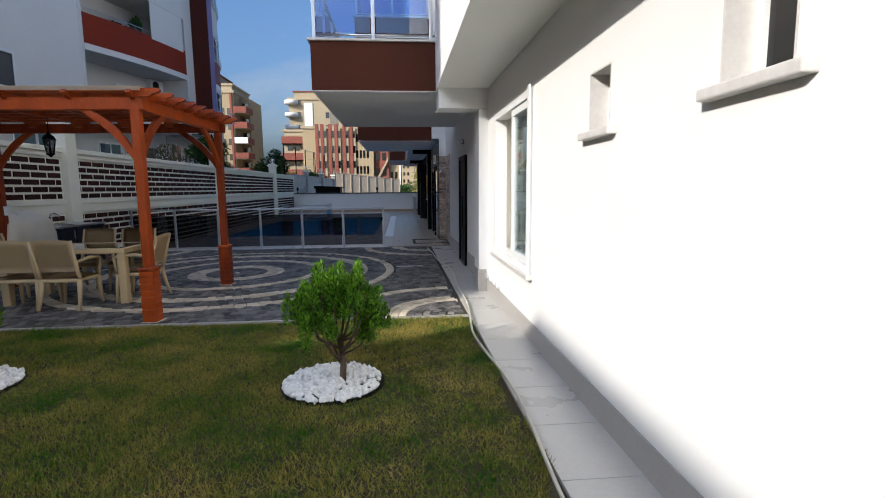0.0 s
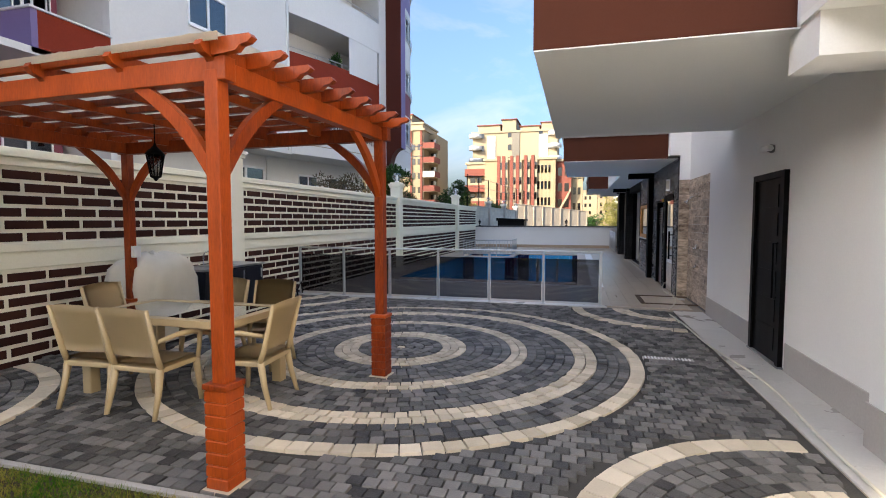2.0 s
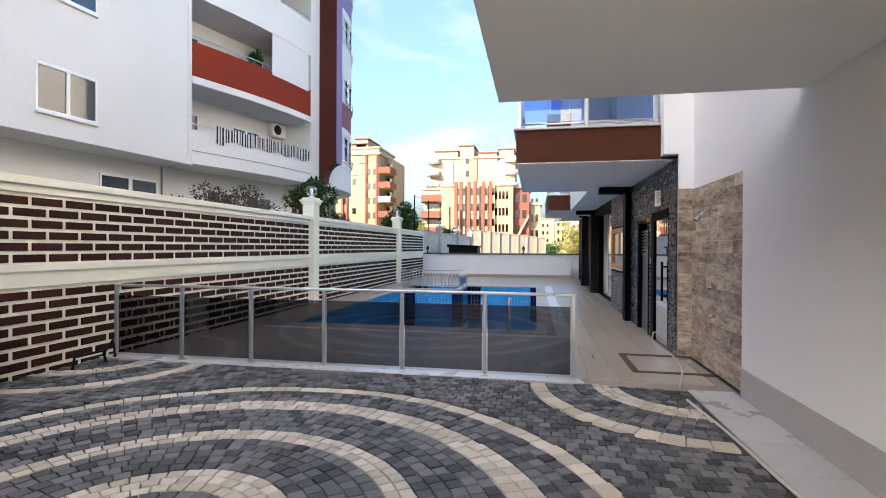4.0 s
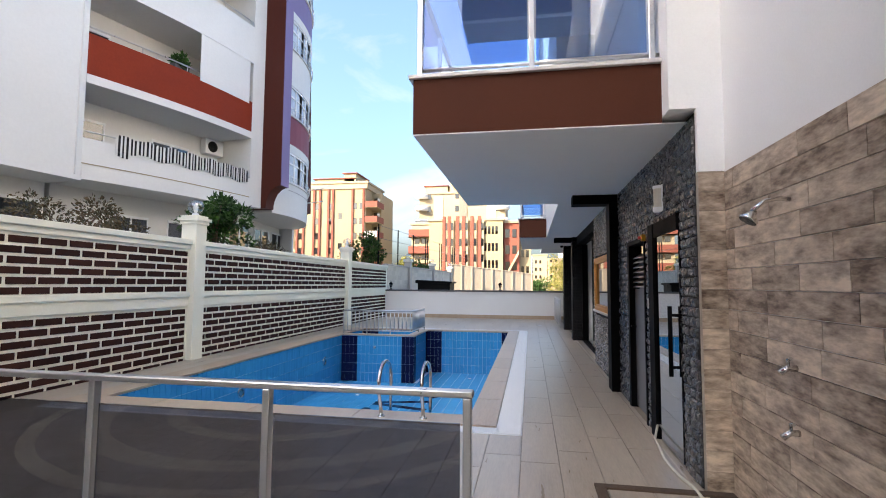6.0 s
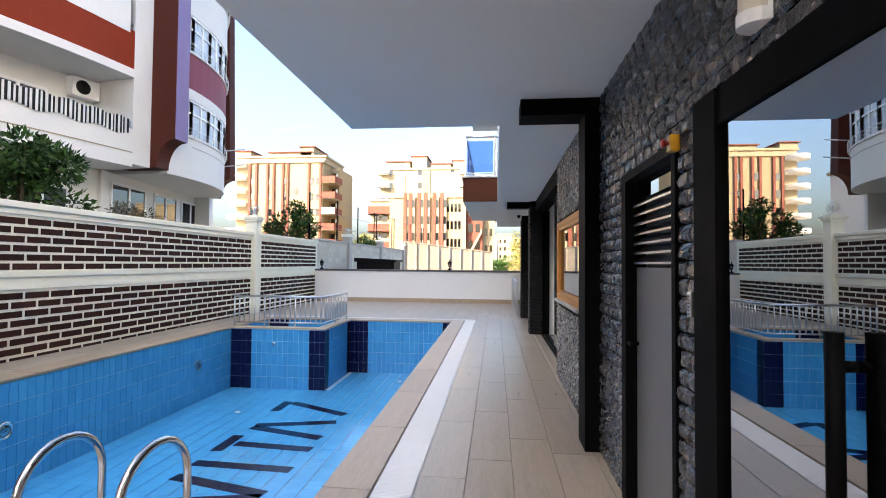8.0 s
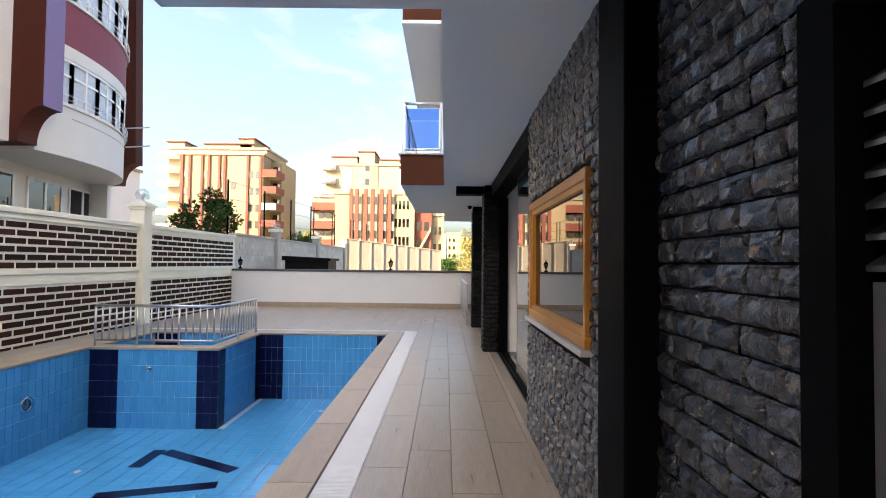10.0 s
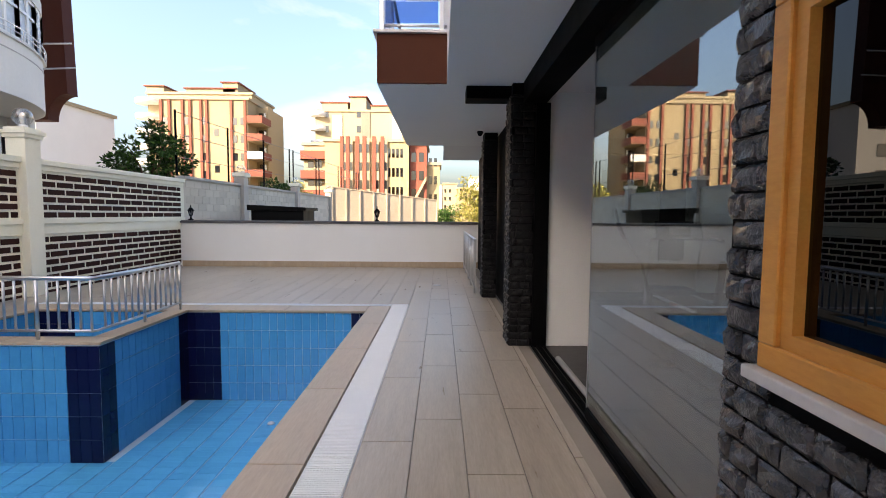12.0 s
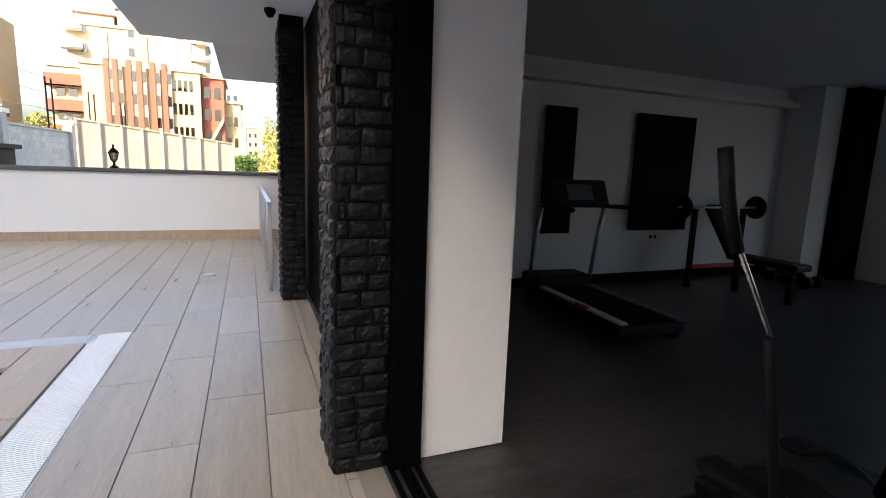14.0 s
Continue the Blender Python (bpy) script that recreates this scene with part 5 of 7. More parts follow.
# curved bay
BAY = [(-14.65 + 4.0 * math.cos(math.radians(a)), 31.0 + 5.6 * math.sin(math.radians(a))) for a in range(-14, 71, 6)]
part("bay_floor", prism(bmn(), BAY + [(-14.6, 36.4), (-14.6, 29.7)], "z", 4.52, 4.70), FARWHITE, ap)
for k, paint in enumerate((FARWHITE, ROSE, FARWHITE, VIOLET)):
    z = 4.70 + 3.1 * k
    part("bay_band", band(BAY, z, z + 1.30, -0.15, 0.0), paint, ap)
    part("bay_band", band(BAY, z + 1.30, z + 1.35, -0.15, 0.06), FARWHITE, ap)
    part("bay_band", band(BAY, z + 2.72, z + 3.1, -0.15, 0.02), FARWHITE, ap)
    # window backing, no real blind, in the same painted reflection colour
    part("blind", band(BAY, z + 1.35, z + 2.72, -0.20, -0.13), SKYPANE, ap)
    if k == 0:
        part("trim", band(BAY[2:], z + 0.98, z + 1.01, 0.0, 0.012), SKIRT, ap)
    bm = tube(bmn(), [(x + 0.10, y, z + 1.62) for x, y in BAY], 0.018, 6)
    tube(bm, [(x + 0.10, y, z + 1.48) for x, y in BAY], 0.012, 6)
    for x, y in BAY:
        tube(bm, ((x + 0.10, y, z + 1.34), (x + 0.10, y, z + 1.62)), 0.012, 5)
    part("rail", bm, PLASTICW, ap)
    for i in range(0, len(BAY) - 1, 2):
        strip = BAY[i:i + 3]
        g = part("window", band(strip, z + 1.35, z + 2.72, -0.12, -0.08), SKYPANE, ap)
        bm = bmn()
        for j, (x, y) in enumerate(strip):
            wide = 0.055 if j != 1 else 0.035
            bx(bm, x - 0.10, x - 0.02, y - wide, y + wide, z + 1.35, z + 2.72)
        part("window_frame", bm, PLASTICW, g)
        part("window_frame", band(strip, z + 1.35, z + 1.43, -0.09, -0.01), PLASTICW, g)
        part("window_frame", band(strip, z + 2.20, z + 2.27, -0.09, -0.02), PLASTICW, g)
        part("window_frame", band(strip, z + 2.64, z + 2.72, -0.09, -0.01), PLASTICW, g)
# recessed ground floor under the bay
part("wall", seg(bmn(), (-12.55, 28.9), (-13.9, 36.6), -1.75, 4.52, -0.3, 0), FARWHITE, ap)
for f0, f1 in ((0.06, 0.34), (0.42, 0.66), (0.72, 0.95)):
    a, b = along(((-12.55, 28.9), (-13.9, 36.6)), f0, f1, 1)
    house_window(ap, a, b, 2.3, 4.2, 0.02)
for x, y, z in ((-11.55, 34.6, 5.75), (-11.35, 34.2, 6.35)):
    part("bracket", tube(bmn(), ((x, y, z), (x + 0.7, y + 0.4, z + 0.15)), 0.025, 6), STEEL, ap)
# things on the balconies
ac = thing("air_conditioner", (-12.88, 28.32, 6.70), "white outdoor air conditioner on a balcony wall", "air conditioner", turn=-15.8)
part("case", box(0.0, 0.32, -0.42, 0.42, 0.0, 0.60, 0.02), PLASTICW, ac)
part("fan_grille", lathe(bmn(), ((0.22, 0.0), (0.22, 0.02), (0.05, 0.025)), 18), RUBBER, ac).matrix_basis = pose(0.32, -0.1, 0.3, 0, 90, 0)
cl = thing("striped_cloth", (0, 0, 0), "black and white striped cloth hung over a balcony parapet", "cloth")
line = along(CURVE, 0.14, 0.97, 84)
for i in range(84):
    drop = 0.50 + 0.05 * math.sin(i * 0.35) + (0.12 if i < 6 else 0)
    off = 0.03 + 0.02 * math.sin(i * 1.3)
    part("stripe", seg(bmn(), line[i], line[i + 1], 6.0 - drop, 6.0 + 0.03 * math.sin(i * 0.5), off, off + 0.012), RUBBER if i % 2 else FARWHITE, cl)
bd = thing("balcony_blind", (0, 0, 0), "white fabric blind drawn down on a balcony", "blind")
part("sheet", band(along(CURVE, 0.58, 0.97, 8), 8.75, 10.5, -0.02, 0.01), FARWHITE, bd)

rh = thing("rose_house", (0, 0, 0), "rose and violet rendered apartment house with balconies", "house")
# unseen south end stretched this far to end the sun on the house wall
part("wall", box(-24, -15.2, -6.9, 14.5, -1.75, 16.5), ROSE, rh)
for z in (5.62, 8.72, 11.8):
    b = part("balcony", box(-15.2, -13.5, 9.0, 14.68, z, z + 0.18), FARWHITE, rh)
    part("parapet", box(-13.66, -13.5, 12.72, 14.68, z + 0.05, z + 1.1), REDBAND, b)
    part("parapet", box(-15.2, -13.5, 12.56, 12.72, z + 0.05, z + 1.1), VIOLET, b)
    part("coping", box(-15.2, -13.44, 12.5, 14.7, z + 1.1, z + 1.15), FARWHITE, b)
    house_window(rh, (-15.2, 12.9), (-15.2, 14.2), z - 2.6, z - 0.7)
    house_window(rh, (-15.2, 13.3), (-15.2, 14.3), z + 1.5, z + 2.6)
    house_window(rh, (-15.2, 9.0), (-15.2, 11.0), z + 0.7, z + 2.3)
part("roof", box(-24.2, -15.0, -7.1, 14.6, 16.5, 16.8), FARWHITE, rh)
# added block out of view; its shadow keeps sun off the lawn
lh = thing("low_house", (0, 0, 0), "unseen plain block added to shade the lawn", "house")
part("wall", box(-24, -12.5, -60, -7.2, -1.75, 8.45), FARPALE, lh)
part("roof", box(-24.2, -12.3, -60.2, -7.1, 8.45, 8.75), FARWHITE, lh)


def tower(name, label, x0, x1, y0, y1, z1, body, rows, cols, wx=1.0, wh=1.4, first=6.0, step=3.1, skip=()):
    t = thing(name, ((x0 + x1) / 2, y0, -1.75), label, "building", "far apartment blocks")
    hx = (x1 - x0) / 2
    part("wall", box(-hx, hx, 0, y1 - y0, 0, z1 + 1.75), body, t)
    part("roof", box(-hx - 0.3, hx + 0.3, -0.3, y1 - y0 + 0.3, z1 + 1.75, z1 + 2.2), FARPALE, t)
    glass = box(-wx / 2, wx / 2, -0.06, 0.02, 0, wh)
    me = None
    for r in range(rows):
        for c in cols:
            if (r, c) in skip:
                continue
            if me is None:
                ob = part("window", glass, WINDOWDARK, t)
                me = ob.data
            else:
                ob = new("window", me)
                ob.parent = t
            ob.matrix_basis = pose(c - (x0 + x1) / 2, 0, first + 1.75 + r * step)
    return t


FYB = 107.0
t1 = tower("apartment_block", "cream apartment block with dark red vertical stripes", -48.5, -33.4, FYB, 120, 21.2, FARCREAM, 4, (-47.8, -44.1, -41.1, -35.7, -34.4), 0.75, 1.3, 7.6)
for x in (-45.5, -44.1, -41.8, -40.5, -38.6, -37.6, -33.3, -30.9):
    part("stripe", box(x + 37.95 - 0.22, x + 37.95 + 0.22, -0.25, 0.05, 0, 22.9), FARRED, t1)
for z in (8.6, 14.9):
    part("window", box(1.6, 2.4, -0.06, 0.02, z + 1.75, z + 3.0), WINDOWDARK, t1)
for k in range(6):
    z = 3.4 + k * 3.1
    b = part("balcony", box(7.55, 10.1, -0.6, 4, z, z + 0.3), FARPALE, t1)
    part("parapet", box(7.55, 10.2, -0.7, -0.5, z + 0.1, z + 1.3), FARWHITE if k in (1, 3) and k == 3 else FARRED, b)
    part("parapet", box(10.0, 10.2, -0.5, 4, z + 0.1, z + 1.3), FARRED, b)
    part("window", box(8.0, 9.3, 3.9, 4.0, z + 1.2, z + 2.6), WINDOWDARK, b)
part("wall", box(7.55, 9.6, 4, 13, 0, 22.5), FARCREAM, t1)
t2 = tower("apartment_block", "tall pale apartment block with rounded white balconies", -59, -38, 121, 134, 25.4, FARPALE, 7, (-55, -50, -46, -42, -40), 1.2, 1.5, 3.5)
for k in range(8):
    z = 4.0 + k * 3.0
    b = part("balcony", lathe(bmn(), ((2.2, 0), (2.2, 1.0), (2.05, 1.0)), 18, (-10.3, -0.4, z)), FARWHITE, t2)
    b = part("balcony", lathe(bmn(), ((1.7, 0), (1.7, 1.0), (1.55, 1.0)), 18, (-3.6, -0.3, z)), FARWHITE, t2)
for x0, x1, z in ((-11, -7.5, 1.6), (-3, 7, 1.2), (4.5, 7.5, 2.4)):
    part("penthouse", box(x0, x1, 0.5, 9, 27.2, 27.2 + z), FARPALE, t2)
    part("roof_edge", box(x0 - 0.4, x1 + 0.4, 0.1, 9.4, 27.2 + z, 27.4 + z), FARRED, t2)
t3 = tower("apartment_block", "pale apartment block with stacked balconies", -26.2, -5.6, 125, 138, 23.0, FARPALE, 7, (-23.8, -17.0, -15.6, -9.5, -7.5), 0.9, 1.4, 3.2)
part("wall_strip", box(-0.5, 1.3, -0.15, 0.05, 8, 24.7), EARTH, t3)
for x in (-6.6, 6.0):
    part("wall_strip", box(x, x + 2.0, -0.2, 0.05, 6, 24.0), FARWHITE, t3)
for k in range(8):
    for x in (-9.6, 9.7):
        part("balcony", lathe(bmn(), ((1.6, 0), (1.6, 0.9), (1.45, 0.9)), 16, (x, -0.2, 3 + k * 2.95)), FARWHITE, t3)
for x0, x1, z in ((-9, -3.5, 1.8), (-3, 0.4, 3.0), (1.5, 6, 1.2), (6.5, 10, 1.9)):
    part("penthouse", box(x0, x1, 0.5, 9, 24.9, 24.9 + z), FARPALE, t3)
    part("roof_edge", box(x0 - 0.3, x1 + 0.3, 0.2, 9.3, 24.9 + z, 25.1 + z), FARRED, t3)
t4 = tower("apartment_block", "cream apartment block with red and pink vertical piers", -19.1, -5.0, FYB - 4, 116, 13.6, FARCREAM, 3, (-8.3, -7.6, -6.9, -6.2), 0.42, 1.5, 4.6, 3.2)
for i, x in enumerate((-16.2, -15.2, -13.6, -12.4, -10.8, -9.4)):
    part("pier", box(x + 12.05 - 0.3, x + 12.05 + 0.3, -0.5, 0.05, 0, 16.2), FARRED, t4)
    part("pier", box(x + 12.05 + 0.3, x + 12.05 + 0.85, -0.35, 0.05, 0, 15.9), FARPALE, t4)
    for k in range(4):
        part("window", box(x + 12.4, x + 12.8, -0.42, -0.34, 4.5 + k * 3.0, 5.9 + k * 3.0), WINDOWDARK, t4)
t5 = tower("apartment_block", "red rendered block with diagonal balconies", -4.9, -2.0, FYB - 3, 114, 13.2, FARRED, 3, (-4.2, -2.9), 0.8, 1.6, 4.2)
part("stair", prism(bmn(), ((-1.3, 4.0), (1.4, 9.0), (1.4, 9.8), (-1.3, 4.8)), "y", -0.5, -0.05), FARPALE, t5)
t6 = tower("apartment_block", "cream block at the end of a row", -2.0, 0.2, FYB - 2, 114, 10.0, FARCREAM, 3, (-1.4, -0.5), 0.5, 1.4, 3.6)
t7 = tower("apartment_block", "red-brown balcony wing of a cream block", -23.2, -19.2, FYB - 2, 116, 13.2, FARPALE, 3, (-22, -20.6), 1.0, 1.6, 3.2)
for k in range(4):
    part("parapet", box(-2.2, 2.0, -1.4, -1.2, 2.4 + k * 3.3, 4.0 + k * 3.3), FARRED, t7)
    part("slab", box(-2.2, 2.0, -1.4, 0, 2.4 + k * 3.3, 2.6 + k * 3.3), FARPALE, t7)
for x0, x1, y, z, m in ((1.2, 6.0, 190, 12.0, FARPALE), (6.2, 11.0, 180, 10.0, FARCREAM), (11.2, 22.0, 200, 15.0, FARWHITE), (-5, 0.8, 215, 13.0, FARWHITE), (24, 40, 190, 20, FARPALE)):
    tower("apartment_block", "far pale apartment block near the horizon", x0, x1, y, y + 12, z, m, 4, [x0 + 0.8 + k * 1.6 for k in range(int((x1 - x0) / 1.6))], 0.7, 1.2, 1.0, 2.7)
t8 = tower("apartment_block", "white terraced house with roof tanks", -66, -47, 78, 92, 15.0, FARWHITE, 4, (-62, -58, -54, -50), 1.2, 1.5, 2.5)
for x in (-3.0, 4.0):
    tk = part("roof_tank", tube(bmn(), ((x - 1, 2, 19.5), (x + 1, 2, 19.5)), 0.6, 12), STEEL, t8)
    part("stand", box(x - 1, x + 1, 1.5, 2.5, 17.1, 18.9), GREYMETAL, tk)

# the boundary past the terrace
bw = structure("wall_far", seg(bmn(), (-6.75, 33.25), (-6.2, 49.0), -1.75, 2.42, -0.18, 0), BLOCKWALL, "grey concrete block wall continuing the boundary", "wall")
part("coping", seg(bmn(), (-6.75, 33.25), (-6.2, 49.0), 2.42, 2.50, -0.24, 0.06), SKIRT, bw)
for k, y in enumerate((37.0, 42.8, 48.8)):
    p = thing("wall_pillar", (-6.75 + 0.035 * (y - 33.25), y, -1.75), "grey concrete pillar with a cap on the block wall", "pillar", "pillars of the block wall")
    part("shaft", box(-0.2, 0.14, -0.2, 0.2, 0, 4.5, 0.01), SKIRT, p)
    part("cap", box(-0.26, 0.2, -0.26, 0.26, 4.5, 4.64, 0.01), CREAM, p)
    g = thing("globe_lamp", (-6.78 + 0.035 * (y - 33.25), y, 2.89), "clear glass globe lamp on a wall pillar", "lamp", "globe lamps")
    bm = bmn()
    bmesh.ops.create_uvsphere(bm, u_segments=18, v_segments=12, radius=0.15, matrix=Matrix.Translation((0, 0, 0.15)))
    for f in bm.faces:
        f.smooth = True
    part("globe", bm, GLOBE, g, "clear glass globe")
FA, FB, FZA, FZB = (-6.38, 50.4), (0.15, 53.2), 3.12, 2.42


def sloped(a, b, lift0, lift1, n0, n1, foot=-1.75):
    """A wall along the panel fence's line between fractions a and b, its top lift above the falling top line."""
    dx, dy = FB[0] - FA[0], FB[1] - FA[1]
    l = math.hypot(dx, dy)
    nx, ny = dy / l, -dx / l
    bm, cols = bmn(), []
    for f in (a, b):
        x, y, top = FA[0] + dx * f, FA[1] + dy * f, FZA + (FZB - FZA) * f
        low = foot if lift0 is None else top + lift0
        cols.append([bm.verts.new((x + nx * n, y + ny * n, z)) for n, z in ((n0, low), (n1, low), (n1, top + lift1), (n0, top + lift1))])
    bm.faces.new(cols[0][::-1])
    bm.faces.new(cols[1])
    for k in range(4):
        bm.faces.new((cols[0][k], cols[0][(k + 1) % 4], cols[1][(k + 1) % 4], cols[1][k]))
    bmesh.ops.recalc_face_normals(bm, faces=bm.faces[:])
    return bm


sf = structure("wall_sheet", sloped(0, 1, None, 0.0, -0.1, 0), PANELFENCE, "cream panel fence past the block wall", "wall")
for i in range(9):
    part("post", sloped(i / 8 - 0.005, i / 8 + 0.005, None, 0.05, 0.002, 0.06), PANELFENCE, sf)
part("rail", sloped(-0.005, 1.005, 0.002, 0.07, -0.14, 0.05), PANELFENCE, sf)
sb = thing("utility_box", (-4.9, 36.2, -1.75), "dark grey sheet-metal utility box behind the terrace wall", "box")
part("body", box(-0.85, 0.85, -0.7, 0.7, 0, 3.32, 0.01), DOORBLACK, sb)
part("lid", prism(bmn(), ((-0.95, 3.32), (0.95, 3.32), (0.95, 3.42), (-0.95, 3.50)), "y", -0.8, 0.8), DOORBLACK, sb)
wf = thing("wire_fence", (0, 0, -1.75), "tall wire fence on dark posts behind the block wall", "fence")
px = [(-7.6 + 0.02 * (y - 34), y) for y in (34.5, 38.0, 41.5, 45.0, 45.6, 50.0, 50.7, 56.0, 57.0, 63.0, 64.0)]
for x, y in px:
    part("post", tube(bmn(), ((x, y, 0), (x, y, 6.3 + 0.02 * (y - 34))), 0.036, 8), BLACK, wf)
for z in (4.9, 5.6, 6.25):
    part("wire", tube(bmn(), [(x, y, z + 0.02 * (y - 34)) for x, y in px], 0.012, 5), GREYMETAL, wf)


# ---- plants ----
def leaves(name, spots, count, length, width, material, parent, rise=0.4, seed=1, kind=True):
    """Many small leaves round the given (x, y, z, rx, ry, rz) clumps, denser towards their skins."""
    rng = np.random.default_rng(seed)
    spots = np.array(spots, float)
    w = spots[:, 3] * spots[:, 4] * spots[:, 5]
    which = rng.choice(len(spots), count, p=w / w.sum())
    d = rng.normal(size=(count, 3))
    d /= np.linalg.norm(d, axis=1)[:, None]
    rad = rng.uniform(0.35, 1.05, count) ** 0.6
    c = spots[which, :3] + d * spots[which, 3:] * rad[:, None]
    ax = d + rng.normal(scale=0.6, size=(count, 3))
    ax[:, 2] += rise
    ax /= np.linalg.norm(ax, axis=1)[:, None]
    sd = np.cross(ax, rng.normal(size=(count, 3)))
    sd /= np.linalg.norm(sd, axis=1)[:, None] + 1e-9
    l = length * rng.uniform(0.6, 1.25, count)[:, None]
    wd = width * rng.uniform(0.7, 1.2, count)[:, None]
    nrm = np.cross(ax, sd)
    v = np.stack([c, c + ax * l * 0.5 + sd * wd * 0.5 + nrm * l * 0.06, c + ax * l, c + ax * l * 0.5 - sd * wd * 0.5 + nrm * l * 0.06], 1).reshape(-1, 3)
    me = bpy.data.meshes.new(name)
    me.vertices.add(len(v))
    me.vertices.foreach_set("co", v.ravel())
    me.loops.add(count * 4)
    me.loops.foreach_set("vertex_index", np.arange(count * 4))
    me.polygons.add(count)
    me.polygons.foreach_set("loop_start", np.arange(0, count * 4, 4))
    me.update(calc_edges=True)
    me.materials.append(material)
    ob = new(name, me)
    ob.parent = parent
    return ob


THUJA = surface("thuja_leaf", (0.008, 0.045, 0.004), (0.19, 0.40, 0.018), 0.55, 3, 40, 0.0, piece=0.65, spec=0.2)
translucent(THUJA, 0.12)
DARKLEAF = surface("dark_leaf", (0.008, 0.032, 0.006), (0.042, 0.11, 0.018), 0.55, 2, 30, 0.0, piece=0.6, spec=0.2)
YELLOWLEAF = surface("autumn_leaf", (0.10, 0.12, 0.02), (0.30, 0.26, 0.06), 0.6, 2, 30, 0.0, piece=0.6)
BROWNLEAF = surface("brown_green_leaf", (0.035, 0.040, 0.015), (0.12, 0.075, 0.03), 0.6, 2, 30, 0.0, piece=0.6)
GRASS = surface("grass_blade", (0.028, 0.125, 0.005), (0.38, 0.30, 0.075), 0.75, 1.5, 38, 0.0, spread=0.36, spec=0.15)
translucent(GRASS, 0.25)


def shrub(at, scale, seed):
    rng = random.Random(seed)
    s = thing("thuja_shrub", at, "small clipped thuja tree with bright green sprays on a bare stem", "shrub", "thuja shrubs")
    tips = []
    bm = bmn()
    tube(bm, ((0, 0, -0.02), (0.012, 0, 0.15), (0.0, 0.01, 0.36)), [0.026, 0.022, 0.018], 8)
    lobes = []
    for k in range(17):
        a, e = k * 2.4 + rng.uniform(-0.4, 0.4), (k + 0.5) / 17
        r = 0.25 * math.sqrt(max(0.02, 1 - ((e - 0.38) / 0.66) ** 2)) * rng.uniform(0.75, 1.1)
        c = (r * math.cos(a), r * math.sin(a), 0.46 + 0.40 * e)
        lobes.append(c)
        p0 = (0, 0, 0.14 + 0.25 * rng.random())
        tube(bm, (p0, (c[0] * 0.7, c[1] * 0.7, (p0[2] + c[2]) / 2 - 0.03), c), [0.011, 0.008, 0.004], 6)
    for k in range(120):
        c = lobes[rng.randrange(len(lobes))]
        p2 = (c[0] * rng.uniform(0.8, 1.3) + rng.gauss(0, 0.05), c[1] * rng.uniform(0.8, 1.3) + rng.gauss(0, 0.05), c[2] + rng.gauss(0.02, 0.05))
        tube(bm, (c, p2), [0.003, 0.0015], 3)
        q = rng.uniform(0.020, 0.034)
        tips.append((p2[0], p2[1], p2[2], q, q, q * rng.uniform(2.6, 4.6)))
    tips += [(0, 0, 0.66, 0.08, 0.08, 0.12)]
    part("trunk", bm, BARK, s)
    leaves("crown", tips, 30000, 0.036, 0.008, THUJA, s, 1.7, seed)
    s.scale = (scale * 1.14, scale * 1.14, scale * 0.96)
    return s


def tree(at, height, spots, count, leaf, wide, material, label, seed, category="tree"):
    rng = random.Random(seed)
    t = thing("tree" if category == "tree" else "bush", at, label, category)
    bm = bmn()
    top = max(s[2] for s in spots)
    tube(bm, ((0, 0, 0), (0.05, 0.03, height * 0.5), (0.0, 0.0, height)), [0.11, 0.085, 0.06], 8)
    for s in spots:
        tube(bm, ((0, 0, height * 0.8), (s[0] * 0.5, s[1] * 0.5, (height + s[2]) / 2), (s[0], s[1], s[2])), [0.05, 0.03, 0.012], 6)
    part("trunk", bm, BARK, t)
    leaves("crown", spots, count, leaf, wide, material, t, 0.0, seed)
    return t


def clumps(rx, ry, z0, z1, n, r, seed):
    rng = random.Random(seed)
    return [(rng.uniform(-rx, rx), rng.uniform(-ry, ry), rng.uniform(z0, z1), r * rng.uniform(0.6, 1.2), r * rng.uniform(0.6, 1.2), r * rng.uniform(0.5, 1.0)) for k in range(n)]


BUSHES = ((-0.42, 3.86), (-3.32, 4.08))
shrub((BUSHES[0][0] + 0.07, BUSHES[0][1], 0), 0.96, 3)
shrub((BUSHES[1][0] - 0.12, BUSHES[1][1] + 0.03, 0), 0.95, 8)
tree((-8.0, 21.9, -1.75), 4.2, clumps(0.5, 0.7, 4.2, 5.3, 12, 0.34, 2), 2600, 0.17, 0.06, DARKLEAF, "dark green broad-leaved tree behind the boundary wall", 4)
tree((-8.2, 17.9, -1.75), 3.6, clumps(0.5, 1.3, 4.0, 4.7, 12, 0.36, 5), 2600, 0.09, 0.04, BROWNLEAF, "brownish shrub behind the boundary wall", 5, "bush")
tree((-8.3, 24.9, -1.75), 3.6, clumps(0.4, 0.9, 3.9, 4.4, 8, 0.32, 6), 1500, 0.10, 0.03, BROWNLEAF, "thin grey-green shrub behind the boundary wall", 6, "bush")
tree((-8.4, 34.6, -1.75), 4.0, clumps(0.8, 0.9, 4.2, 5.6, 16, 0.40, 7), 3600, 0.16, 0.07, DARKLEAF, "dark green tree behind the end of the boundary wall", 7)
tree((-7.2, 43.0, -1.75), 3.5, clumps(0.4, 1.6, 4.1, 4.6, 8, 0.4, 18), 1200, 0.16, 0.07, DARKLEAF, "low hedge behind the block wall", 18, "bush")
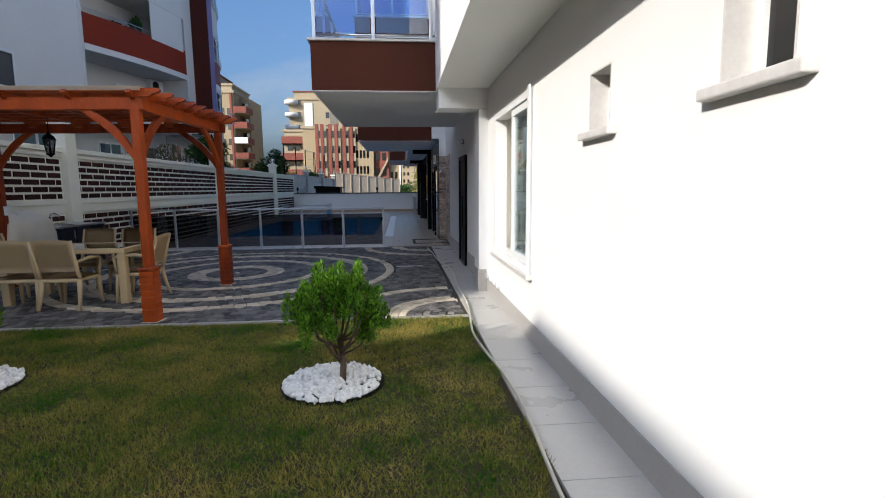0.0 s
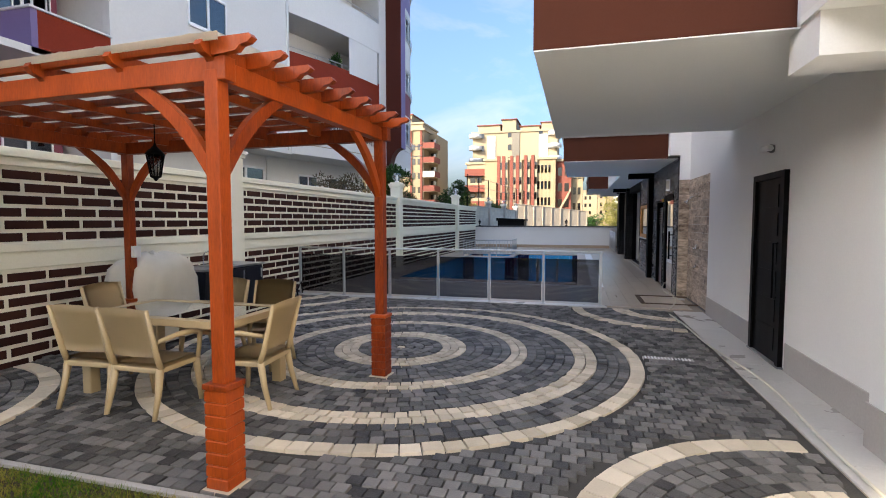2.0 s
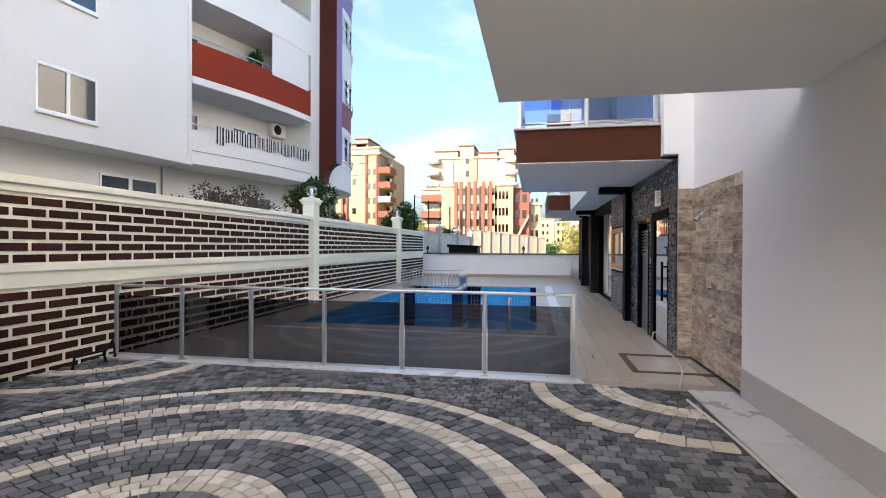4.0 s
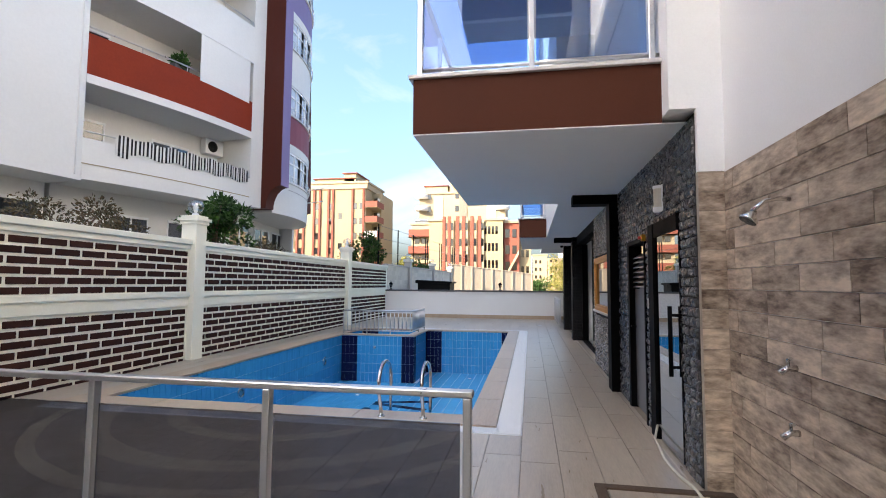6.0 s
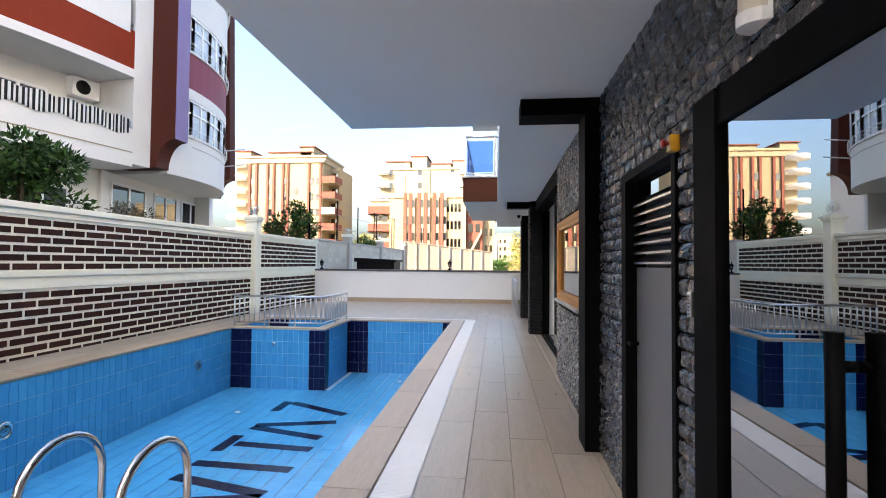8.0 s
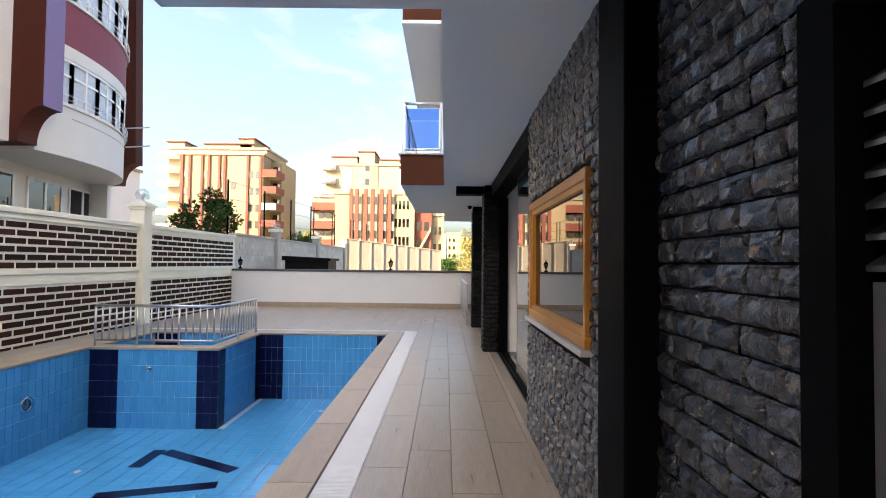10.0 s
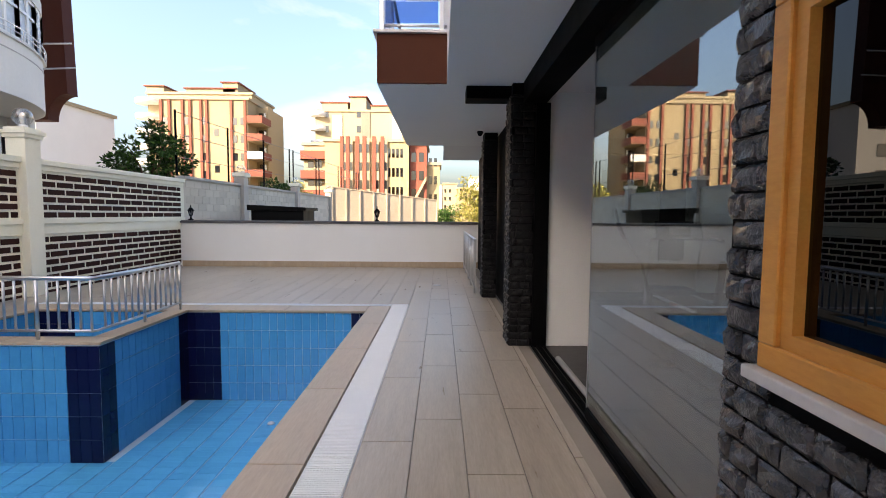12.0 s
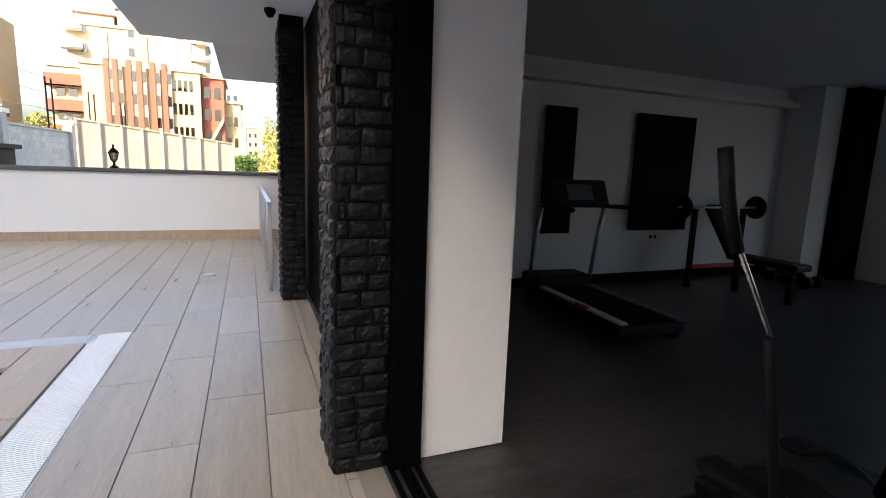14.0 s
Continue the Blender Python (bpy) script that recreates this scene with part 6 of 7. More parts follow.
tree((3.4, 56.0, -1.75), 3.0, clumps(1.3, 1.5, 2.6, 5.8, 26, 0.75, 9), 5200, 0.24, 0.10, YELLOWLEAF, "yellow-green tree past the terrace", 9)
tree((0.6, 66.0, -1.75), 1.6, clumps(1.3, 1.2, 1.8, 4.0, 14, 0.7, 10), 2600, 0.24, 0.10, DARKLEAF, "green bush at the end of the panel fence", 10, "bush")
tree((-21.5, 96.0, -1.75), 5.0, clumps(1.5, 1.5, 4.0, 9.0, 14, 1.0, 12), 2200, 0.4, 0.2, YELLOWLEAF, "yellowing tree before the far blocks", 12)
pot = thing("balcony_plant", (-12.05, 25.4, 8.95), "green pot plant on the balcony parapet", "plant")
part("pot", box(-0.12, 0.12, -0.35, 0.35, -0.08, 0.12, 0.02), GREYROOF, pot)
leaves("foliage", [(0, 0, 0.25, 0.18, 0.35, 0.2), (0, 0.1, 0.45, 0.1, 0.15, 0.2)], 500, 0.16, 0.06, DARKLEAF, pot, 0.6, 13)

# lawn: one carpet of blades, none in the pebble rings
rng = np.random.default_rng(5)
N = 250000
gx, gy = rng.uniform(-6.7, 0.95, N), 0.6 + (5.74 - 0.6) * rng.uniform(0, 1, N) ** 1.15
keep = np.ones(N, bool)
for bxx, byy in BUSHES:
    keep &= ((gx - bxx) / 0.40) ** 2 + ((gy - byy) / 0.40) ** 2 > 1.0
keep &= gx < 0.90 + 0.05 * np.sin(gy * 5) + 0.03 * np.sin(gy * 13)
gx, gy = gx[keep], gy[keep]
N = len(gx)
ang, hgt = rng.uniform(0, 6.283, N), rng.uniform(0.015, 0.05, N) * (0.75 + 0.35 * np.sin(gx * 1.7 + 1) * np.sin(gy * 1.3) + 0.45 * np.sin(gx * 17 + 3 * np.sin(gy * 5)) * np.sin(gy * 14 + 2 * np.sin(gx * 6)))
lean = rng.normal(scale=0.022, size=(N, 2))
wd = rng.uniform(0.0022, 0.0048, N)
base = np.stack([gx, gy, np.full(N, -0.02)], 1)
side = np.stack([np.cos(ang) * wd, np.sin(ang) * wd, np.zeros(N)], 1)
tip = base + np.stack([lean[:, 0], lean[:, 1], hgt + 0.012], 1)
v = np.stack([base - side, base + side, tip], 1).reshape(-1, 3)
me = bpy.data.meshes.new("grass")
me.vertices.add(len(v))
me.vertices.foreach_set("co", v.ravel())
me.loops.add(N * 3)
me.loops.foreach_set("vertex_index", np.arange(N * 3))
me.polygons.add(N)
me.polygons.foreach_set("loop_start", np.arange(0, N * 3, 3))
me.update(calc_edges=True)
me.materials.append(GRASS)
tagged(new("grass", me), "thin patchy lawn, green with straw-coloured patches", "grass", kind="stuff")

# pebble rings round the shrubs
for n, (cx, cy) in enumerate(BUSHES):
    rnd = random.Random(20 + n)
    edge = thing("planting_ring", (cx, cy, 0), "dark plastic edging round a ring of pebbles", "edging", "planting rings")
    ringbm = bmn()
    pts = [(0.40 * math.cos(a), 0.39 * math.sin(a)) for a in [2 * math.pi * k / 40 for k in range(40)]]
    for k in range(40):
        (a, b), (c, d) = pts[k], pts[(k + 1) % 40]
        vs = [ringbm.verts.new(p) for p in ((a, b, -0.02), (c, d, -0.02), (c, d, 0.006), (a, b, 0.006))]
        ringbm.faces.new(vs)
    bmesh.ops.remove_doubles(ringbm, verts=ringbm.verts[:], dist=0.0005)
    bmesh.ops.solidify(ringbm, geom=ringbm.faces[:], thickness=0.012)
    part("edge", ringbm, RUBBER, edge)
    vv, ff = [], []
    ico = bmn()
    bmesh.ops.create_icosphere(ico, subdivisions=1, radius=1.0)
    iv, jf = [p.co.copy() for p in ico.verts], [[p.index for p in f.verts] for f in ico.faces]
    ico.free()
    for k in range(760):
        r, a = 0.375 * math.sqrt(rnd.random()), rnd.uniform(0, 6.283)
        s = rnd.uniform(0.014, 0.028)
        m = pose(cx + r * math.cos(a), cy + r * math.sin(a), 0.006 + rnd.uniform(0.0, 0.03) * (1.3 - r / 0.4), rnd.uniform(0, 90), rnd.uniform(0, 90), rnd.uniform(0, 360)) @ Matrix.Diagonal((s * rnd.uniform(0.9, 1.5), s, s * rnd.uniform(0.6, 0.9), 1))
        o = len(vv)
        jit = [1 + rnd.uniform(-0.16, 0.16) for q in iv]
        vv += [tuple(m @ (q * j)) for q, j in zip(iv, jit)]
        ff += [tuple(o + q for q in f) for f in jf]
    me = bpy.data.meshes.new("pebbles")
    me.from_pydata(vv, [], ff)
    me.materials.append(PEBBLE)
    tagged(new("pebbles", me), "bed of white pebbles round a shrub", "pebbles", kind="stuff")


# ---- gym equipment ----
tm = thing("treadmill", (4.15, 26.75, 0), "black treadmill with a silver side strip in the gym", "treadmill", turn=-3)
part("deck", box(-0.36, 0.36, -0.85, 0.75, 0.06, 0.17, 0.02), RUBBER, tm)
part("belt", box(-0.24, 0.24, -0.80, 0.60, 0.172, 0.18), BLACK, tm)
for s in (-1, 1):
    part("side_rail", box(s * 0.30 - 0.04, s * 0.30 + 0.04, -0.84, 0.55, 0.175, 0.20, 0.006), PLASTICW if s < 0 else GREYMETAL, tm)
    part("upright", tube(bmn(), ((s * 0.40, 0.72, 0.02), (s * 0.40, 0.60, 0.7), (s * 0.40, 0.50, 1.12)), 0.026, 10), STEEL, tm)
    part("handrail", tube(bmn(), ((s * 0.40, 0.50, 1.10), (s * 0.41, 0.15, 1.12), (s * 0.41, -0.10, 1.10)), 0.024, 10), RUBBER, tm)
    part("foot", box(s * 0.30 - 0.05, s * 0.30 + 0.05, -0.80, -0.70, 0, 0.06, 0.01), RUBBER, tm)
part("motor_cover", box(-0.37, 0.37, 0.55, 0.95, 0.06, 0.30, 0.04), RUBBER, tm)
part("accent", box(-0.345, -0.30, -0.35, -0.15, 0.16, 0.205, 0.003), REDPLASTIC, tm)
cons = part("console", box(-0.36, 0.36, -0.03, 0.03, -0.16, 0.16, 0.025), RUBBER, tm)
cons.matrix_basis = pose(0, 0.44, 1.24, -25, 0, 0)
part("screen", box(-0.16, 0.16, -0.036, -0.03, -0.09, 0.09), DARKGLASS, cons)
el = thing("exercise_bike", (2.72, 23.65, 0), "black exercise machine with tall foam-gripped levers", "exercise machine")
part("base", box(-0.05, 0.05, -0.55, 0.55, 0.05, 0.13, 0.02), RUBBER, el)
for y in (-0.5, 0.5):
    part("foot", box(-0.28, 0.28, y - 0.035, y + 0.035, 0, 0.06, 0.02), RUBBER, el)
part("housing", prism(bmn(), ((-0.30, 0.12), (0.34, 0.12), (0.30, 0.34), (0.12, 0.44), (-0.14, 0.40), (-0.30, 0.26)), "x", -0.10, 0.10), RUBBER, el)
part("flywheel", lathe(bmn(), ((0.17, -0.02), (0.18, 0), (0.17, 0.02)), 28), RUBBER, el).matrix_basis = pose(0.13, 0.1, 0.27, 0, 90, 0)
part("mast", tube(bmn(), ((0, -0.10, 0.45), (0, -0.22, 1.10)), 0.03, 10), BLACK, el)
for s in (-1, 1):
    lv = part("lever", tube(bmn(), ((s * 0.57, -0.05, 0.95), (s * 0.59, -0.05, 1.04), (s * 0.75, -0.05, 1.28), (s * 0.77, -0.05, 1.33)), 0.007, 10), CHROME, el)
    part("grip", tube(bmn(), ((s * 0.75, -0.05, 1.27), (s * 0.785, -0.05, 1.34), (s * 0.81, -0.05, 1.40), (s * 0.84, -0.05, 1.52)), [0.014, 0.017, 0.018, 0.017], 12), RUBBER, lv)
    part("sleeve", tube(bmn(), ((s * 0.36, -0.05, 0.30), (s * 0.46, -0.05, 0.50), (s * 0.53, -0.05, 0.80), (s * 0.59, -0.05, 1.03)), 0.014, 10), RUBBER, lv)
    part("pivot", tube(bmn(), ((s * 0.12, -0.05, 0.35), (s * 0.40, -0.05, 0.36)), 0.028, 10), RUBBER, el)
    part("pedal", box(s * 0.24 - 0.06, s * 0.24 + 0.06, 0.02, 0.36, 0.33, 0.38, 0.02), RUBBER, el)
wb = thing("weight_bench", (6.75, 26.95, 0), "black weight bench with a barbell rest in the gym", "weight bench")
part("pad", box(-0.14, 0.14, -0.6, 0.3, 0.42, 0.50, 0.02), RUBBER, wb)
bk = part("back_pad", box(-0.14, 0.14, 0, 0.75, 0, 0.08, 0.02), RUBBER, wb)
bk.matrix_basis = pose(0, 0.3, 0.45, 55, 0, 0)
for x in (-0.45, 0.45):
    part("upright", box(x - 0.03, x + 0.03, 0.55, 0.61, 0, 1.05, 0.006), BLACK, wb)
part("barbell", tube(bmn(), ((-0.75, 0.58, 1.07), (0.75, 0.58, 1.07)), 0.014, 8), STEEL, wb)
for x in (-0.68, 0.68):
    part("plate", lathe(bmn(), ((0.15, -0.02), (0.16, 0), (0.15, 0.02)), 22), RUBBER, wb).matrix_basis = pose(x, 0.58, 1.07, 0, 90, 0)
part("leg", box(-0.03, 0.03, -0.5, -0.44, 0, 0.42, 0.006), BLACK, wb)
part("leg", box(-0.03, 0.03, 0.2, 0.26, 0, 0.42, 0.006), BLACK, wb)
part("stretcher", box(-0.45, 0.45, 0.56, 0.60, 0.25, 0.30, 0.006), REDPLASTIC, wb)
db = thing("dumbbell_rack", (8.0, 27.0, 0), "black dumbbells lying on the gym floor by the pier", "dumbbells")
for k in range(3):
    h = part("handle", tube(bmn(), ((-0.1, k * 0.25, 0.09), (0.1, k * 0.25, 0.09)), 0.016, 8), STEEL, db)
    for s in (-1, 1):
        part("weight", tube(bmn(), ((s * 0.08, k * 0.25, 0.09), (s * 0.17, k * 0.25, 0.09)), 0.08, 12), RUBBER, h)
for x, y0, z0, z1, wdt in ((4.42, 27.93, 0.70, 2.25, 0.43), (6.10, 27.93, 0.72, 2.26, 1.0)):
    bo = thing("wall_board", (x, y0, (z0 + z1) / 2), "tall dark panel hung on the gym wall", "panel", "gym wall panels")
    part("panel", box(-wdt / 2, wdt / 2, 0.0, 0.05, z0 - (z0 + z1) / 2, z1 - (z0 + z1) / 2, 0.006), BLACK, bo)
sk = thing("wall_socket", (6.08, 27.99, 0.62), "double wall socket on the gym wall", "socket")
part("plate", box(-0.08, 0.08, 0, 0.012, -0.04, 0.04, 0.004), PLASTICW, sk)
for x in (-0.04, 0.04):
    part("outlet", box(x - 0.025, x + 0.025, -0.003, 0.0, -0.025, 0.025), RUBBER, sk)
cg = thing("ceiling_light", (5.0, 24.6, 2.80), "square white ceiling light, switched off", "lamp")
part("housing", box(-0.3, 0.3, -0.15, 0.15, -0.08, 0, 0.01), PLASTICW, cg)
sp = thing("sprinkler", (3.6, 25.0, 2.80), "small black spot under the gym ceiling", "lamp")
part("housing", lathe(bmn(), ((0.05, 0), (0.05, -0.05), (0.03, -0.07)), 12), BLACK, sp)


# ---- pieces of walls, floors and pool ----
def place(name, items, parent, near, most=300, rest=""):
    """Items are (mesh, matrix): the ones closest to near become parts, the others one joined mesh for each material."""
    near = Vector(near)
    items = sorted(items, key=lambda it: (it[1].translation - near).length)
    left = {}
    for i, (me, m) in enumerate(items):
        if i < most:
            ob = new(name, me)
            ob.parent = parent
            ob.matrix_basis = m
        else:
            vs, fs = left.setdefault(me.materials[0].name, ([], []))
            k = len(vs)
            vs.extend([tuple(m @ p.co) for p in me.vertices])
            fs.extend([tuple(k + q for q in f.vertices) for f in me.polygons])
    for mat, (vs, fs) in left.items():
        me = bpy.data.meshes.new(rest or name + "_field")
        me.from_pydata(vs, [], fs)
        me.materials.append(bpy.data.materials[mat])
        ob = new(rest or name + "_field", me)
        ob.parent = parent
        tagged(ob, kind="stuff")


def at(o, u, v):
    u, v = Vector(u), Vector(v)
    n = u.cross(v)
    return Matrix(((u.x, v.x, n.x, o[0]), (u.y, v.y, n.y, o[1]), (u.z, v.z, n.z, o[2]), (0, 0, 0, 1)))


def wedge(r0, r1, half, d, material):
    """A stone of a ring: between two radii, half an angle to each side."""
    g, q = 0.0025, 0.0045
    verts = []
    for e, z in ((0, 0), (q, d)):
        for r, s in ((r0 + g + e, -1), (r1 - g - e, -1), (r1 - g - e, 1), (r0 + g + e, 1)):
            h = half - (g + e) / r
            verts.append((r * math.cos(s * h), r * math.sin(s * h), z))
    me = bpy.data.meshes.new("cobble")
    me.from_pydata(verts, [], [(4, 5, 6, 7), (0, 1, 5, 4), (1, 2, 6, 5), (2, 3, 7, 6), (3, 0, 4, 7)])
    me.materials.append(material)
    return me


CX, CY = -2.86, 9.26
PXA, PXB, PYA, PYB = -6.74, 0.90, 5.81, 12.85
rnd = random.Random(11)
items = []


def ring(cx, cy, r0, r1, material, size=0.10, inside=True):
    rows = max(1, round((r1 - r0) / size))
    for k in range(rows):
        a, b = r0 + (r1 - r0) * k / rows, r0 + (r1 - r0) * (k + 1) / rows
        n = max(6, round(2 * math.pi * (a + b) / 2 / (size * 1.05)))
        me = wedge(a, b, math.pi / n, 0.03, material)
        off = rnd.uniform(0, 6.28)
        for i in range(n):
            t = off + 2 * math.pi * i / n
            x, y = cx + (a + b) / 2 * math.cos(t), cy + (a + b) / 2 * math.sin(t)
            if PXA + 0.05 < x < PXB - 0.05 and PYA + 0.05 < y < PYB - 0.05:
                items.append((me, Matrix.Translation((cx, cy, -0.022 + rnd.uniform(-0.003, 0.003))) @ pose(0, 0, 0, rnd.uniform(-0.15, 0.15), rnd.uniform(-0.15, 0.15), math.degrees(t))))


items.append((piece_mesh(0.09, 0.09, 0.03, 0.01, PALECOBBLE), at((CX - 0.045, CY - 0.045, -0.022), (1, 0, 0), (0, 1, 0))))
for r0, r1, m in ((0.07, 0.53, COBBLE), (0.53, 0.83, PALECOBBLE), (0.83, 1.38, COBBLE), (1.38, 1.58, PALECOBBLE), (1.58, 2.12, COBBLE), (2.12, 2.37, PALECOBBLE), (2.37, 2.71, COBBLE), (2.71, 2.86, PALECOBBLE)):
    ring(CX, CY, r0, r1, m, 0.15 if m is PALECOBBLE and r1 > 2.5 else 0.105)
CORNERS = ((PXB, PYA), (PXB, PYB), (PXA, PYA), (PXA, PYB))
for cx, cy in CORNERS:
    ring(cx, cy, 0.0 + 0.06, 0.72, COBBLE)
    ring(cx, cy, 0.72, 1.0, PALECOBBLE)
    ring(cx, cy, 1.0, 1.52, COBBLE)
    ring(cx, cy, 1.52, 1.70, PALECOBBLE, 0.18)
sq = piece_mesh(0.101, 0.101, 0.03, 0.0045, COBBLE)
y, row = PYA, 0
while y + 0.1 < PYB:
    x = PXA + (0.05 if row % 2 else 0.0)
    while x + 0.1 < PXB:
        mx, my = x + 0.05, y + 0.05
        if math.hypot(mx - CX, my - CY) > 2.92 and all(math.hypot(mx - a, my - b) > 1.76 for a, b in CORNERS):
            items.append((sq, at((x, y, -0.022 + rnd.uniform(-0.004, 0.004)), (1, 0, 0), (0, 1, 0)) @ pose(0, 0, 0, 0, 0, rnd.uniform(-2, 2))))
        x += 0.105
    y += 0.105
    row += 1
place("cobble", items, paving, (-1.2, 7.4, 0), 300)

# terrace tiles, clear of the pool
EX = (-6.03, -0.09, 15.78, 27.42)
items, TL, TWD = [], 1.25, 0.33
col = 0
x = -0.09 - 21 * TWD
while x < 1.28:
    xa, xb = max(x, -6.74), min(x + TWD, 1.29)
    if xb - xa > 0.02:
        y = 13.09 - (0.55 if col % 2 else 0.0) - 0.2 * (col % 3)
        while y < 32.98:
            ya, yb = max(y, 13.09), min(y + TL, 32.98)
            spans = [(ya, yb)]
            if xa + 0.01 > EX[0] and xb - 0.01 < EX[1]:
                spans = [(ya, min(yb, EX[2])), (max(ya, EX[3]), yb)]
            for p, q in spans:
                if q - p > 0.02:
                    items.append((piece_mesh(xb - xa - 0.004, q - p - 0.004, 0.012, 0.0015, WOODTILE), at((xa + 0.002, p + 0.002, -0.012), (1, 0, 0), (0, 1, 0))))
            y += TL
    x += TWD
    col += 1
place("tile", items, deck, (0.5, 21.0, 0), 300)

# coping slabs and white overflow gratings round the pool
items = []
def run(x0, x1, y0, y1, step, material, d, z, bev=0.004):
    if x1 - x0 > y1 - y0:
        n = max(1, round((x1 - x0) / step))
        s = (x1 - x0) / n
        return [(piece_mesh(s - 0.004, y1 - y0 - 0.003, d, bev, material), at((x0 + s * k + 0.002, y0 + 0.0015, z), (1, 0, 0), (0, 1, 0))) for k in range(n)]
    n = max(1, round((y1 - y0) / step))
    s = (y1 - y0) / n
    return [(piece_mesh(x1 - x0 - 0.003, s - 0.004, d, bev, material), at((x0 + 0.0015, y0 + s * k + 0.002, z), (1, 0, 0), (0, 1, 0))) for k in range(n)]


items += run(PX1 - 0.03, -0.37, 16.02, 27.18, 1.24, COPING, 0.026, -0.012)
items += run(-6.02, PX1 - 0.03, 16.02, PY0 + 0.03, 1.24, COPING, 0.026, -0.012)
items += run(-6.02, PX0 + 0.03, PY0 + 0.03, 27.18, 1.24, COPING, 0.026, -0.012)
items += run(PX0 + 0.03, PX1 - 0.03, PY1 - 0.03, 27.18, 1.24, COPING, 0.026, -0.012)
items += run(PX0 + 0.03, IX + 0.03, IY - 0.03, IY + 0.24, 1.24, COPING, 0.030, -0.012)
items += run(IX - 0.24, IX + 0.03, IY + 0.24, PY1 - 0.03, 1.24, COPING, 0.030, -0.012)
place("coping_slab", items, pool, (-0.5, 20, 0), 300)
items = []
slat_e, slat_n = piece_mesh(0.265, 0.014, 0.012, 0.002, PLASTICW), piece_mesh(0.014, 0.20, 0.012, 0.002, PLASTICW)
for k in range(580):
    items.append((slat_e, at((-0.363, 15.80 + k * 0.02, -0.006), (1, 0, 0), (0, 1, 0))))
for k in range(285):
    items.append((slat_n, at((-6.02 + k * 0.02, 15.80, -0.006), (1, 0, 0), (0, 1, 0))))
    items.append((slat_n, at((-6.02 + k * 0.02, 27.20, -0.006), (1, 0, 0), (0, 1, 0))))
place("grating_slat", items, pool, (-0.3, 22.0, 0), 300)
bm = bmn()
bx(bm, -0.368, -0.092, 15.79, 27.41, -0.011, -0.005)
bx(bm, -6.02, -0.37, 15.79, 16.01, -0.011, -0.005)
bx(bm, -6.02, -0.37, 27.19, 27.41, -0.011, -0.005)
part("gutter", bm, PLASTICW, pool, "white overflow gutter")

# pool linings and tiles
bm = bmn()
bx(bm, PX0, PX0 + 0.004, PY0, IY, PZ, -0.03)
bx(bm, PX1 - 0.004, PX1, PY0, PY1, PZ, -0.03)
bx(bm, PX0 + 0.004, PX1 - 0.004, PY0, PY0 + 0.004, PZ, -0.03)
bx(bm, IX, PX1 - 0.004, PY1 - 0.004, PY1, PZ, -0.03)
part("lining", bm, POOLGROUT, pool)
items, TW2, TH2 = [], 0.124, 0.249


def tiled(o, u, length, navy=()):
    n = round(length / TW2)
    s = length / n
    u = Vector(u)
    rows = 5
    h = (-PZ - 0.03) / rows
    b = piece_mesh(s - 0.005, h - 0.005, 0.007, 0.0015, POOLTILE)
    d = piece_mesh(s - 0.003, h - 0.003, 0.007, 0.001, NAVYTILE)
    for k in range(n):
        c = (k + 0.5) * s
        me = d if any(p < c < q for p, q in navy) else b
        for r in range(rows):
            items.append((me, at(Vector(o) + u * (k * s + 0.0025) + Vector((0, 0, r * h + 0.0025)), u, (0, 0, 1))))


tiled((PX0 + 0.004, PY0 + 0.004, PZ), (0, 1, 0), IY - PY0 - 0.004)
tiled((PX1 - 0.004, PY1 - 0.004, PZ), (0, -1, 0), PY1 - PY0 - 0.008)
tiled((PX1 - 0.004, PY0 + 0.004, PZ), (-1, 0, 0), PX1 - PX0 - 0.008)
tiled((IX, PY1 - 0.004, PZ), (1, 0, 0), PX1 - IX - 0.004, ((0, 0.50), (2.47, 3)))
tiled((PX0 + 0.004, IY, PZ), (1, 0, 0), IX - PX0 - 0.004, ((0, 0.48), (1.86, 3)))
tiled((IX, IY, PZ), (0, 1, 0), PY1 - IY - 0.004, ((0, 0.26), (1.66, 3)))
fl = piece_mesh(TH2 - 0.0015, TW2 - 0.0015, 0.007, 0.001, POOLFLOOR)
nx, ny = int((PX1 - PX0) / TH2), int((PY1 - PY0) / TW2)
for i in range(nx):
    for j in range(ny):
        x, y = PX0 + 0.01 + i * (PX1 - PX0 - 0.02) / nx, PY0 + 0.01 + j * (PY1 - PY0 - 0.02) / ny
        if not (x + TH2 / 2 < IX and y + TW2 / 2 > IY):
            items.append((fl, at((x, y, PZ - 0.006), (1, 0, 0), (0, 1, 0))))
b = piece_mesh(0.30, 0.30, 0.007, 0.0015, POOLTILE)
for i in range(6):
    for j in range(5):
        items.append((b, at((PX0 + 0.05 + i * 0.31, IY + 0.25 + j * 0.31, -0.418), (1, 0, 0), (0, 1, 0))))
for r in range(2):
    z = -0.405 + r * 0.19
    for k in range(15):
        x = PX0 + 0.02 + k * 0.134
        items.append((piece_mesh(0.13, 0.186, 0.007, 0.0015, NAVYTILE if k < 4 else POOLTILE), at((x, PY1 - 0.001, z), (1, 0, 0), (0, 0, 1))))
    for k in range(12):
        items.append((piece_mesh(0.13, 0.186, 0.007, 0.0015, POOLTILE), at((PX0 + 0.001, IY + 0.24 + k * 0.134, z), (0, 1, 0), (0, 0, 1))))
place("pool_tile", items, pool, (-2.0, 22.5, -0.8), 300)


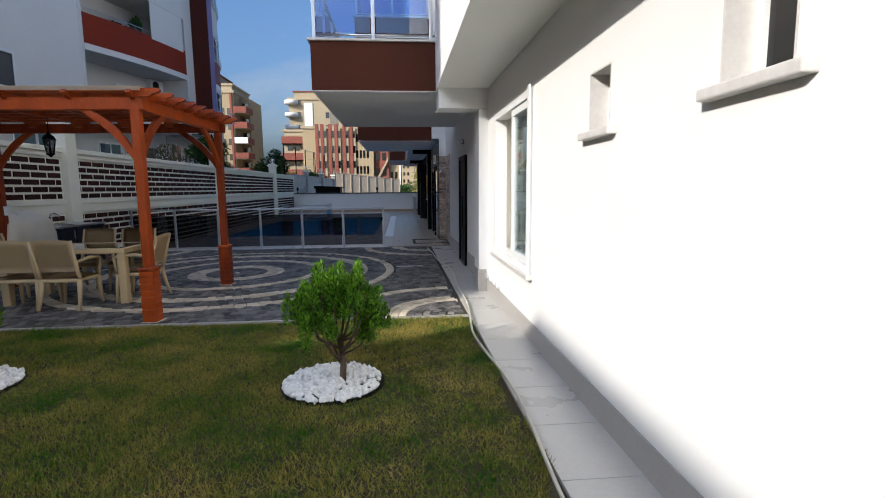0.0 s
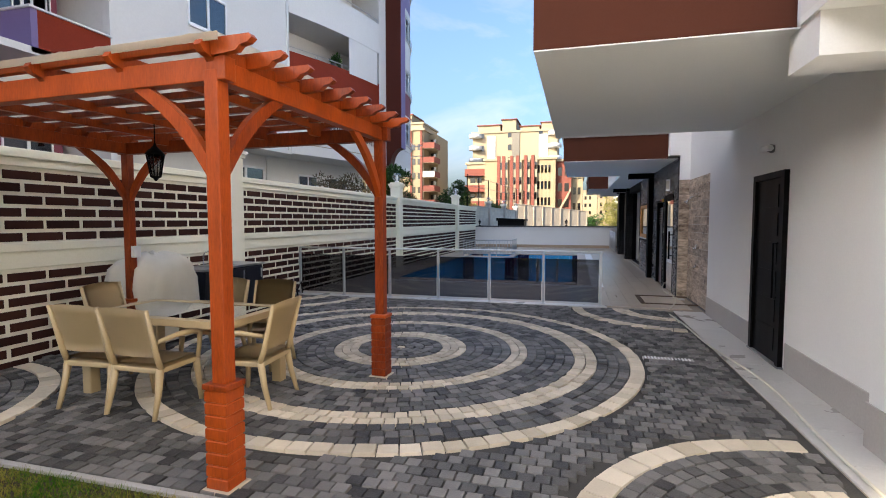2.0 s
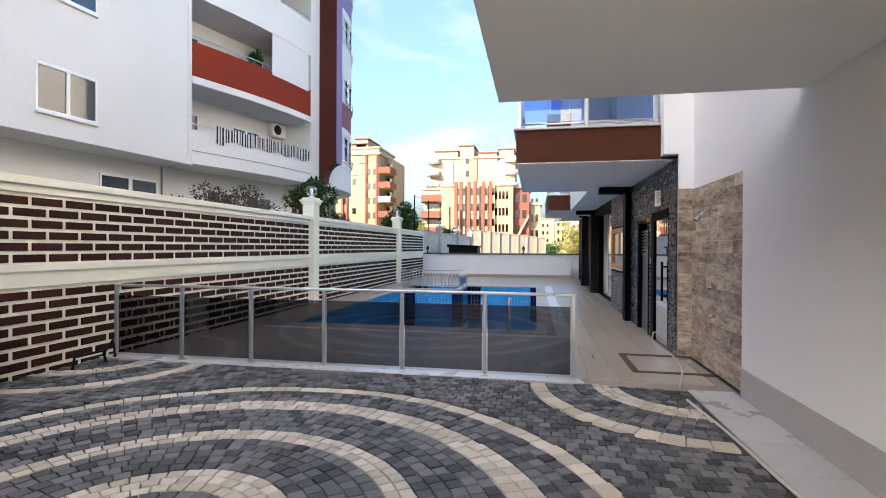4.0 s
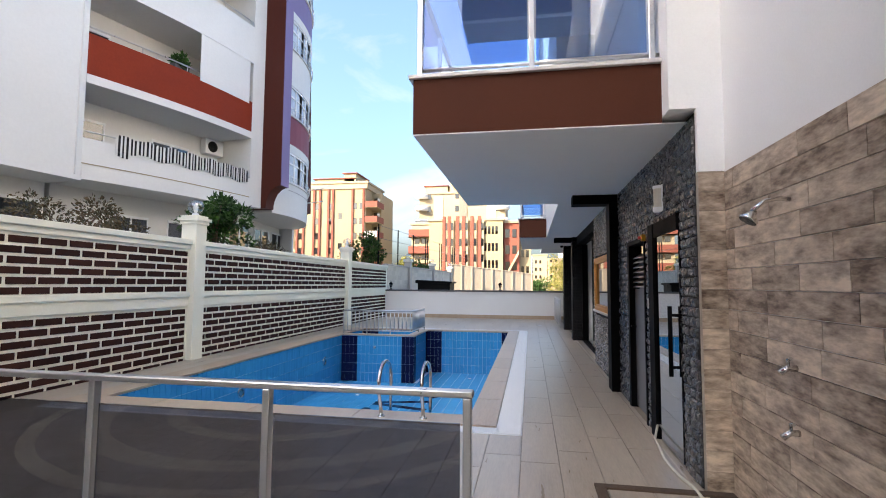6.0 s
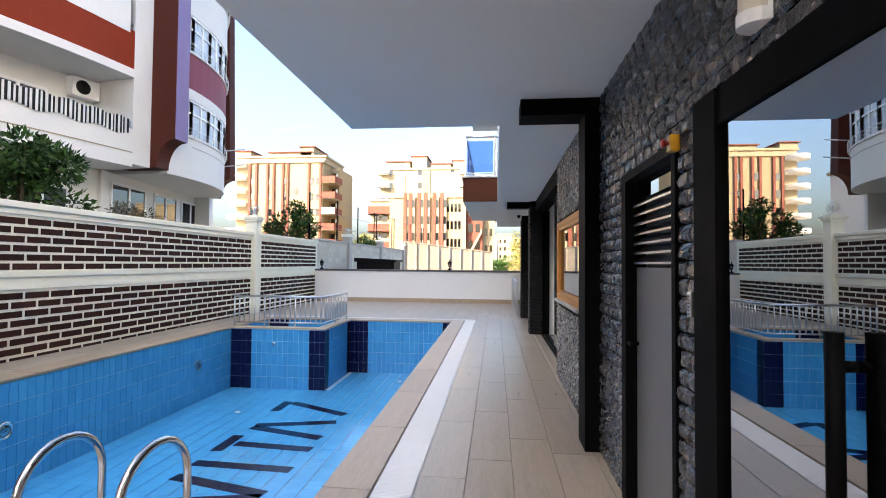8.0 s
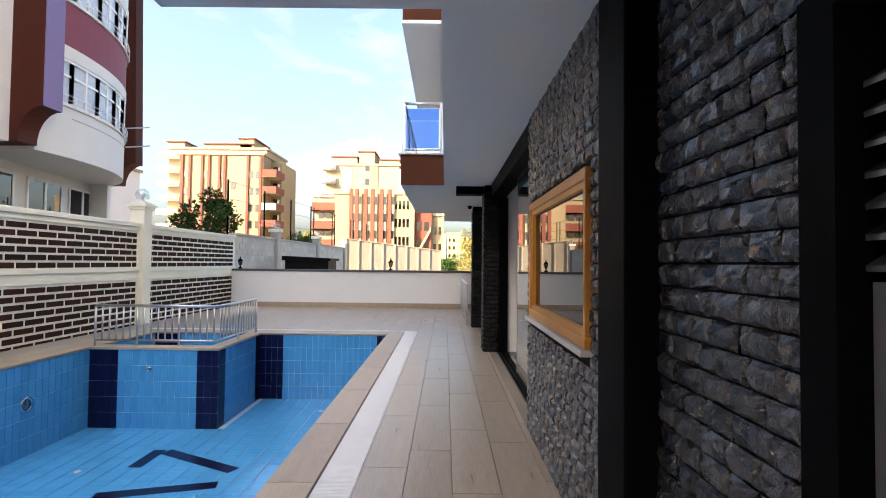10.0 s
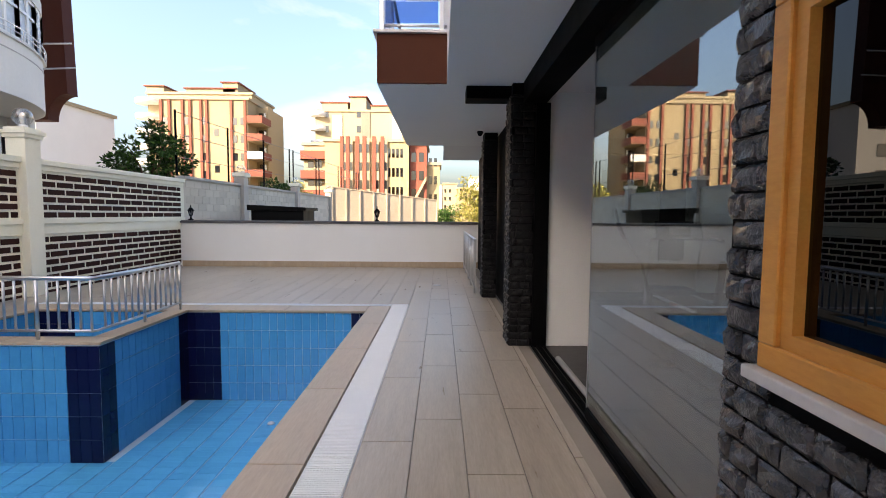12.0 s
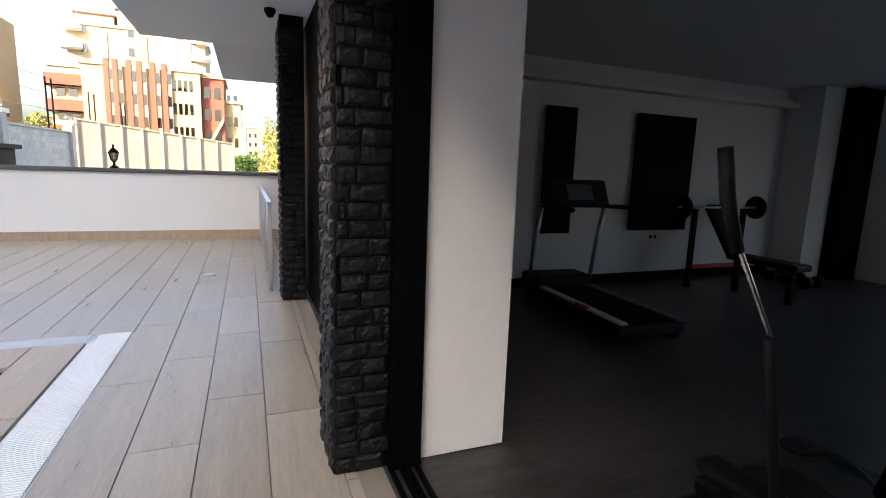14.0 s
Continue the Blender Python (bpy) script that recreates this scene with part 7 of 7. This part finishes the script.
def bar(x0, y0, x1, y1, w):
    d = Vector((x1 - x0, y1 - y0))
    n = Vector((-d.y, d.x)).normalized() * w / 2
    return prism(bmn(), ((x0 + n.x, y0 + n.y), (x1 + n.x, y1 + n.y), (x1 - n.x, y1 - n.y), (x0 - n.x, y0 - n.y)), "z", PZ, PZ + 0.006)


for a in ((-3.82, 23.28, -3.82, 23.92, 0.19), (-3.70, 23.86, -2.40, 23.22, 0.19), (-3.78, 22.42, -2.42, 22.78, 0.19), (-3.78, 22.32, -2.42, 21.96, 0.19),
          (-3.80, 21.22, -3.80, 21.90, 0.19), (-3.66, 21.55, -2.38, 21.46, 0.19), (-3.86, 20.76, -2.38, 20.70, 0.19), (-3.84, 20.30, -2.42, 19.96, 0.19), (-3.84, 19.55, -2.42, 19.88, 0.19)):
    part("floor_bar", bar(*a), NAVYTILE, pool, "navy tile bar")

# brick panels of the west wall
items = []
edges = [-7.0] + [v for p in PILLARS for v in (p - 0.185, p + 0.185)] + [33.1]
for k in range(0, len(edges), 2):
    ya, yb = edges[k] + 0.04, edges[k + 1] - 0.04
    for z0, rows, pitch in ((-0.054, 8, 0.139), (1.365, 6, 0.139)):
        for r in range(rows):
            y = ya - (0.22 if r % 2 else 0.0)
            while y < yb:
                p, q = max(y, ya), min(y + 0.395, yb)
                if q - p > 0.05:
                    items.append((piece_mesh(round(q - p, 2), pitch - 0.043, 0.014, 0.004, BRICK), at((WX, p, z0 + r * pitch), (0, 1, 0), (0, 0, 1))))
                y += 0.44
place("brick", items, west, (WX, 13.0, 1.2), 300)

# split stone on the east wall and columns
items = []
rnd = random.Random(3)


def stone_field(o, u, length, z0, z1, holes=(), proud=0.025, stone=STONE):
    u = Vector(u)
    row, z = 0, z0
    while z < z1 - 0.02:
        h = min(0.079, z1 - z)
        s = -rnd.uniform(0, 0.2)
        while s < length:
            w = rnd.choice((0.125, 0.14, 0.15, 0.165))
            a, b = max(s, 0), min(s + w, length)
            cuts = [(a, b)]
            for p, q, r, t in holes:
                if r - 0.04 < z + h / 2 < t + 0.04:
                    cuts = [c for x, y in cuts for c in ((x, min(y, p)), (max(x, q), y)) if c[1] - c[0] > 0.025]
            for x, y in cuts:
                if y - x > 0.025:
                    items.append((piece_mesh(round(y - x, 2) - 0.004, h - 0.005, proud, 0.003, stone, 1, rnd.randrange(6)), at(Vector(o) + u * (x + 0.002) + Vector((0, 0, z)), u, (0, 0, 1))))
            s += w
        z += 0.081
        row += 1


Y0 = 14.72
hs = [(20.95 - q, 20.95 - p, r, t) for p, q, r, t in ((DOOR1[0], DOOR1[1] + 0.20, 0, 2.18), (DOOR2[0], DOOR2[1], 0, 2.10), (WIN_B[0], WIN_B[1], WIN_B[2] - 0.03, WIN_B[3]), (18.14, 18.47, 0, 3.0))]
stone_field((XC, 20.95, 0.0), (0, -1, 0), 6.23, 0.0, 2.90, hs)
place("stone", items, wall_stone, (XC, 19.2, 1.5), 300)
# columns take the darker copy, with their shade in its colour
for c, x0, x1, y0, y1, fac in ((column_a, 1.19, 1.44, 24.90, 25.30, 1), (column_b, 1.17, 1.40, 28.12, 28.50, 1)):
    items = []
    stone_field((x0, y0, 0), (1, 0, 0), x1 - x0, 0, 2.78, (), 0.017, SHADEDSTONE)
    stone_field((x0, y1, 0), (0, -1, 0), y1 - y0, 0, 2.78, (), 0.024, SHADEDSTONE)
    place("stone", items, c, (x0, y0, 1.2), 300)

# plank tiles of the shower wall and its return
items = []
rnd = random.Random(6)
for r in range(16):
    z = r * 0.152
    y = 12.72 - rnd.uniform(0, 0.6)
    while y < 14.70:
        w = rnd.choice((0.45, 0.6, 0.6, 0.9))
        a, b = max(y, 12.72), min(y + w, 14.70)
        if b - a > 0.03:
            items.append((piece_mesh(round(b - a, 2) - 0.003, 0.149, 0.010, 0.0015, SHOWERTILE), at((XS, b - 0.0015, z), (0, -1, 0), (0, 0, 1))))
        y += w
place("tile", items, wall_shower, (XS, 13.7, 1.3), 300)
ret = structure("wall_tiled_return", box(XC + 0.002, XS - 0.002, 14.668, 14.718, 0, 2.44), GROUT, "narrow return wall faced with plank tiles", "wall")
items = [(piece_mesh(XS - XC - 0.012, 0.149, 0.008, 0.0015, SHOWERTILE), at((XC + 0.004, 14.668, r * 0.152), (1, 0, 0), (0, 0, 1))) for r in range(16)]
place("tile", items, ret, (1.4, 14.7, 1.3), 300)

# side path tiles
items = []
y = -3.0
while y < 12.88:
    items.append((piece_mesh(XB - 0.93 - 0.02, min(0.6, 12.88 - y) - 0.004, 0.012, 0.0015, WHITETILE), at((0.935, y, -0.012), (1, 0, 0), (0, 1, 0))))
    y += 0.6
place("tile", items, side_path, (1.2, 4, 0), 300)

# blocks of the far wall
items = []
for r in range(9):
    z = 0.42 + r * 0.22
    for k in range(36):
        s = 0.1 + k * 0.44 + (0.22 if r % 2 else 0)
        if s + 0.44 < 15.7:
            a = Vector((-6.75, 33.25, z)) + Vector((0.0349, 0.99939, 0)) * s
            items.append((piece_mesh(0.43, 0.21, 0.012, 0.006, BLOCKWALL), at(a, (0.0349, 0.99939, 0), (0, 0, 1))))
place("block", items, bw, (-6.7, 34, 2), 300)
